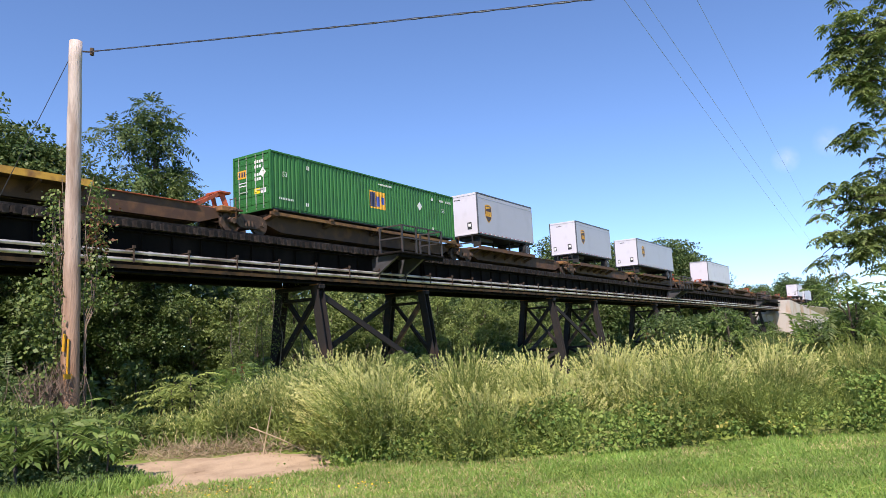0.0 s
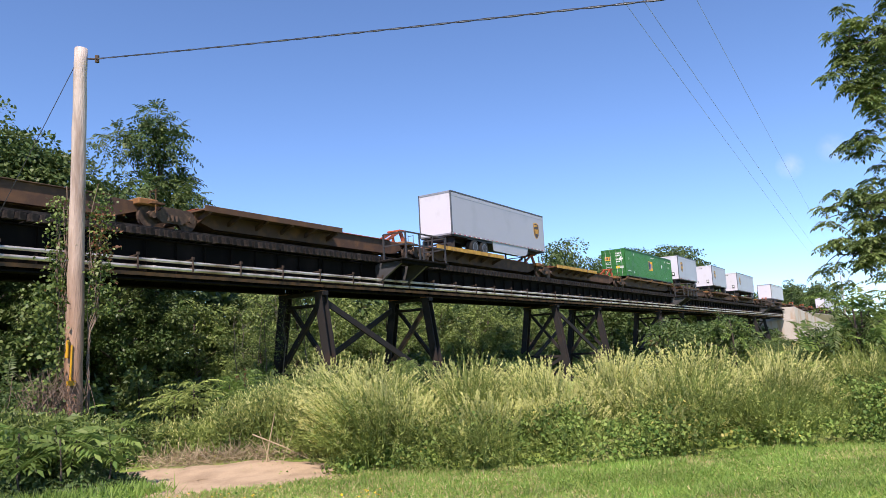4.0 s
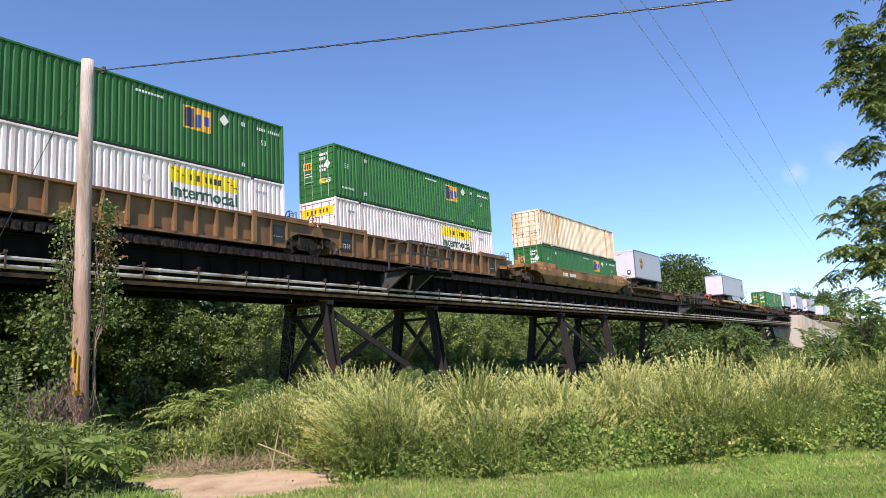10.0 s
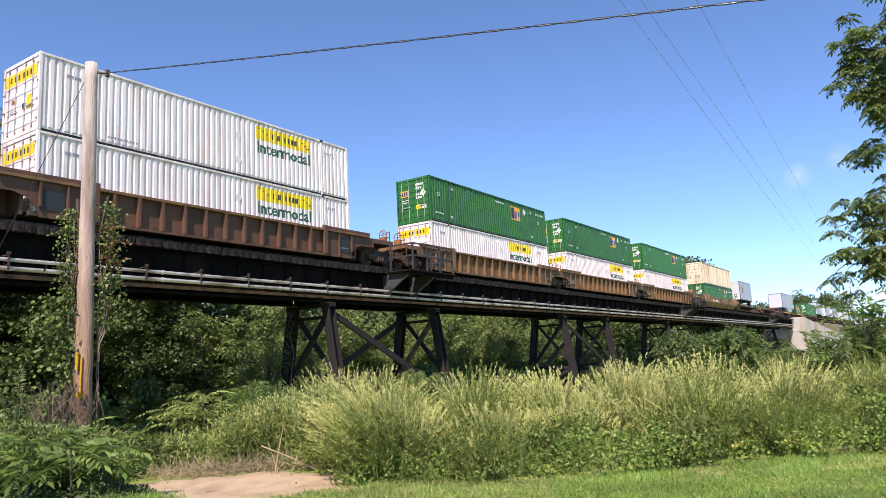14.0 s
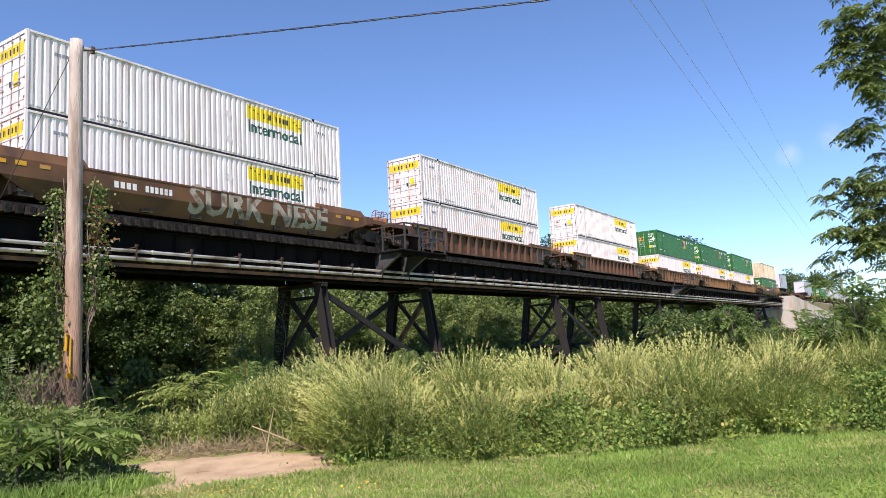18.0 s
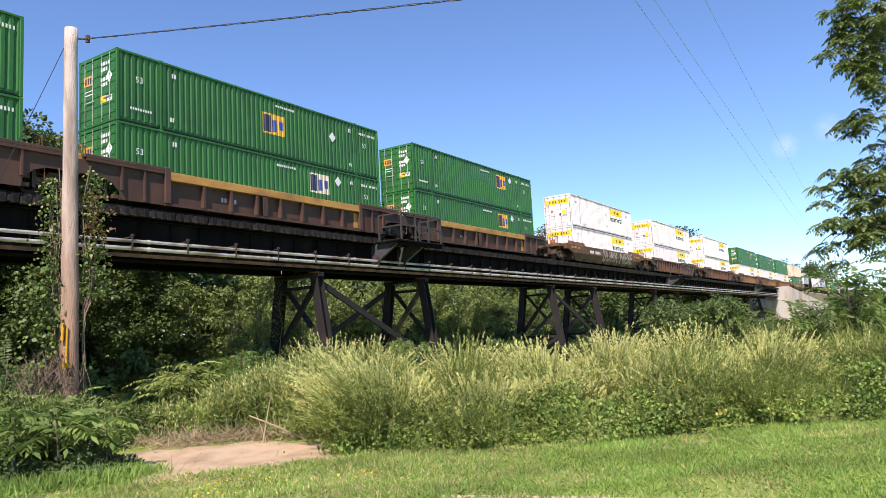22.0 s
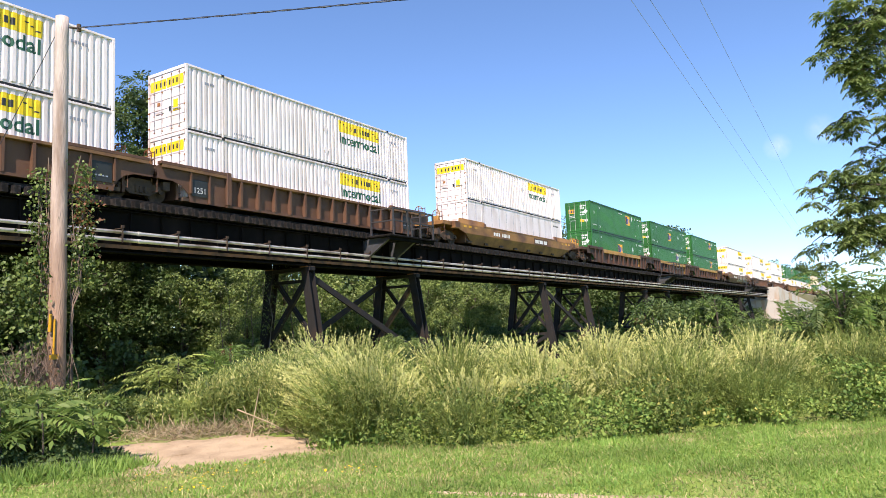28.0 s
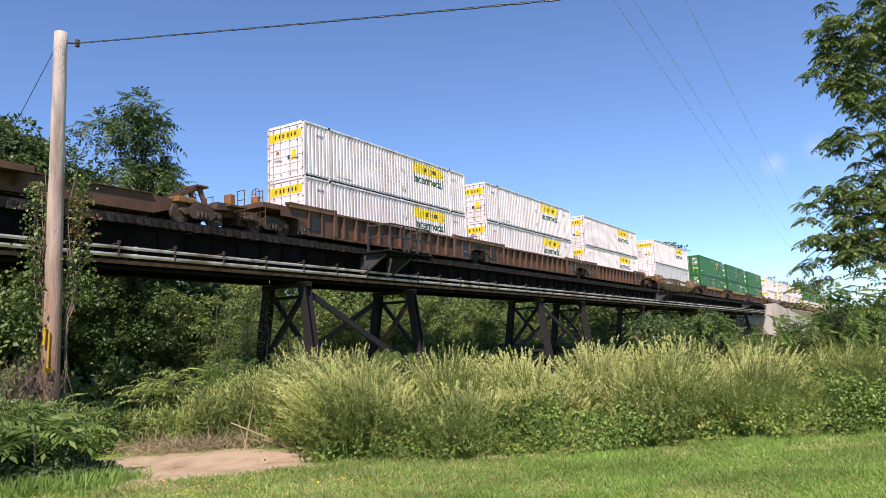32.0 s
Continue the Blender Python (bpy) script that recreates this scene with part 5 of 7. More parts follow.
def spine_car(x0, L, hitch=True, load="trailer", edge="deck_yellow", red="orange", steel="spine_brown", last=False):
    """An articulated spine unit: centre sill, yellow wheel platforms towards the rear, a hitch near the front."""
    c = empty("spine_car", "rusty brown spine car with worn yellow platforms" if edge == "deck_yellow" else "dark rusty brown empty spine car", "railcar", "spine cars of the train")
    out = [(-0.3, 0.75), (-0.3, 1.0), (L + 0.3, 1.0), (L + 0.3, 0.75), (L - 1.6, 0.62), (L - 2.6, 0.28), (2.6, 0.28), (1.6, 0.62)]
    part("centre_sill", prism(B(), out, -0.42, 0.42), M[steel], c)
    a, b = (1.3, 9.9) if load == "trailer" else (1.2, L - 1.2)
    for s in (-1, 1):
        y0, y1 = (-1.5, -0.42) if s < 0 else (0.42, 1.5)
        if load == "trailer":
            bm = box(B(), a, b, y0, y1, 0.93, 0.99)
            pf = part("platform", bm, M[steel], c)
            ye = y0 if s < 0 else y1
            part("edge_beam", box(B(), a, b, ye - 0.03, ye + 0.03, 0.87, 1.12), M[edge], pf, "worn painted edge beam")
            for i in range(6):
                x = a + 0.3 + (b - a - 0.6) * i / 5
                part("outrigger", beam(B(), (x, s * 0.42, 0.5), (x, s * 1.46, 0.90), 0.12, 0.2), M[steel], pf)
        else:
            bm = box(B(), a, b, s * 1.22 - 0.05, s * 1.22 + 0.05, 1.0, 1.15)
            pf = part("edge_beam", bm, M["deck_worn"], c, "worn yellow-brown edge beam")
            for i in range(5):
                x = a + 0.3 + (b - a - 0.6) * i / 4
                part("outrigger", beam(B(), (x, s * 0.4, 0.8), (x, s * 1.25, 1.05), 0.3, 0.16), M[steel], pf)
                part("pedestal", box(B(), x - 0.12, x + 0.12, s * 1.22 - 0.1, s * 1.22 + 0.1, 1.15, 1.25), M["deck_worn"], pf)
    sill = prism(B(), [(1.4, 0.62), (1.4, 1.06), (L - 2.6, 1.06), (L - 1.2, 0.98), (L - 1.0, 0.72), (L - 2.4, 0.30), (2.4, 0.30)], -0.68, 0.68)
    bmesh.ops.recalc_face_normals(sill, faces=sill.faces[:])
    part("side_sill", sill, M[steel], c)
    part("sill_flange", box(B(), 1.4, L - 2.5, -0.78, 0.78, 1.062, 1.10, 0.01), M[red] if load == "trailer" and hitch else M[steel], c, "worn painted sill flange")
    part("bolster", box(B(), L - 1.5, L - 0.6, -1.05, 1.05, 0.86, 1.12, 0.04), M["spine_rust"], c, "rust-orange bolster end")
    if hitch:
        x = L + 0.1 if last else L - 0.95
        bm = B()
        for s in (-1, 1):
            beam(bm, (x - 1.6, s * 0.4, 1.02), (x, s * 0.3, 1.85), 0.1, 0.16)
            beam(bm, (x + 0.35, s * 0.4, 1.02), (x + 0.05, s * 0.3, 1.85), 0.12, 0.2)
        box(bm, x - 0.2, x + 0.45, -0.5, 0.5, 1.82, 1.92, 0.02)
        hi = part("hitch", bm, M[red], c, "painted steel trailer hitch")
        part("hitch_base", box(B(), x - 1.6, x + 0.9, -0.5, 0.5, 1.0, 1.1, 0.02), M[red], hi)
    add_truck(c, 0.0)
    bm = box(B(), -1.1, -0.5, -1.3, -0.5, 0.9, 0.98)
    box(bm, -0.9, -0.8, -1.3, 1.3, 0.9, 1.02)
    for y in (-1.28, -0.9):
        rod(bm, (-0.9, y, 0.5), (-0.9, y, 1.5), 0.02, 6)
    for z in (0.6, 0.9, 1.45):
        rod(bm, (-0.9, -1.28, z), (-0.9, -0.9, z), 0.02, 6)
    part("end_step", bm, M[steel], c)
    if last:
        # the outer end of the set has a truck, a coupler and an end platform of its own
        add_truck(c, L - 0.3)
        part("end_platform", box(box(B(), L - 0.4, L + 2.0, -0.5, 0.5, 0.62, 1.0, 0.03), L + 1.0, L + 2.0, -1.35, 1.35, 0.98, 1.06), M[steel], c)
        for ya in (-1.3, 0.85):
            bm = B()
            for y in (ya, ya + 0.45):
                rod(bm, (L + 1.9, y, 0.5), (L + 1.9, y, 1.86), 0.022, 6)
            for z in (0.6, 1.4, 1.84):
                rod(bm, (L + 1.9, ya, z), (L + 1.9, ya + 0.45, z), 0.02, 6)
            part("handrail", bm, M[steel], c)
        part("brake_box", box(B(), L + 1.55, L + 1.85, -0.75, -0.3, 1.06, 1.70, 0.03), M["spine_rust"], c, "rusty brake gear box")
        bm = B()
        for k, y in enumerate((-1.2, -0.95, -0.6, 0.6, 1.0)):
            rod(bm, (L + 0.2, y, 0.72 + 0.1 * (k % 3)), (L + 1.8, y + 0.1, 0.95 - 0.12 * (k % 2)), 0.035, 6)
        box(bm, L + 0.5, L + 1.3, -1.1, -0.6, 0.80, 1.12)
        part("brake_rigging", bm, M["truck"], c, "dusty brake rods and reservoir")
    return on_train(c, x0)


def van_trailer(x0, L, z, label, wheels_at, skirt=False, shield_at=None, body="silver", rear_marks=True, upper=4.05):
    """A road van trailer riding on the train, rear end towards -x."""
    c = empty("van_trailer", label, "trailer", "trailers on the train")
    hw, z0, z1 = 1.3, 1.12, upper
    part("side_panel", box(B(), 0.05, L - 0.05, -hw, -hw + 0.04, z0 + 0.12, z1 - 0.12), M[body], c)
    part("side_panel", box(B(), 0.05, L - 0.05, hw - 0.04, hw, z0 + 0.12, z1 - 0.12), M[body], c)
    part("roof", box(B(), 0.02, L - 0.02, -hw + 0.03, hw - 0.03, z1 - 0.05, z1 - 0.01, 0.01), M["trailer_white"], c)
    for s in (-1, 1):
        y = s * hw
        part("top_rail", box(B(), 0.0, L, min(y + s * 0.012, y - s * 0.05), max(y + s * 0.012, y - s * 0.05), z1 - 0.10, z1, 0.012), M["trailer_trim"], c, "dark grey top rail")
        part("bottom_rail", box(B(), 0.0, L, min(y + s * 0.012, y - s * 0.05), max(y + s * 0.012, y - s * 0.05), z0, z0 + 0.12, 0.01), M["trim_grey"], c)
        part("belt_strip", box(B(), 0.1, L - 0.05, min(y, y + s * 0.006), max(y, y + s * 0.006), z1 - 0.38, z1 - 0.34), M["trim_grey"], c)
        for x in (0.0, L - 0.09):
            part("corner_post", box(B(), x, x + 0.09, min(y + s * 0.008, y - s * 0.09), max(y + s * 0.008, y - s * 0.09), z0, z1 - 0.01, 0.015), M["trim_grey"] if x else M["trailer_trim"], c)
    bm = B()
    n = int(L / 0.62)
    for i in range(n):
        box(bm, 0.2 + i * 0.62, 0.2 + i * 0.62 + 0.2, -hw - 0.018, -hw - 0.012, z0 + 0.03, z0 + 0.085)
    part("reflector_strip", bm, M["red"], c, "red conspicuity tape")
    bm = B()
    for i in range(n):
        box(bm, 0.4 + i * 0.62, 0.4 + i * 0.62 + 0.2, -hw - 0.018, -hw - 0.012, z0 + 0.03, z0 + 0.085)
    part("reflector_strip", bm, M["ink_white"], c, "white conspicuity tape")
    part("floor", box(B(), 0.03, L - 0.03, -hw + 0.05, hw - 0.05, z0 - 0.1, z0 + 0.03), M["dark_under"], c)
    part("nose", box(B(), L - 0.06, L - 0.01, -hw + 0.09, hw - 0.09, z0, z1 - 0.05), M["trailer_white"], c)
    rd = part("rear_door", box(B(), 0.02, 0.06, -hw + 0.09, hw - 0.09, z0 + 0.1, z1 - 0.16), M["trailer_white"], c, "white roll-up rear door")
    for name, a, b in (("rear_header", z1 - 0.16, z1 - 0.01), ("rear_sill", z0 - 0.02, z0 + 0.1)):
        part(name, box(B(), 0.0, 0.07, -hw + 0.09, hw - 0.09, a, b, 0.01), M["trailer_white"] if rear_marks else M["trim_grey"], c)
    if rear_marks:
        bm = B()
        part("door_plate", box(B(), 0.01, 0.02, 0.72, 1.0, z0 + 0.35, z0 + 0.72), M["ink"], rd, "dark placard")
        part("door_plate", box(B(), 0.01, 0.02, -0.75, -0.4, z0 + 0.35, z0 + 0.85), M["ink"], rd, "dark placard")
        part("door_plate", box(B(), 0.004, 0.01, 0.77, 0.95, z0 + 0.42, z0 + 0.64), M["ink_white"], rd, "white placard")
        part("door_plate", box(B(), 0.004, 0.01, -0.68, -0.48, z0 + 0.55, z0 + 0.75), M["ink_white"], rd, "white placard")
        bm = B()
        for i in range(5):
            box(bm, 0.01, 0.02, 0.1 + i * 0.1, 0.17 + i * 0.1, z1 - 0.42, z1 - 0.34)
        part("markings", bm, M["ink"], rd)
    dk = M["dark_under"]
    part("slider", box(B(), 0.3, 3.3, -0.5, 0.5, z0 - 0.35, z0 - 0.1), dk, c)
    for s in (-1, 1):
        part("landing_leg", beam(B(), (L - 3.0, s * 0.7, z0 - 0.1), (L - 3.0, s * 0.7, 0.25), 0.1), dk, c)
        part("bumper_post", beam(B(), (0.1, s * 0.7, 0.6), (0.1, s * 0.7, z0), 0.08), dk, c)
        part("mudflap", box(B(), 0.35, 0.37, min(s * 0.6, s * 1.2), max(s * 0.6, s * 1.2), 0.25, z0), M["rubber"], c)
    part("leg_brace", beam(B(), (L - 3.0, -0.7, 0.5), (L - 3.0, 0.7, 0.5), 0.06), dk, c)
    part("bumper_bar", box(B(), 0.06, 0.14, -1.1, 1.1, 0.5, 0.6), dk, c)
    part("coupler_plate", box(B(), L - 2.2, L - 0.3, -0.7, 0.7, z0 - 0.2, z0 - 0.1), dk, c)
    for x in wheels_at:
        for s in (-1, 1):
            bm = rod(B(), (x, s * 1.28, 0.52), (x, s * 0.75, 0.52), 0.52, 20)
            bmesh.ops.bevel(bm, geom=[e for e in bm.edges if len(e.link_faces) == 2 and any(len(f.verts) > 4 for f in e.link_faces)], offset=0.05, segments=2, affect="EDGES")
            w = part("tyre", bm, M["rubber"], c, "black tyre")
            rb = rod(B(), (x, s * 1.20, 0.52), (x, s * 1.285, 0.52), 0.29, 16, r2=0.27)
            rod(rb, (x, s * 1.20, 0.52), (x, s * 1.31, 0.52), 0.09, 10)
            part("rim", rb, M["alloy"], w)
            rg = B()
            n = 18
            for i in range(n):
                a, b = 2 * math.pi * i / n, 2 * math.pi * (i + 1) / n
                q = [(r * math.cos(g), s * 1.288, 0.52 + r * math.sin(g)) for r, g in ((0.30, a), (0.30, b), (0.265, b), (0.265, a))]
                rg.faces.new([rg.verts.new((x + p[0], p[1], p[2])) for p in (q if s < 0 else q[::-1])])
            part("rim_ring", rg, M["ring"], w, "bright rim edge")
    if skirt:
        out = [(5.3, z0), (5.4, 0.52), (5.6, 0.47), (9.4, 0.42), (10.2, 0.50), (10.6, 0.66), (10.8, z0)]
        part("skirt", prism(B(), out, -hw + 0.03, -hw + 0.06), M[body], c, "grey side skirt")
        # a black strip stands in for the shade above the tyres
        part("fender_shade", box(B(), 1.9, 5.2, -hw + 0.05, -hw + 0.08, z0 - 0.16, z0), M["dark_under"], c)
    if shield_at is not None:
        k, zc = shield_at, z1 - 1.5 + 0.1
        out = [(-0.43, 0.55), (-0.2, 0.62), (0.0, 0.64), (0.2, 0.62), (0.43, 0.55), (0.45, 0.0), (0.38, -0.3), (0.2, -0.5), (0.0, -0.62), (-0.2, -0.5), (-0.38, -0.3), (-0.45, 0.0)]
        sh = part("shield_logo", prism(B(), [(k + x * 1.06, zc + z * 1.06) for x, z in out[::-1]], -hw - 0.006, -hw - 0.001), M["logo_gold"], c, "brown and gold shield logo")
        part("logo_shape", prism(B(), [(k + x * 0.94, zc + z * 0.94) for x, z in out[::-1]], -hw - 0.011, -hw - 0.0062), M["logo_brown"], sh)
        part("logo_shape", prism(B(), [(k - 0.36, zc + 0.5), (k + 0.36, zc + 0.5), (k + 0.2, zc + 0.42), (k - 0.36, zc + 0.30)][::-1], -hw - 0.015, -hw - 0.0112), M["logo_gold"], sh)
        bm = B()
        for x, w in ((-0.3, 0.08), (-0.16, 0.07), (-0.05, 0.08), (0.09, 0.07), (0.2, 0.13)):
            box(bm, k + x, k + x + w, -hw - 0.015, -hw - 0.0112, zc - 0.2, zc + 0.16)
        part("logo_shape", bm, M["logo_gold"], sh)
    return on_train(c, x0, TY, z)




def load(master, x, z, label=None):
    m = copy_thing(master, pose(x + run(0), TY, z))
    if label:
        m["label"] = label
    MOVERS.append((m, x, TY, z))
    return m


# spine cars with road trailers and one container, then the stacks, by their place at 16 s
for x, L, kind in ((142.6, 19.1, "trailer"), (161.7, 17.4, "trailer"), (179.1, 17.6, "trailer"), (196.7, 17.6, "trailer"), (214.3, 18.7, "box"), (233.0, 17.7, "trailer"),
                   (250.7, 17.6, "trailer"), (268.3, 17.6, "trailer"), (285.9, 14.0, "trailer"), (299.9, 17.4, "trailer"), (317.3, 17.6, "trailer"), (334.9, 17.6, "trailer"), (352.5, 17.6, "trailer"),
                   (370.1, 17.6, "trailer"), (387.7, 17.6, "trailer"), (-183.4, 17.6, "trailer"), (-201.0, 17.6, "trailer")):
    spine_car(x, L, hitch=kind == "trailer" and x not in (142.6, 233.0, 250.7), load=kind, edge="deck_yellow" if 170 < x < 220 else "spine_dark", red="orange" if x > 0 else "spine_dark", steel="spine_brown" if x > 0 else "spine_dark", last=x == -183.4)
PUP = "white-grey 28-foot van trailer with brown shield logo"
TZ = RZ + 0.93
van_trailer(144.4, 8.53, TZ, PUP, (7.2,), shield_at=2.0)
van_trailer(182.55, 13.75, TZ, "silver-grey long van trailer with brown shield logo", (2.85, 4.1), skirt=True, shield_at=12.4, rear_marks=False)
van_trailer(234.75, 8.53, TZ, PUP, (7.4,), shield_at=1.5)
van_trailer(252.1, 8.53, TZ, PUP, (7.4,), shield_at=1.5)
van_trailer(268.9, 13.4, TZ, "silver-grey van trailer with brown shield logo", (11.0, 12.3), shield_at=2.0)
van_trailer(300.2, 14.2, TZ - 0.35, "dull grey refrigerated van trailer", (3.0, 4.2), body="trailer_white", rear_marks=False)
van_trailer(392.5, 8.5, TZ, "plain white van trailer on the train", (7.4,), body="trailer_white")
van_trailer(405.0, 13.6, TZ - 0.6, "plain cream-white van trailer on the train", (2.4, 3.6), body="trailer_white")
WZ = RZ + 0.38
load(GREEN_LOW, 215.45, RZ + 1.26)
STACKS = [  # rear x at 16 s, lower, upper
    (122.68, GREEN, CREAM), (98.72, WHITE, GREEN), (79.02, WHITE, GREEN), (59.3, WHITE, GREEN), (35.6, WHITE, WHITE), (11.7, WHITE, WHITE), (-11.87, WHITE, WHITE),
    (-35.85, GREEN, GREEN), (-55.40, GREEN_PALE, GREEN_LOW), (-75.0, GREEN_LOW, GREEN), (-98.4, SMOOTH, WHITE), (-121.55, WHITE, WHITE), (-140.95, WHITE, WHITE), (-159.95, WHITE, WHITE)]
for x, lo, hi in STACKS:
    load(lo, x, WZ)
    load(hi, x, WZ + CH + 0.012)
SINGLE, BROWN = 20.3, "brown ribbed well car carrying stacked containers"
g = well_car(122.68 - 2.45, 2.1, SINGLE + 1.0, "well_yellow", "well_yellow", "smooth", "faded yellow smooth-sided well car carrying stacked containers")
scribble(g, 9.0, 15.5)
for x, f, n in ((98.72, (True, False), "1251"), (79.02, (True, False), "1251"), (59.3, (True, True), "")):
    well_car(x - 2.0, 1.65, 19.8, "well_brown", "well_brown", "ribbed", BROWN, f, number=n)
well_car(35.6 - 2.45, 2.1, SINGLE + 1.0, "well_dark", "well_brown", "ribbed", BROWN)
well_car(11.7 - 2.45, 2.1, SINGLE + 1.0, "well_dark", "well_brown", "ribbed", BROWN)
g = well_car(-11.87 - 2.45, 2.1, SINGLE + 1.0, "well_tan", "well_tan", "smooth", "brown smooth-sided well car with faded graffiti")
graffiti(g, 2.1)
for x, f in ((-35.85, (True, False)), (-55.40, (True, False)), (-75.0, (True, True))):
    well_car(x - 2.0, 1.65, 19.65, "well_maroon", "well_yellow", "ribbed", "maroon ribbed well car with yellow top chord", f)
g = well_car(-98.4 - 2.45, 2.1, SINGLE + 1.0, "well_yellow", "well_yellow", "smooth", "yellow-brown smooth-sided well car carrying white containers")
part("logo_panel", box(B(), 12.3, 15.0, -1.56 + 0.008, -1.56 + 0.019, 0.81, 1.31), M["well_dark"], g, "dark logo panel")
bm = B()
for a in (12.5, 13.3, 14.1):
    box(bm, a, a + 0.62, -1.56 + 0.002, -1.56 + 0.0078, 0.92, 1.20)
part("logo_shape", bm, M["ink_white"], g, "plain white logo shapes")
for x, f, n in ((-121.55, (True, False), "1251"), (-140.95, (True, False), ""), (-159.95, (True, True), "")):
    well_car(x - 2.0, 1.65, 19.2, "well_dark", "well_brown", "ribbed", BROWN, f, number=n)
for ob in (GREEN, GREEN_LOW, GREEN_PALE, WHITE, CREAM, SMOOTH):
    for o in (*ob.children_recursive, ob):
        bpy.data.objects.remove(o)
for o in (*TRUCK_PARTS, TRUCK):
    bpy.data.objects.remove(o)
for o in bpy.data.objects:
    if o.parent and o.name.split(".")[0] in ("markings", "data_bars", "reflector_strip", "logo_shape", "keeper", "hinge", "brake_rigging"):
        o["kind"] = "stuff"


# ---- pole and wires ----
POLE = Vector((7.905, 14.455, 0.0))


def utility_pole():
    p = empty("utility_pole", "weathered brown wooden utility pole", "pole")
    s = Soup()
    z = np.linspace(-0.4, 8.44, 26)
    rng = np.random.default_rng(3)
    pts = np.stack([POLE.x + rng.normal(size=26) * 0.004, POLE.y + rng.normal(size=26) * 0.004, z], 1)
    r = np.interp(z, [0, 8.44], [0.182, 0.128]) + rng.normal(size=26) * 0.002
    s.tube(np.vstack([pts, pts[-1] + [0, 0, 0.01]]), np.append(r, 0.001), 18)
    finish("shaft", s.data("shaft", True), M["pole"], p, "grey-brown split pole shaft", smooth=True)
    part("marker_plate", box(B(), POLE.x - 0.24, POLE.x - 0.06, POLE.y - 0.20, POLE.y - 0.165, 1.30, 1.40), M["tag_yellow"], p, "yellow tag band")
    bm = B()
    rod(bm, (POLE.x - 0.15, POLE.y - 0.15, 1.3), (POLE.x - 0.13, POLE.y - 0.15, 2.1), 0.022, 8)
    rod(bm, (POLE.x - 0.21, POLE.y - 0.11, 1.85), (POLE.x - 0.19, POLE.y - 0.11, 2.2), 0.03, 8)
    part("guard_tube", bm, M["tag_yellow"], p, "yellow cable guard")
    bm = B()
    rod(bm, (POLE.x + 0.1, POLE.y - 0.1, 8.22), (POLE.x + 0.26, POLE.y - 0.24, 8.22), 0.02, 8)
    rod(bm, (POLE.x + 0.24, POLE.y - 0.22, 8.15), (POLE.x + 0.24, POLE.y - 0.22, 8.3), 0.045, 8)
    part("insulator_hook", bm, M["truck"], p)


utility_pole()


def sag_line(a, b, sag, n=40):
    a, b = np.array(a, float), np.array(b, float)
    t = np.linspace(0, 1, n)[:, None]
    return a + (b - a) * t - np.array([0, 0, 1.0]) * sag * 4 * t * (1 - t)


def wires():
    a = np.array([POLE.x + 0.2, POLE.y - 0.2, 8.22])
    far = np.array([9.32, -6.5, 4.30])
    ob = empty("service_cable", "black twisted overhead service cable", "cable")
    core = sag_line(a, far, 0.07, 160)
    s = Soup().tube(core, np.full(len(core), 0.007), 6)
    finish("bare_neutral", s.data("bare_neutral"), M["bare_wire"], ob, "bright bare neutral wire")
    for k in (0.0, np.pi):
        ph = np.linspace(0, 2 * np.pi * 26, len(core)) + k
        tw = core + np.stack([np.zeros_like(ph), np.cos(ph) * 0.010, np.sin(ph) * 0.010], 1)
        finish("conductor", Soup().tube(tw, np.full(len(tw), 0.009), 5).data("conductor"), M["wire"], ob)
    g = Soup().tube(sag_line((POLE.x - 0.05, POLE.y + 0.12, 8.1), (5.45, 17.4, -0.2), 0.02, 12), np.full(12, 0.008), 5)
    tagged(finish("guy_wire", g.data("guy_wire"), M["wire"]), "thin steel guy wire from the pole to the ground", "wire")
    for p, q in (((-30, 4.14, 14.3), (210, 20.25, 14.3)), ((-30, 3.83, 14.3), (210, 18.61, 14.3)), ((-30, 2.69, 15.3), (210, 16.91, 15.3))):
        w = Soup().tube(sag_line(p, q, 1.0, 60), np.full(60, 0.009), 5)
        tagged(finish("power_line", w.data("power_line"), M["trim_grey"]), "thin grey overhead power line", "wire", "overhead power lines")


wires()


def line_pole(x, y, tops):
    """A line pole with a crossarm that carries the overhead lines."""
    p = empty("line_pole", "brown wooden line pole with crossarm", "pole", "line poles")
    z = max(t[1] for t in tops)
    part("shaft", rod(B(), (x, y, -0.5), (x, y, z + 0.3), 0.17, 12, 0.12), M["pole"], p)
    ys = [t[0] for t in tops]
    part("crossarm", box(B(), x - 0.06, x + 0.06, min(ys) - 0.3, max(ys) + 0.3, min(t[1] for t in tops) - 0.32, min(t[1] for t in tops) - 0.18), M["pole"], p)
    for yy, zz in tops:
        part("insulator", rod(B(), (x, yy, min(t[1] for t in tops) - 0.18), (x, yy, zz), 0.04, 8), M["truck"], p)


line_pole(-30.0, 3.4, ((4.14, 14.3), (3.83, 14.3), (2.69, 15.3)))
line_pole(210.0, 18.6, ((20.25, 14.3), (18.61, 14.3), (16.91, 15.3)))


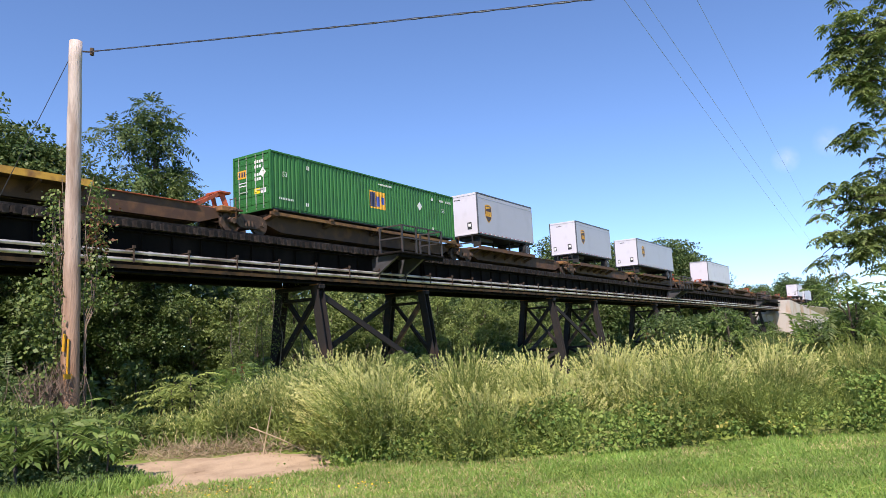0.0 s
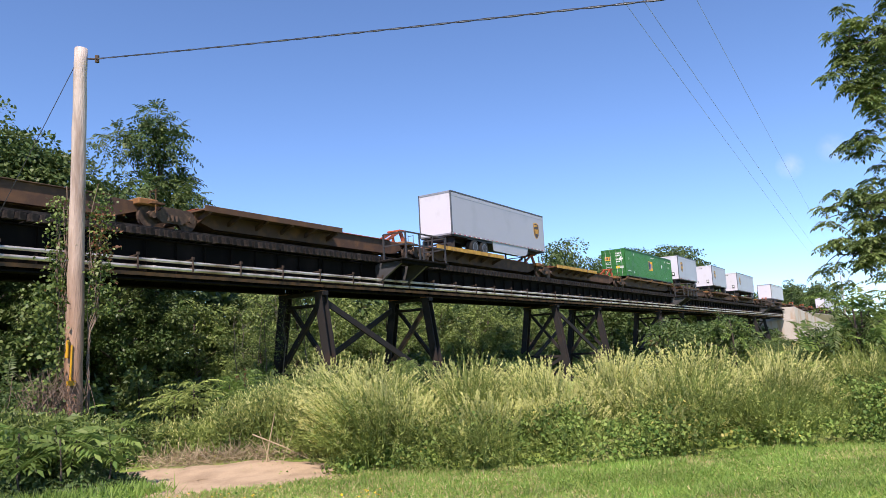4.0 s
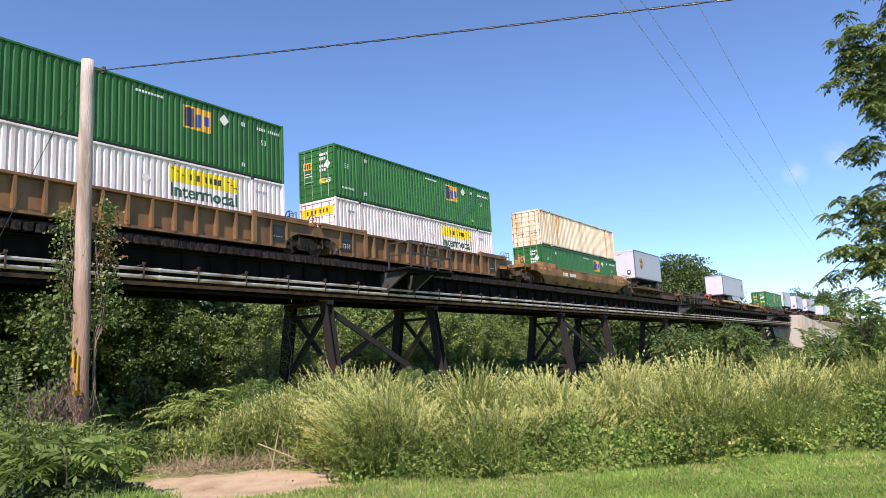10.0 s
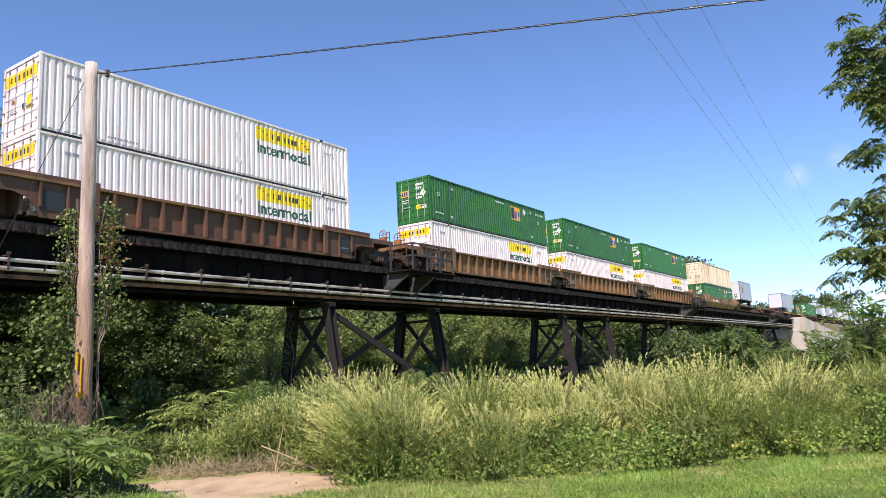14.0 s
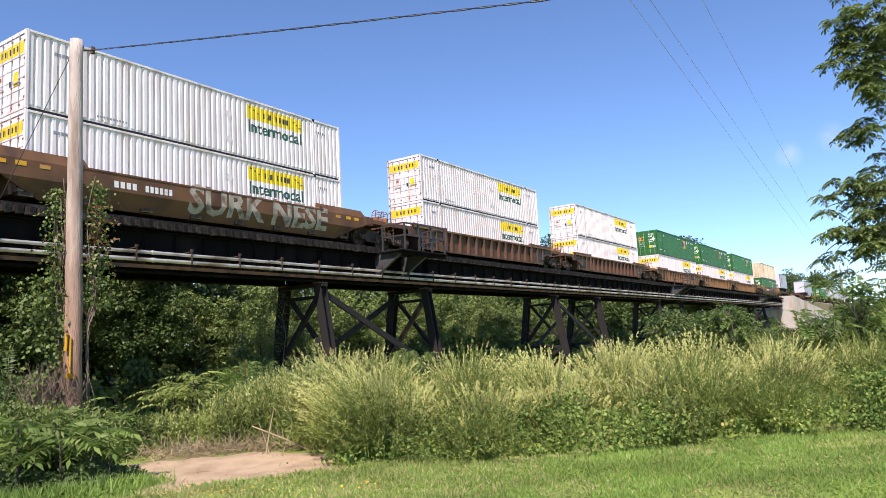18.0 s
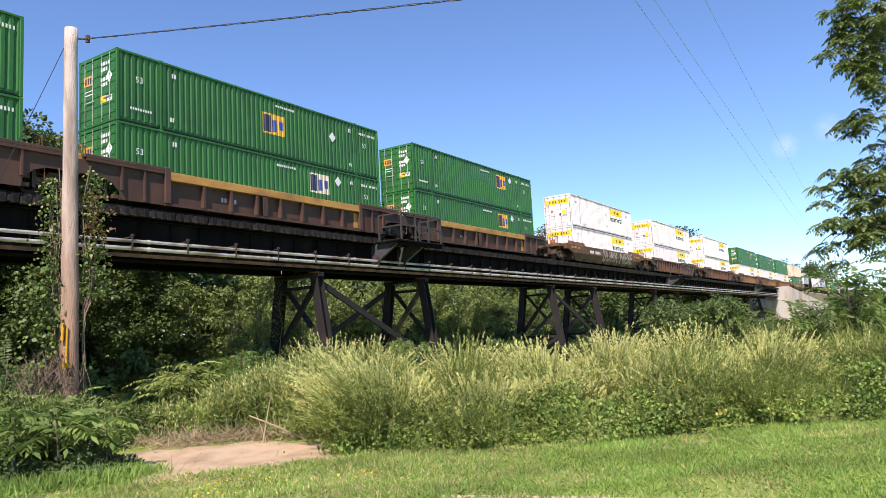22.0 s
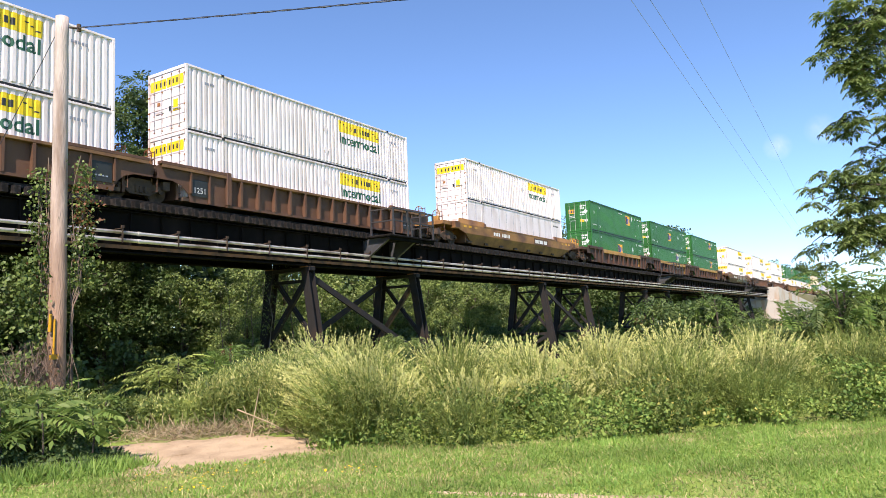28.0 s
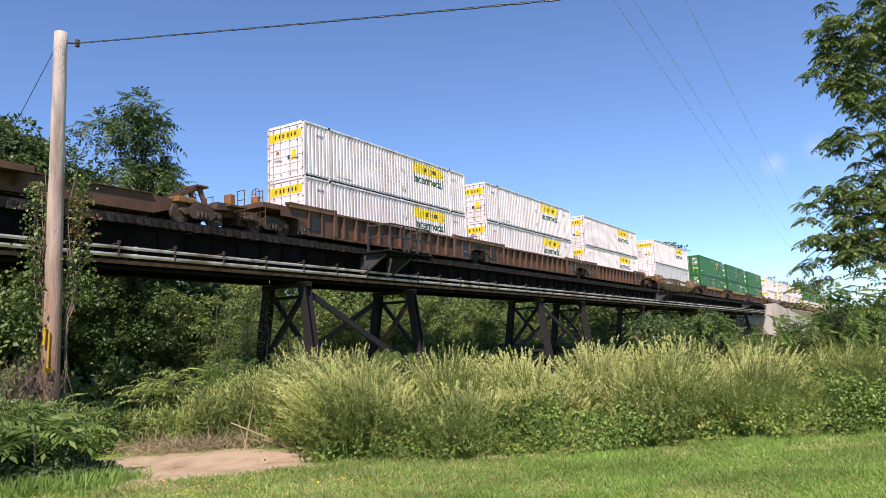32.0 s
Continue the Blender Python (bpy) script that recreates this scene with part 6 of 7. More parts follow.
# ---- plants ----
def crown_mesh(name, seed, H, R, clumps, per, size, slim=1.0, low=0.15, feather=False, mats=("wood", "wood2"), limbs=2, clump=(0.20, 0.40)):
    """A leafy crown of uneven clumps on limbs round the axis; origin at the foot."""
    rng = np.random.default_rng(seed)
    s, w = Soup(), Soup()
    lean = rng.normal(size=2) * 0.03 * H
    axis = lambda u: np.array([lean[0] * u * u, lean[1] * u * u, H * 0.92 * u])
    w.tube([axis(u) for u in np.linspace(-0.02, 1, 9)], np.linspace(0.02 * H + 0.03, 0.02, 9), 7)
    for i in range(clumps):
        u = low + (1 - low) * (i + rng.random()) / clumps
        prof = math.sin(math.pi * min(1, (u - low) / (1 - low) * 0.83 + 0.15)) ** 0.7
        r = R * prof * math.sqrt(rng.uniform(0.12, 1.0)) * slim
        a = rng.uniform(0, 2 * math.pi)
        c = axis(u) + np.array([r * math.cos(a), r * math.sin(a), rng.normal() * 0.04 * H])
        root = axis(max(0.05, u - 0.16))
        mid = (root + c) / 2 + np.array([0, 0, 0.03 * H])
        if i % limbs == 0:
            w.tube([root, mid, c], [0.012 * H * (1.1 - u) + 0.012, 0.02, 0.008], 4)
        cr = R * rng.uniform(*clump)
        n = int(per * rng.uniform(0.7, 1.3))
        d = unit(rng, n, 0.25)
        P = c + d * cr * np.array([1.15, 1.15, 0.72]) * (rng.uniform(0.25, 1.0, n) ** 0.5)[:, None]
        out = d + rng.normal(size=(n, 3)) * 0.5
        out[:, 2] -= 0.35
        if feather:
            k = max(3, n // 9)
            compound(rng, P[:k], out[:k], *(feather if isinstance(feather, tuple) else (4, size * 2.6, size * 1.0, size * 0.42)), s, int(rng.random() < 0.4))
        else:
            s.leaves(P, out, d * 0.8 + unit(rng, n) * 0.55 + np.array([0, 0, 0.55]), size * rng.uniform(0.6, 1.35, n), size * rng.uniform(0.45, 0.85, n), int(rng.random() < 0.4))
    crown = s.data(name)
    for m in mats:
        crown.materials.append(LEAF[m])
    trunk = w.data("trunk")
    trunk.materials.append(M["bark"])
    return crown, trunk


def plant(name, label, category, group, meshes, x, y, z, turn, scale, tall=1.0):
    ob = new(name)
    ob.empty_display_size = 0.2
    ob.matrix_world = Matrix.LocRotScale((x, y, z), Euler((0, 0, turn)), (scale, scale, scale * tall))
    for n, d in zip(("crown", "trunk"), meshes):
        o = new(n, d)
        o.parent = ob
    return tagged(ob, label, category, group)


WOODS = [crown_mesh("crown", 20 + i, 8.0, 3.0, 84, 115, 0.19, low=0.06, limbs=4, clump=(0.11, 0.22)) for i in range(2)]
# crowns whose sunlit look is partly in the paler leaf colour
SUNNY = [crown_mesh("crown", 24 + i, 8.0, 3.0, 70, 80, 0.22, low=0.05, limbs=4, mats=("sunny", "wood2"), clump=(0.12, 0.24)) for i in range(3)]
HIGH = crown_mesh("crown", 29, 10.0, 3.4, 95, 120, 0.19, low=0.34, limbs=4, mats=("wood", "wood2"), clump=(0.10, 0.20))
THIN = [crown_mesh("crown", 30 + i, 8.0, 3.1, 32, 40, 0.52, low=0.03, limbs=6) for i in range(2)]
BIG = [crown_mesh("crown", 40 + i, 16.0, 4.8, 110, 270, 0.25, low=0.22, limbs=3, mats=("wood2", "wood"), clump=(0.17, 0.29)) for i in range(2)]
MID = [crown_mesh("crown", 43 + i, 16.0, 5.2, 74, 110, 0.37, low=0.12, limbs=8, clump=(0.22, 0.36)) for i in range(2)]
FAR = [crown_mesh("crown", 45 + i, 16.0, 4.8, 56, 54, 0.60, low=0.15, limbs=8) for i in range(2)]
AIRY = crown_mesh("crown", 51, 15.0, 2.45, 44, 430, 0.25, low=0.42, feather=True, mats=("wood2", "wood"), clump=(0.22, 0.36))


def woods():
    rng = random.Random(11)
    G = "trees behind the bridge"

    def tree(name, label, meshes, x, y, sc, tall=1.0, group=G):
        plant(name, label, "tree", group, meshes, x, y, float(ground_z(x, y)) - 0.1, rng.uniform(0, 6.3), sc, tall)
    # dense low wood just behind the trestle
    # unseen trees past the left edge of view, added to shade the wood
    for x, y in ((-22, 34), (-16, 38), (-11, 33), (-6, 37), (-3, 32.5), (1, 36), (4.5, 33), (5, 41), (-1, 43), (8, 46)):
        tree("tall_tree", "tall broad green tree behind the bridge", *((WOODS[rng.randrange(2)], x, y, 1.7) if x > -4 and y < 37 else (FAR[rng.randrange(2)], x, y, rng.uniform(0.9, 1.05))))
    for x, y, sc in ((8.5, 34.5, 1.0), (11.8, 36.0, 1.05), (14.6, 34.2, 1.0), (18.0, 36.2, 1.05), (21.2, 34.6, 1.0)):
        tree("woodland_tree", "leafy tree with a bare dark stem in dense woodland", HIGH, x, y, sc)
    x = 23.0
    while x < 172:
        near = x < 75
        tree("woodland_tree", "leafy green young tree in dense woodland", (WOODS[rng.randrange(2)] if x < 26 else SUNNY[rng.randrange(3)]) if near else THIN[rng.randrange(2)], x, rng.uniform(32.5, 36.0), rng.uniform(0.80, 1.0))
        x += (2.7 if near else 3.6) * rng.uniform(0.8, 1.2)
    for y0, step in ((39.5, 4.0), (46.5, 6.5)):
        x = 20.0 if y0 < 45 else 6.0
        while x < 190:
            tree("woodland_tree", "leafy green tree in dense woodland", THIN[rng.randrange(2)], x, y0 + rng.uniform(-2, 2.5), rng.uniform(1.0, 1.2))
            x += step * rng.uniform(0.8, 1.2)
            if y0 > 50 and x > 110:
                break
    # shrubs in the painted sunlit green at the wood's edge, and a closing row farther back
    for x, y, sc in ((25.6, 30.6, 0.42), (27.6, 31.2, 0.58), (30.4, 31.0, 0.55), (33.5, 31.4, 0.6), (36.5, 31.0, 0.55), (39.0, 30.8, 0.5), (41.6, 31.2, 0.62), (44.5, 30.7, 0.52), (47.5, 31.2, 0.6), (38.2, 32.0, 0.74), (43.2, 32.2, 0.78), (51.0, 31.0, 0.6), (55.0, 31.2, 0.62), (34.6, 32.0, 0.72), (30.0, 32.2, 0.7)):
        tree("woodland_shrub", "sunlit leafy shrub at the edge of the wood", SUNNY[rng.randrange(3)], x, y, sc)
    x = 24.0
    while x < 100:
        tree("woodland_tree", "leafy green tree in dense woodland", FAR[rng.randrange(2)], x, 53 + rng.uniform(-2, 2.5), rng.uniform(0.64, 0.74))
        x += 5.0 * rng.uniform(0.8, 1.2)
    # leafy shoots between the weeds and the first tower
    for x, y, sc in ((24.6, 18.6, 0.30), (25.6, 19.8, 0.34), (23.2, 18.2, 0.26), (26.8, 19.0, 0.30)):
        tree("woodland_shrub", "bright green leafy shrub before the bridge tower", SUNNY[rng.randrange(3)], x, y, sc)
    # taller trees that stand above the deck
    for x, y, k, sc in ((15.6, 41.2, 1, 1.02), (19.2, 41.6, 0, 1.06), (21.2, 41.2, 1, 1.06), (23.4, 41.6, 1, 0.93), (25.0, 42.4, 0, 0.86)):
        tree("tall_tree", "tall broad green tree behind the bridge", BIG[k], x, y, sc)
    tree("tall_tree", "airy tall tree with feathery leaves behind the bridge", AIRY, 25.4, 37.8, 1.25)
    for x, y, k, sc in ((81, 37.5, 0, 0.99), (85, 40.0, 1, 0.97), (114, 34.5, 0, 1.10), (119, 33.5, 1, 1.13), (125, 34.0, 0, 1.16), (122, 37, 1, 1.14), (109, 37, 1, 1.07), (130, 36, 1, 1.12), (137, 34, 0, 1.08), (104, 36, 0, 1.03), (91, 38, 1, 0.93), (97, 37, 0, 0.98), (101, 38, 1, 1.03), (13.0, 42.0, 0, 1.05), (12.0, 48.0, 1, 1.1), (116, 37, 1, 1.06)):
        tree("tall_tree", "tall broad green tree behind the bridge", MID[k], x, y, sc)
    for i in range(26):
        x = 185 + i * 9 + rng.uniform(-3, 3)
        tree("far_tree", "distant green tree beside the track", FAR[i % 2], x, 36 + rng.uniform(0, 22), (1.6 + 0.059 * x) / 16 * rng.uniform(0.85, 1.08), group="distant trees")
    for i in range(10):
        tree("far_tree", "distant green tree beside the track", FAR[i % 2], 260 + i * 18 + rng.uniform(-3, 3), 6 + rng.uniform(-8, 4), rng.uniform(0.6, 0.75), group="distant trees")


woods()


def saplings():
    """Slender pale stems that stand in the shaded wood."""
    rng = np.random.default_rng(63)
    meshes = []
    for k in range(3):
        w, s = Soup(), Soup()
        n = 9
        z = np.linspace(0, 6.5, n)
        pts = np.stack([np.cumsum(rng.normal(size=n) * 0.08), np.cumsum(rng.normal(size=n) * 0.08), z], 1)
        w.tube(pts, np.linspace(0.042, 0.014, n), 6)
        for i in range(7):
            u = rng.uniform(0.45, 1.0) * (n - 1)
            p = np.array([np.interp(u, np.arange(n), pts[:, q]) for q in range(3)])
            e = p + np.array([rng.normal() * 0.5, rng.normal() * 0.5, rng.uniform(0.1, 0.6)])
            w.tube([p, (p + e) / 2 + [0, 0, 0.06], e], [0.016, 0.011, 0.006], 4)
            m = 46
            s.leaves(e + rng.normal(size=(m, 3)) * 0.28, unit(rng, m, -0.3), unit(rng, m, 0.8), rng.uniform(0.08, 0.16, m), rng.uniform(0.05, 0.09, m))
        crown, trunk = s.data("crown"), w.data("trunk")
        crown.materials.append(LEAF["wood2"])
        trunk.materials.append(M["grey_bark"])
        meshes.append((crown, trunk))
    r = random.Random(64)
    for i in range(9):
        a, d = radians(44.5 + 6.5 * (i + r.random()) / 9), r.uniform(37, 41)
        x, y = d * math.cos(a), d * math.sin(a)
        plant("sapling", "slender grey-stemmed sapling at the edge of the shaded wood", "tree", "saplings in the wood", meshes[i % 3], x, y, float(ground_z(x, y)) - 0.05, r.uniform(0, 6.3), r.uniform(0.8, 1.05))


M["grey_bark"] = mat("pale_grey_bark", (0.13, 0.115, 0.095), 0.9, col2=(0.08, 0.07, 0.055), amount=0.5, scale=5, fine=30, bump=0.4)
saplings()

BUSH = [crown_mesh("foliage", 70 + i, 2.6, 1.7, 26, 160, 0.10, low=0.02, mats=("wood2", "wood"), limbs=3) for i in range(3)]
FAR_BUSH = [crown_mesh("foliage", 75 + i, 2.6, 1.7, 20, 70, 0.24, low=0.02, mats=("wood2", "wood"), limbs=5) for i in range(2)]
SUMAC = [crown_mesh("foliage", 80 + i, 2.8, 1.6, 22, 62, 0.11, low=0.16, feather=(11, 0.92, 0.21, 0.062), mats=("sumac", "wood2")) for i in range(2)]
RUSTY = [crown_mesh("foliage", 86 + i, 2.8, 1.6, 26, 120, 0.17, low=0.08, mats=m, limbs=4) for i, m in enumerate((("wood", "wood2"), ("wood2", "redleaf")))]
FAR_SUMAC = crown_mesh("foliage", 84, 2.8, 1.6, 24, 70, 0.19, low=0.08, feather=True, mats=("sumac", "wood2"), limbs=4)


def thickets():
    rng = random.Random(21)
    G = "bushes round the bridge"
    spots = []
    # under and before the bridge, in the gully
    for i in range(30):
        x = 12 + i * 3.4 + rng.uniform(-1, 1)
        spots.append((x, rng.uniform(28.8, 31.0), rng.uniform(0.8, 1.2), "b"))
    for i in range(26):
        x = 17 + i * 3.0 + rng.uniform(-1, 1)
        spots.append((x, rng.uniform(16.5, 21.5), rng.uniform(0.5, 0.75), "b"))
    # sumac clumps on the way to the far abutment
    for i in range(11):
        a, r = radians(12.4 + i * 0.46), rng.uniform(36, 46)
        spots.append((r * math.cos(a), r * math.sin(a), rng.uniform(0.8, 0.98), ("s", "r", "b")[i % 3]))
    # the darker rust-tinged bushes before the far bents
    for i in range(9):
        a, r = radians(13.0 + i * 0.50), rng.uniform(46, 56)
        spots.append((r * math.cos(a), r * math.sin(a), rng.uniform(0.74, 0.94), "q" if i in (4, 6, 8) else "r"))
    # the thicket on the near side of the track, rising towards the near tree
    for i in range(46):
        a = rng.uniform(-4.5, 9.3)
        r = rng.uniform(16.5, 26) if i % 2 else rng.uniform(26, 60)
        top = np.interp(a, [-4, 2, 3, 5.5, 6.4, 7.6, 9.3], [3.5, 3.1, 2.9, 2.35, 1.85, 1.4, 1.0]) + (0.02 * (r - 22) if a < 6 else 0)
        spots.append((r * math.cos(radians(a)), r * math.sin(radians(a)), top / 2.95 * rng.uniform(0.85, 1.05) * (0.80 if a > 4.8 else 0.95), "s" if rng.random() < (0.8 if r < 27 and -1 < a < 7 else 0.5) else "b"))
    for i in range(22):
        spots.append((184 + i * 4 + rng.uniform(-1, 1), rng.uniform(14.5, 21), rng.uniform(0.7, 1.1), "b"))
    for i in range(14):
        a, r = rng.uniform(5.5, 10.5), rng.uniform(60, 150)
        spots.append((r * math.cos(radians(a)), r * math.sin(radians(a)), rng.uniform(0.3, 0.5), "b"))
    # behind and beside the pole
    for x, y, s in ((6.2, 15.8, 0.85), (8.0, 16.8, 0.7), (9.8, 15.6, 0.35), (11.5, 17.5, 0.34), (5.0, 13.6, 0.6), (13.0, 14.5, 0.55), (14.5, 17.0, 0.7), (10.8, 12.6, 0.42), (12.2, 12.0, 0.45), (7.0, 18.5, 1.1), (9.0, 20.5, 1.0), (12.0, 21.0, 0.5)):
        spots.append((x, y, s, "s" if rng.random() < 0.4 else "b"))
    # tall scrub under the far end of the bridge
    for x, y, s in ((150.5, 27.2, 1.75), (153.5, 28.4, 1.8), (148.0, 29.0, 1.8), (157.0, 27.6, 1.7)):
        spots.append((x, y, s, "b"))
    for x, y, s, k in spots:
        d = RUSTY[k == "q"] if k in "qr" else (SUMAC[rng.randrange(2)] if math.hypot(x, y) < 27 else FAR_SUMAC) if k == "s" else BUSH[rng.randrange(3)] if math.hypot(x, y) < 27 else FAR_BUSH[rng.randrange(2)]
        plant("sumac_bush" if k == "s" else "bush", "green sumac bush with feathery leaves" if k == "s" else "dense green bush with rust-brown leaf clumps" if k == "q" else "dense leafy green bush", "bush", G, d, x, y, float(ground_z(x, y)) - 0.05, rng.uniform(0, 6.3), s)


thickets()


def weeds():
    """The band of tall weeds with pale plumes along the lawn's edge, growing in leaning clumps."""
    rng = np.random.default_rng(31)
    cx, cy, spread, lean_x, lean_y, ht, pale_p = [], [], [], [], [], [], []
    tries = 0
    while len(cx) < 90 and tries < 20000:
        tries += 1
        x, y = rng.uniform(6.5, 21), rng.uniform(-4, 13)
        d = float(edge_distance(x, y))
        az = math.degrees(math.atan2(y, x))
        if not 0.45 < d < 4.4 or az > 56 or (x < 8.9 and y > 7.6 and x + y < 17.2):
            continue
        if any((x - a) ** 2 + (y - b) ** 2 < 0.62 for a, b in zip(cx, cy)):
            continue
        cx.append(x), cy.append(y)
        spread.append(rng.uniform(0.40, 0.64))
        front = 1.0 if d < 1.3 else 0.3
        lean_x.append(-0.10 * front + rng.normal() * 0.06)
        lean_y.append(-0.04 * front + rng.normal() * 0.06)
        ht.append(np.interp(d, [0.4, 1.2, 2.4, 4.4], [0.82, 1.08, 1.35, 1.39]) * rng.uniform(0.80, 1.10) * np.interp(az, [0, 8, 20, 36, 43, 47, 53], [0.9, 0.88, 0.92, 1.0, 1.0, 0.84, 0.72] if d > 2 else [0.9, 0.88, 0.92, 1.0, 1.0, 0.66, 0.50]))
        pale_p.append(np.interp(az, [0, 6, 10, 15, 44.5, 47, 54], [0.05, 0.2, 0.65, 0.9, 0.92, 0.2, 0.1]) * (1.0 if rng.random() < 0.84 else 0.25) * (0.04 if d < 0.75 else 0.35 if d < 1.3 else 1.0))
    # the arching clump at the corner by the sand
    for x, y in ((8.35, 7.35), (8.55, 7.75), (8.75, 7.0), (8.2, 7.0)):
        cx.append(x), cy.append(y), spread.append(0.40), lean_x.append(-0.30), lean_y.append(0.14), ht.append(1.27), pale_p.append(0.9)
    caz = np.degrees(np.arctan2(cy, cx))
    mound = np.max([np.exp(-((caz - m) / w) ** 2) for m, w in ((43.6, 1.6), (39.8, 2.0), (33.0, 2.0), (27.2, 2.1), (21.0, 1.9), (15.8, 1.8), (10.2, 2.2), (3.5, 2.6))], axis=0)
    ht = np.array(ht) * (0.52 + 0.55 * mound) * rng.uniform(0.90, 1.10, len(cx))
    weight = 0.10 + mound
    k = rng.choice(len(cx), 6600, p=weight / weight.sum())
    n = len(k)
    C = np.stack([cx, cy], 1)[k]
    sp, H = np.array(spread)[k], np.array(ht)[k]
    off = rng.normal(size=(n, 2)) * 0.55
    xy = C + off * sp[:, None]
    h = H * rng.uniform(0.80, 1.08, n) * (1.06 - 0.26 * np.hypot(off[:, 0], off[:, 1]) ** 1.5)
    base = np.stack([xy[:, 0], xy[:, 1], ground_z(xy[:, 0], xy[:, 1])], 1)
    tilt = off * 0.40 + np.stack([lean_x, lean_y], 1)[k] + rng.normal(size=(n, 2)) * 0.07
    pale = rng.random(n) < np.array(pale_p)[k]
    tip = np.degrees(np.arctan2(xy[:, 1] + tilt[:, 1] * h, xy[:, 0] + tilt[:, 0] * h))
    pale &= tip < 46.0
    h = np.where((tip > 46.0) & (edge_distance(xy[:, 0], xy[:, 1]) < 2.2), h * 0.62, h)
    s = Soup()

    def at(u):
        u = np.broadcast_to(u, (n,))
        return base + np.stack([tilt[:, 0] * h * u * u, tilt[:, 1] * h * u * u, h * u * (1 - 0.18 * u * np.hypot(tilt[:, 0], tilt[:, 1]))], 1)
    up = np.tile([0, 0, 1.0], (n, 1))
    for i in range(3):
        a, b = at(i / 3), at((i + 1) / 3)
        s.leaves(a, b - a, rng.normal(size=(n, 3)), np.linalg.norm(b - a, axis=1) * 1.05, 0.013, 0, droop=0)
    for i in range(17):
        u = rng.uniform(0.26, 0.80, n)
        way = unit(rng, n, 0.55)
        s.leaves(at(u), way, up + np.array([-0.2, -0.1, 0]) + rng.normal(size=(n, 3)) * 0.7, rng.uniform(0.055, 0.115, n) * (1.25 - 0.6 * u), rng.uniform(0.013, 0.030, n), 0, droop=0.25)
    # the plumes: slender feathery spires of small upright flakes that narrow towards the tip
    for i in range(36):
        u = 1.06 - 0.42 * rng.uniform(0, 1, n) ** 1.15
        axis = at(np.minimum(u + 0.05, 1.05)) - at(u - 0.02)
        axis /= np.linalg.norm(axis, axis=1, keepdims=True)
        out = unit(rng, n)
        q = at(u) + out * (rng.uniform(0.15, 1.0, n) * (0.006 + 0.155 * (1.06 - u)))[:, None]
        way = axis + out * 0.38 + unit(rng, n) * 0.22
        L = rng.uniform(0.030, 0.058, n)
        low = rng.random(n) < np.clip((0.86 - u) * 3.0, 0, 0.75)
        k = pale & ~low
        s.leaves(q[k], way[k], (out * 0.7 + np.array([-0.6, -0.3, 0.5]))[k], L[k], 0.0135, 1, droop=0.12)
        k = (pale & low) | ~pale
        if i < 24:
            s.leaves(q[k], way[k], unit(rng, n, 0.4)[k], L[k] * 1.25, 0.016, 0, droop=0.15)
    tagged(finish("tall_weeds", s.data("tall_weeds"), [LEAF["weed"], LEAF["plume"]]), "tall green weeds with pale yellow-green plumes", "weeds", kind="stuff")


def brambles():
    """Broad leaves creeping up the front of the weeds."""
    rng = np.random.default_rng(37)
    k = 60000
    x, y = rng.uniform(4.5, 24, k), rng.uniform(-6, 14, k)
    d = edge_distance(x, y)
    lump = np.clip(0.5 + 0.5 * np.sin(x * 2.1 + y * 1.3 + 1.5 * np.sin(y * 1.7)) * np.cos(y * 2.3 - x * 0.8), 0, 1)
    az = np.degrees(np.arctan2(y, x))
    keep = (d > 0.02) & (d < 1.6) & ~((x < 8.5) & (y > 7.3) & (x + y < 17.0)) & (rng.random(k) < (0.06 + 0.94 * lump ** 1.4) * np.interp(d, [0, 0.6, 1.6], [1, 1, 0.5]) * 0.24)
    x, y, d, lump, az = x[keep], y[keep], d[keep], lump[keep], az[keep]
    top = np.interp(d, [0.0, 0.25, 0.8, 1.7], [0.12, 0.40, 0.66, 0.78]) * (0.30 + 0.9 * lump) * np.interp(az, [0, 5, 11, 22, 40], [1.8, 1.6, 1.05, 0.85, 0.75])
    C = np.stack([x, y, ground_z(x, y) + top * rng.uniform(0.25, 1.0, len(x))], 1)
    # each sprig is a small dome of leaves that face outwards
    per = 80
    rad = rng.uniform(0.12, 0.28, len(x))
    dirs = unit(rng, len(x) * per, 0.25)
    P = np.repeat(C, per, 0) + dirs * np.repeat(rad, per)[:, None] * rng.uniform(0.55, 1.05, len(dirs))[:, None] * np.array([1.15, 1.15, 0.8])
    n = len(P)
    low = ground_z(P[:, 0], P[:, 1]) + 0.01
    P[:, 2] = np.maximum(P[:, 2], low)
    face = dirs + rng.normal(size=(n, 3)) * 0.45 + np.array([0, 0, 0.35])
    way = unit(rng, n, -0.4)
    spot = np.hypot(P[:, 0] - 11.6, P[:, 1] - 3.0) < 1.2
    kind = (rng.random(n) < np.where(spot, 0.12, 0.012)).astype(int)
    s = Soup()
    size = rng.uniform(0.030, 0.074, n)
    for k, mi in ((0, 0), (1, 1)):
        q = kind == k
        s.leaves(P[q], way[q], face[q], size[q], size[q] * 0.8, mi, fold=0.15, droop=0.2)
    tagged(finish("brambles", s.data("brambles"), [LEAF["bramble"], LEAF["yellowing"]]), "broad green bramble leaves along the weeds' foot", "brambles", kind="stuff")


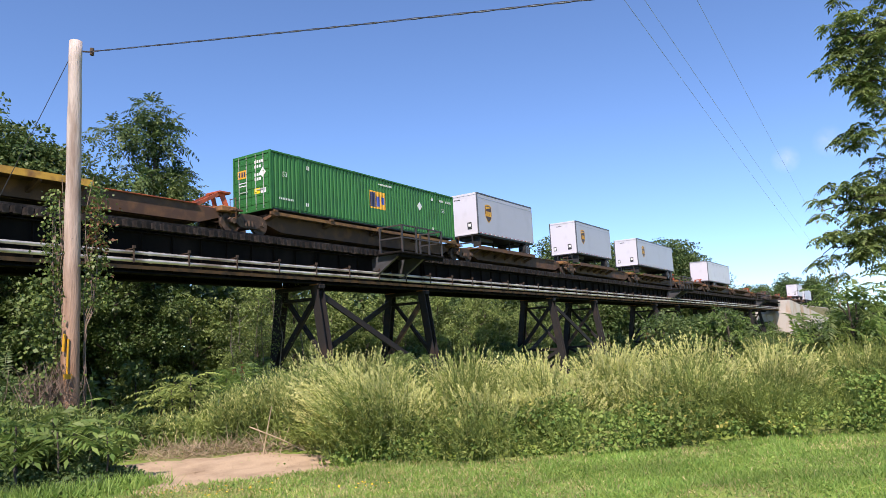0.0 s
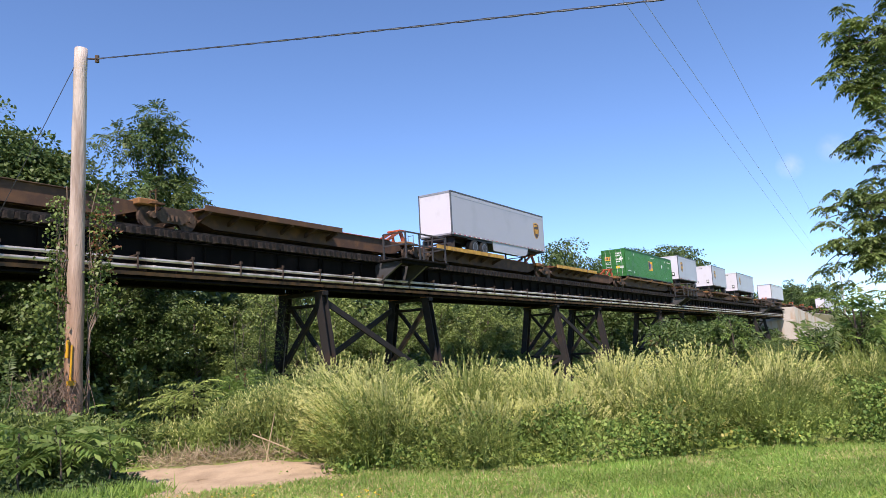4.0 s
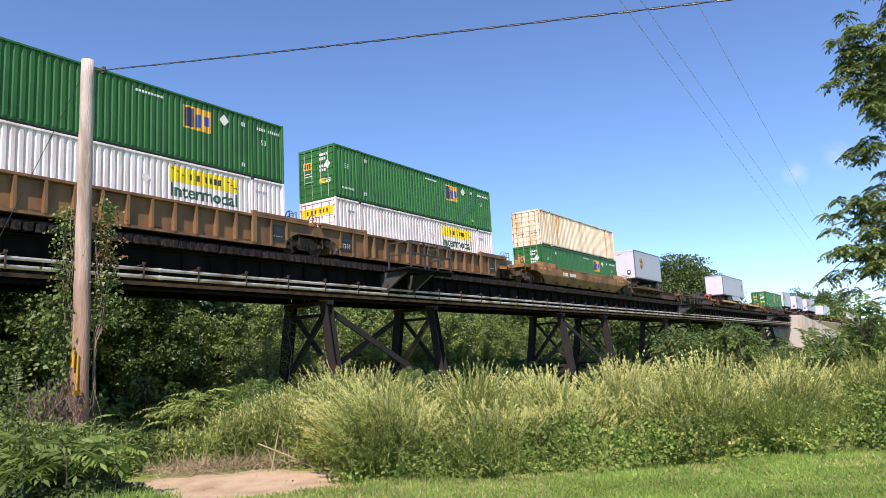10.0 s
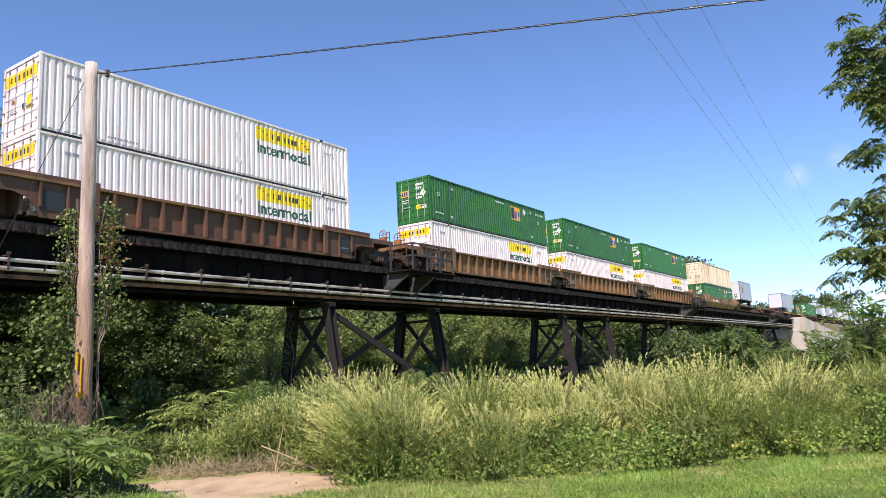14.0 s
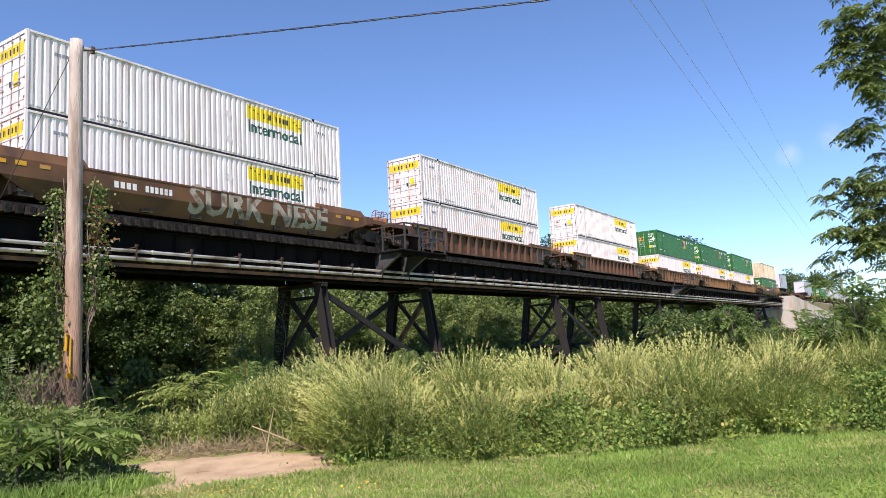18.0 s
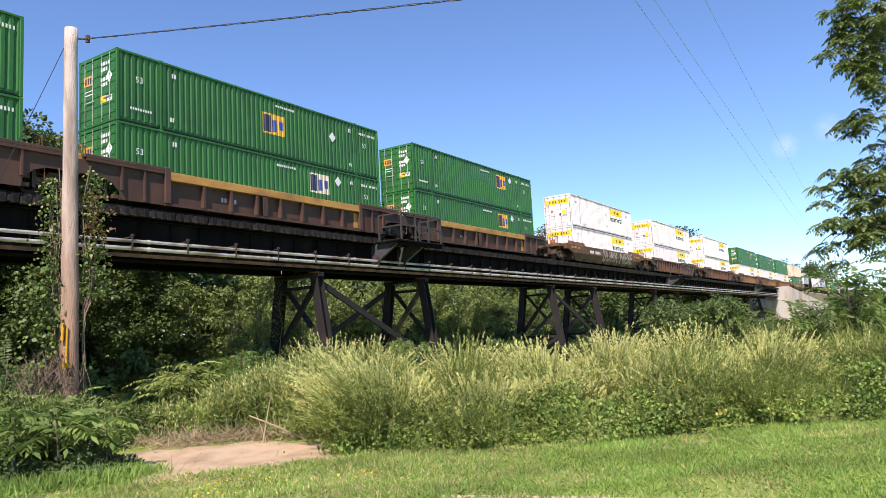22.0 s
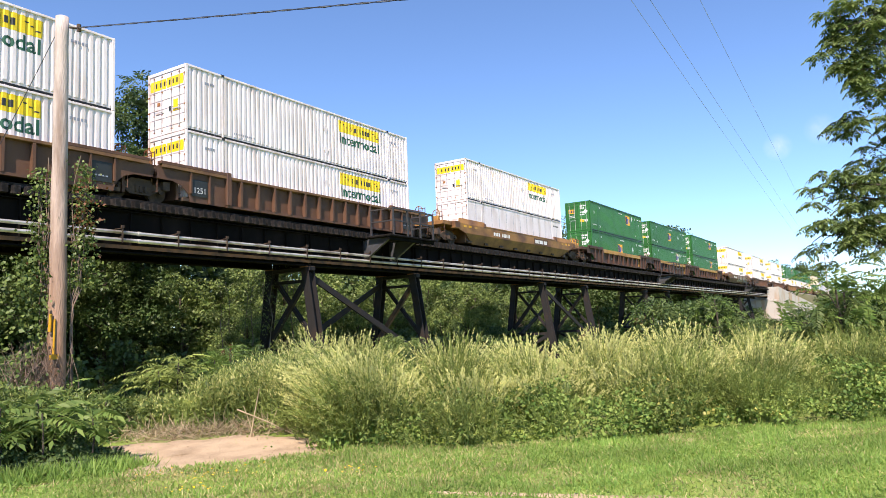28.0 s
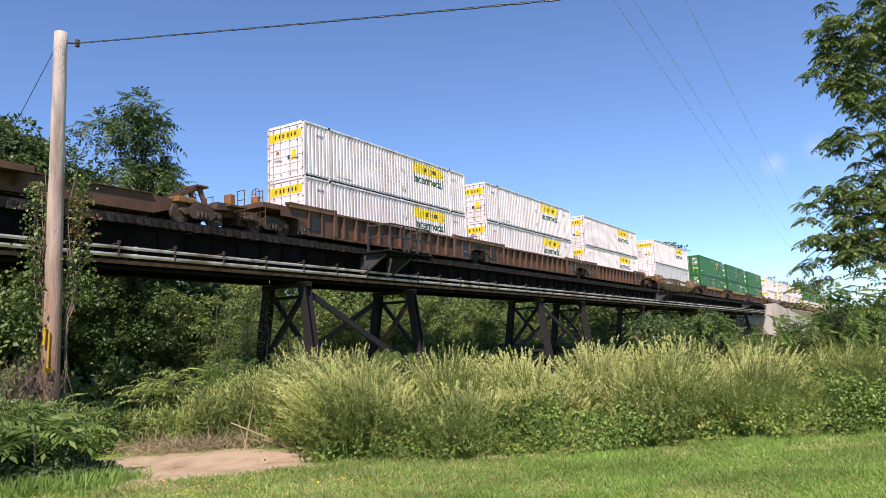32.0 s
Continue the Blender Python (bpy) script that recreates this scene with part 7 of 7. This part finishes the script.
def lawn():
    rng = np.random.default_rng(41)
    n = 380000
    x, y = rng.uniform(3.0, 16.5, n), rng.uniform(-3.2, 11.0, n)
    d = edge_distance(x, y)
    az = np.degrees(np.arctan2(y, x))
    r = np.hypot(x, y)
    bare = ((x - 6.55) * 0.62 - (y - 8.75) * 0.78) ** 2 / 2.0 ** 2 + ((x - 6.55) * 0.78 + (y - 8.75) * 0.62) ** 2 / 1.08 ** 2 < 1
    patch = np.sin(x * 1.7 + 2 * np.sin(y * 1.1)) * np.cos(y * 1.9 + x * 0.4)
    strip = (np.abs((x - 6.42) * 0.92 + (y - 2.65) * 0.40) < 0.17) & (y > 1.3) & (y < 4.0)
    keep = (d < 0.35) & ~(strip & (rng.random(n) < 0.35)) & ~((x + y > 15.9) & (y > 7.9)) & (az > -3) & (az < 68) & (r > 4.6) & ~bare & (rng.random(n) < np.where(patch > 0.75, 0.35, 1.0))
    x, y, patch = x[keep], y[keep], patch[keep]
    n = len(x)
    P = np.stack([x, y, ground_z(x, y)], 1)
    way = unit(rng, n, 1.1)
    way[:, 2] = np.abs(way[:, 2])
    s = Soup()
    L = rng.uniform(0.03, 0.085, n) * (1 + 0.35 * np.sin(x * 3.1 + 2 * np.sin(y * 2.3)) * np.cos(y * 3.7 + x))
    dry = rng.random(n) < np.where(patch > 0.6, 0.35, 0.06) + 0.25 * (np.hypot(x - 7.0, y - 6.5) < 2.6)
    for q, mi in ((~dry, 0), (dry, 1)):
        s.leaves(P[q], way[q], rng.normal(size=(q.sum(), 3)), L[q], 0.011, mi, droop=0.15)
    # clover and broad weeds in the turf
    k = 9000
    a, b = rng.uniform(3.5, 15, k), rng.uniform(-2, 10, k)
    ok = (edge_distance(a, b) < 0.1) & (np.sin(a * 2.2) * np.cos(b * 1.8 + a) > 0.1)
    Q = np.stack([a, b, ground_z(a, b) + 0.025], 1)[ok]
    s.leaves(Q, np.concatenate([rng.normal(size=(len(Q), 2)), np.full((len(Q), 1), 0.2)], 1), np.tile([0, 0, 1.0], (len(Q), 1)) + rng.normal(size=(len(Q), 3)) * 0.2, 0.05, 0.035, 0)
    tagged(finish("lawn_grass", s.data("lawn_grass"), [LEAF["grass"], LEAF["straw"]]), "short mown green lawn grass with drier patches", "grass", kind="stuff")
    f = Soup()
    for cx, cy in ((5.6, 7.0), (5.9, 6.7), (5.3, 7.5), (6.4, 5.4), (5.0, 6.4)):
        k = 14
        P = np.stack([cx + rng.normal(size=k) * 0.16, cy + rng.normal(size=k) * 0.16, np.zeros(k)], 1)
        P[:, 2] = ground_z(P[:, 0], P[:, 1]) + rng.uniform(0.06, 0.1, k)
        f.leaves(P, np.concatenate([rng.normal(size=(k, 2)), np.full((k, 1), 0.3)], 1), np.tile([0, 0, 1.0], (k, 1)), 0.035, 0.03, 0)
    tagged(finish("yellow_flowers", f.data("yellow_flowers"), LEAF["yellowflower"]), "small yellow flowers scattered in the lawn", "flowers", kind="stuff")


def bank_weeds():
    """Shorter yellow-green grassy weeds on the bank behind the sandy patch, sinking towards the pole."""
    rng = np.random.default_rng(33)
    n = 7400
    az = radians(1) * rng.uniform(43.5, 66.5, n)
    r = rng.uniform(11.6, 15.2, n)
    x, y = r * np.cos(az), r * np.sin(az)
    keep = (edge_distance(x, y) > 0.25) & (rng.random(n) < 0.35 + 0.65 * (np.sin(x * 2.6 + 1.3 * np.sin(y * 1.9)) > -0.3))
    x, y, az, r = x[keep], y[keep], np.degrees(az[keep]), r[keep]
    n = len(x)
    h = np.interp(az, [43, 45.5, 50, 54, 57.5, 60, 67], [1.40, 1.22, 0.92, 0.62, 0.50, 0.75, 1.0]) * rng.uniform(0.62, 1.08, n) * np.interp(r, [11.6, 13], [0.75, 1.0])
    P = np.stack([x, y, ground_z(x, y)], 1)
    lean = np.stack([rng.normal(size=n) * 0.18 - 0.08, rng.normal(size=n) * 0.18, np.ones(n)], 1) * h[:, None]
    s = Soup()
    s.leaves(P, lean, rng.normal(size=(n, 3)), h, 0.012, 0, droop=0.05)
    # broader, darker leaves round the foot of the pole
    dark = rng.random(n) < np.interp(az, [53, 57.5], [0.1, 0.85])
    for i in range(15):
        u = rng.uniform(0.2, 1.0, n)[:, None]
        way, face, long, wide = unit(rng, n, 0.6), rng.normal(size=(n, 3)) + np.array([-0.4, -0.3, 0.6]), rng.uniform(0.06, 0.15, n), rng.uniform(0.010, 0.026, n)
        for mi, k in ((0, ~dark), (2, dark)):
            s.leaves((P + lean * u)[k], way[k], face[k], long[k], wide[k] * (1 + mi * 0.5), mi, droop=0.3)
    for i in range(9):
        u = rng.uniform(0.75, 1.04, n)[:, None]
        k = rng.random(n) < np.interp(az, [44, 47, 54, 57], [0.6, 0.38, 0.22, 0.02])
        s.leaves((P + lean * u + rng.normal(size=(n, 3)) * 0.02)[k], (unit(rng, n) * 0.4 + lean)[k], unit(rng, n, 0.5)[k], rng.uniform(0.04, 0.08, n)[k], 0.015, 1)
    tagged(finish("bank_weeds", s.data("bank_weeds"), [LEAF["weed"], LEAF["plume"], LEAF["vine"]]), "yellow-green grassy weeds on the bank behind the sand", "weeds", kind="stuff")


weeds()
bank_weeds()
brambles()
lawn()


def sumac_shoots(seed, label, spots, rachis, fronds=8, leaf="sumac", fruit=0.0, broad=1.0):
    """A clump of sumac shoots: thin stems, each with a rosette of long feathery fronds; some with a red fruit cone."""
    rng = np.random.default_rng(seed)
    ob = empty("sumac_bush", label, "bush", "sumac clumps")
    s, w, f = Soup(), Soup(), Soup()
    for x, y, h in spots:
        z = float(ground_z(x, y))
        top = np.array([x + rng.normal() * 0.08, y + rng.normal() * 0.08, z + h])
        w.tube([(x, y, z - 0.05), ((x + top[0]) / 2 + rng.normal() * 0.03, (y + top[1]) / 2, z + h * 0.5), top], [0.016, 0.013, 0.009], 5)
        a = rng.uniform(0, 6.3) + np.arange(fronds) * 2.4
        P = np.tile(top, (fronds, 1)) - np.stack([np.zeros(fronds), np.zeros(fronds), np.arange(fronds) / fronds * min(0.35, h * 0.4)], 1)
        way = np.stack([np.cos(a) - 0.15, np.sin(a) - 0.1, rng.uniform(0.25, 0.8, fronds)], 1)
        compound(rng, P, way, 9, rachis, rachis * 0.25 * broad, rachis * 0.078 * broad, s, 0, droop=0.42)
        if rng.random() < fruit:
            n = 26
            f.leaves(top + unit(rng, n, 0.8) * np.array([0.035, 0.035, 0.09]), unit(rng, n, 1.0), unit(rng, n), 0.05, 0.035)
    tagged(finish("frond", s.data("frond"), LEAF[leaf], ob, "long feathery sumac fronds"), kind="stuff")
    tagged(finish("stem", w.data("stem"), M["bark"], ob), kind="stuff")
    if f.v:
        tagged(finish("fruit_cone", f.data("fruit_cone"), LEAF["redleaf"], ob, "dark red fruit cones"), kind="stuff")
    return ob


def sumac_bank():
    """Sumac along the bank between the pole and the tall weeds."""
    rng = random.Random(71)

    def row(n, a0, a1, r0, r1, h0, h1):
        out = []
        for i in range(n):
            a, r = radians(a0 + (a1 - a0) * (i + rng.random()) / n), rng.uniform(r0, r1)
            out.append((r * math.cos(a), r * math.sin(a), rng.uniform(h0, h1)))
        return out
    # paler weed leaf here puts the sunlight on these shoots into their colour
    sumac_shoots(72, "bright green sumac shoots on the weedy bank", row(8, 52.2, 55.8, 14.2, 15.2, 0.9, 1.25), 0.60, leaf="weed")
    sumac_shoots(74, "green sumac with dark red fruit cones on the bank", row(5, 49.2, 51.6, 17.6, 18.8, 1.0, 1.5), 0.60, fruit=0.4)
    sumac_shoots(76, "green sumac shoots at the foot of the pole", row(3, 57.3, 59.0, 13.6, 14.2, 0.5, 0.75), 0.5)


sumac_bank()


def near_bush():
    """The sumac shoots and low leaves at the foot of the lawn's corner."""
    rng = np.random.default_rng(47)
    c = np.array([5.35, 10.35])
    spots = []
    for i in range(13):
        a, r = i * 2.4, math.sqrt((i + 0.5) / 13)
        spots.append((c[0] + math.cos(a) * r * 0.75, c[1] + math.sin(a) * r * 1.15, rng.uniform(0.62, 1.08) * (1 - 0.35 * r)))
    ob = sumac_shoots(48, "low green sumac shoots with long feathery leaves over leafy weeds", spots, 0.62, fronds=6, leaf="sumac", broad=1.3)
    s = Soup()
    k = 6500
    a, r = rng.uniform(0, 2 * np.pi, k), np.sqrt(rng.uniform(0, 1, k))
    P = np.stack([c[0] + np.cos(a) * r * 1.0, c[1] + np.sin(a) * r * 1.7, np.zeros(k)], 1)
    lump = 0.55 + 0.45 * np.sin(P[:, 0] * 6.5 + 2 * np.sin(P[:, 1] * 3.1)) * np.cos(P[:, 1] * 5.3)
    P[:, 2] = ground_z(P[:, 0], P[:, 1]) + (0.05 + 0.46 * (1 - r ** 2) * lump) * rng.uniform(0.1, 1, k) ** 0.5
    s.leaves(P, unit(rng, k, -0.1), unit(rng, k, 1.0) + np.array([-0.4, -0.4, 0]), rng.uniform(0.04, 0.1, k), rng.uniform(0.03, 0.06, k), 0)
    tagged(finish("undergrowth", s.data("undergrowth"), LEAF["wood"], ob, "broad-leaved undergrowth"), kind="stuff")


near_bush()


def rank_grass():
    """Long bright grass blades at the foot of the sumac, grey dead grass beside it, and thin turf by a bare strip."""
    rng = np.random.default_rng(49)
    s = Soup()
    n = 3200
    u = rng.uniform(0, 1, n)
    P = np.stack([4.05 + 1.75 * u + rng.normal(size=n) * 0.14, 9.35 - 0.75 * u + rng.normal(size=n) * 0.20, np.zeros(n)], 1)
    P[:, 2] = ground_z(P[:, 0], P[:, 1])
    s.leaves(P, unit(rng, n, 1.3), rng.normal(size=(n, 3)), rng.uniform(0.10, 0.26, n), 0.016, 0, droop=0.25)
    n = 1500
    P = np.stack([3.6 + rng.normal(size=n) * 0.45, 11.6 + rng.normal(size=n) * 0.5, np.zeros(n)], 1)
    P[:, 2] = ground_z(P[:, 0], P[:, 1])
    s.leaves(P, unit(rng, n, 1.6), rng.normal(size=(n, 3)), rng.uniform(0.4, 1.0, n), 0.012, 1, droop=0.2)
    tagged(finish("rank_grass", s.data("rank_grass"), [LEAF["grass"], LEAF["dry"]]), "long bright green and dead grey grass round the sumac", "grass", kind="stuff")


rank_grass()


def pole_vine():
    """Vines that climb the pole and hang from it, with dry stems below."""
    rng = np.random.default_rng(53)
    ob = empty("climbing_vine", "tangled green vine with dry stems climbing the pole", "vine")
    s, w = Soup(), Soup()
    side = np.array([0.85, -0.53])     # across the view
    for k in range(16):
        sg = -1 if k % 3 else 1
        n = 14
        z = np.linspace(0, rng.uniform(3.8, 5.5), n)
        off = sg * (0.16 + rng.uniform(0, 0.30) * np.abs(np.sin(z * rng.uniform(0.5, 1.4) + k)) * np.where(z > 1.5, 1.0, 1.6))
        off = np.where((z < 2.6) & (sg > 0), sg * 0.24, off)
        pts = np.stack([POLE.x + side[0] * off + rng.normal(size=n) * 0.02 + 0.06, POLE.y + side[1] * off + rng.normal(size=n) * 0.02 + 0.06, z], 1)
        w.tube(pts, np.full(n, 0.011), 4)
        m = 16
        i = rng.uniform(0.25, 1, m) * (n - 1)
        P = np.stack([np.interp(i, np.arange(n), pts[:, q]) for q in range(3)], 1) + rng.normal(size=(m, 3)) * 0.10
        keep = (P[:, 2] > 3.1) if sg > 0 else (P[:, 2] > 0.8)
        s.leaves(P[keep], unit(rng, m, -0.5)[keep] + np.array([-0.2, -0.2, 0]), (unit(rng, m, 0.6) + np.array([-0.6, -0.5, 0]))[keep], rng.uniform(0.06, 0.11, m)[keep], rng.uniform(0.05, 0.09, m)[keep], int(rng.random() < 0.06))
    # the leafy mass beside the pole
    m = 240
    u = rng.uniform(0, 1, m)
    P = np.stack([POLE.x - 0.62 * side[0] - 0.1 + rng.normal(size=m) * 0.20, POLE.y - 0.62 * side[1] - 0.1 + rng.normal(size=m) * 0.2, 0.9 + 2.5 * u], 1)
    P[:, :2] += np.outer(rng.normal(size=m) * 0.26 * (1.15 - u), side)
    s.leaves(P, unit(rng, m, -0.6), unit(rng, m, 0.5) + np.array([-0.6, -0.5, 0]), rng.uniform(0.06, 0.13, m), rng.uniform(0.06, 0.10, m), 0)
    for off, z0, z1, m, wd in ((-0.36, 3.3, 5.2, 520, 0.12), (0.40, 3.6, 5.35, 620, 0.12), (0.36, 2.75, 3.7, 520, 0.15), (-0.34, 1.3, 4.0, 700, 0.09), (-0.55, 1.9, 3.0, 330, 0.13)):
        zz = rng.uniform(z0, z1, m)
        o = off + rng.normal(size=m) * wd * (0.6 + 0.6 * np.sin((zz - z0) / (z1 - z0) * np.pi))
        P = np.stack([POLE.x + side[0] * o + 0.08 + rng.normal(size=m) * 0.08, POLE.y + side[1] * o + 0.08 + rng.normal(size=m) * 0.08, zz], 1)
        for mi, q in ((0, rng.random(m) < 0.8), (1, rng.random(m) < np.where((off > 0) & (zz > 3.9) & (zz < 4.9), 0.6, 0.03))):
            s.leaves(P[q], (unit(rng, m, -0.6))[q], (unit(rng, m, 0.5) + np.array([-0.5, -0.4, 0]))[q], rng.uniform(0.05, 0.105, m)[q], rng.uniform(0.045, 0.085, m)[q], mi)
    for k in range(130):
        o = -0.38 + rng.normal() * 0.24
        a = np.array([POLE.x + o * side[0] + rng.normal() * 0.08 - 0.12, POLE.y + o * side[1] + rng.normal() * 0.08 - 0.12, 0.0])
        q = [a] + [a + np.array([*(rng.normal(size=2) * 0.16), z * rng.uniform(0.8, 1.2)]) for z in (0.35, 0.75, 1.1, 1.4)]
        w.tube(q, [0.009, 0.008, 0.007, 0.006, 0.004], 4)
    finish("foliage", s.data("foliage"), [LEAF["vine"], LEAF["redleaf"]], ob, "green vine leaves")
    tagged(finish("stem", w.data("stem"), M["vine_stem"], ob, "dry brown vine stems"), kind="stuff")


pole_vine()


def near_tree():
    """The tree whose boughs reach into view over the thicket: long feathery leaves in rosettes at the twig ends."""
    rng = np.random.default_rng(59)
    ob = empty("near_tree", "tree with drooping feathery boughs beside the lawn", "tree")
    w, s = Soup(), Soup()
    base = np.array([23.4, -2.2, -0.1])
    axis = lambda u: base + np.array([0.5 * u * u - 0.4 * u, 0.8 * u * u, 12.5 * u])
    w.tube([axis(u) for u in np.linspace(0, 1, 12)], np.linspace(0.28, 0.05, 12), 10)
    # boughs: tip, spread of the foliage along and across the bough, and number of rosettes
    boughs = [((22.3, 0.15, 10.9), 0.7, 0.45, 18), ((22.0, 1.10, 9.25), 0.75, 0.55, 34), ((21.9, 1.30, 8.75), 0.6, 0.38, 22), ((22.6, 0.1, 9.7), 0.6, 0.6, 24),
              ((21.9, 1.28, 8.05), 0.6, 0.22, 18), ((21.9, 0.75, 7.45), 0.5, 0.12, 8), ((21.9, 1.2, 6.55), 0.55, 0.18, 14), ((22.6, 0.2, 7.0), 0.5, 0.35, 14),
              ((22.5, 0.5, 5.75), 0.6, 0.50, 24), ((22.4, 0.3, 5.0), 0.6, 0.55, 24), ((21.4, 2.05, 4.60), 0.75, 0.30, 32), ((21.5, 1.35, 4.85), 0.6, 0.32, 20),
              ((21.4, 1.95, 3.6), 0.35, 0.32, 18), ((21.3, 1.35, 3.8), 0.5, 0.45, 22), ((21.6, 0.8, 3.2), 0.7, 0.55, 24), ((22.4, 0.0, 4.2), 0.7, 0.65, 24),
              ((23.0, -0.7, 8.2), 0.8, 0.9, 20), ((22.8, -0.7, 6.2), 0.8, 0.9, 20), ((22.6, -0.8, 3.2), 0.8, 0.9, 18), ((23.4, -1.2, 11.4), 0.8, 0.8, 16), ((24.8, -2.8, 9.0), 0.9, 0.9, 14), ((24.8, -3.2, 6.5), 0.9, 0.9, 14)]
    for tip, along, across, n in boughs:
        tip = np.array(tip)
        a = axis(np.clip((tip[2] - 0.9) / 12.5, 0.12, 0.92))
        t = np.linspace(0, 1, 10)
        pts = a + (tip - a) * t[:, None] + np.stack([0 * t, 0 * t, 0.40 * np.sin(t * np.pi)], 1)
        pts[1:-1] += rng.normal(size=(8, 3)) * 0.05
        w.tube(pts, np.linspace(0.06, 0.010, 10), 6)
        for j in range(n):
            q = 1.0 - along * rng.random() ** 1.2 if j > 2 else 1.0 - 0.06 * j
            p = np.array([np.interp(q, t, pts[:, k]) for k in range(3)])
            e = p + np.array([rng.normal() * 0.35, rng.normal() * across * 0.8, rng.normal() * across])
            if j > 2:
                w.tube([p, (p + e) / 2 + [0, 0, 0.05], e], [0.014, 0.010, 0.006], 4)
            k = 9
            ang = rng.uniform(0, 2 * np.pi) + np.arange(k) * 2 * np.pi / k + rng.normal(size=k) * 0.25
            way = np.stack([np.cos(ang), np.sin(ang) + 0.15, rng.uniform(-0.25, 0.45, k)], 1)
            compound(rng, np.tile(e, (k, 1)) + rng.normal(size=(k, 3)) * 0.03, way, 5, 0.34, 0.15, 0.072, s, int(rng.random() < 0.25), droop=0.50)
    finish("crown", s.data("crown"), [LEAF["near_tree"], LEAF["wood2"]], ob, "drooping feathery green leaves")
    finish("trunk", w.data("trunk"), M["bark"], ob, "dark bark trunk and boughs")


near_tree()


def dead_stalks():
    s = Soup()
    for a, b, r in (((7.72, 8.66, 0.0), (7.80, 8.52, 0.80), 0.014), ((7.60, 8.80, 0.50), (8.10, 8.02, 0.06), 0.012), ((7.78, 8.60, 0.0), (7.66, 8.72, 0.55), 0.009), ((7.9, 8.5, 0.0), (8.05, 8.38, 0.5), 0.008)):
        s.tube([a, ((a[0] + b[0]) / 2, (a[1] + b[1]) / 2, (a[2] + b[2]) / 2 + 0.02), b], [r, r * 0.85, r * 0.5], 5)
    rng = np.random.default_rng(61)
    n = 2300
    u = rng.uniform(0, 1, n)
    P = np.stack([8.75 - 1.6 * u + rng.normal(size=n) * 0.27, 8.3 + 2.5 * u + rng.normal(size=n) * 0.28, np.zeros(n)], 1)
    P[:, 2] = ground_z(P[:, 0], P[:, 1]) + rng.uniform(0, 0.22, n) ** 1.3
    s.leaves(P, unit(rng, n, 0.15), unit(rng, n, 0.5), rng.uniform(0.1, 0.4, n), 0.012)
    tagged(finish("dry_stalks", s.data("dry_stalks"), LEAF["dry"]), "dry straw-coloured stalks lying before the weeds", "stalks", kind="stuff")


dead_stalks()


# ---- what moves ----
def motions():
    for ob, x, y, z in MOVERS:
        walk(ob, [(t, LINE @ pose(x + run(t), y, z)) for t in STEPS])
    # the wheels roll; the keys are shared by all wheelsets of the same place in a truck
    first = {}
    for ob, k in WHEELS:
        if k not in first:
            first[k] = ob
            x = ob.matrix_basis.translation.x
            rows, n = [], int(32 * FPS)
            for i in range(n + 1):
                t = i / FPS
                rows.append((t, pose(x, 0, 0.457) @ Matrix.Rotation((run(t) - run(0)) / 0.457 % (2 * math.pi), 4, "Y")))
            walk(ob, rows)
        else:
            src = first[k].animation_data
            ob.rotation_mode = "QUATERNION"
            keys = ob.animation_data_create()
            keys.action = src.action
            keys.action_slot = src.action_slot


motions()
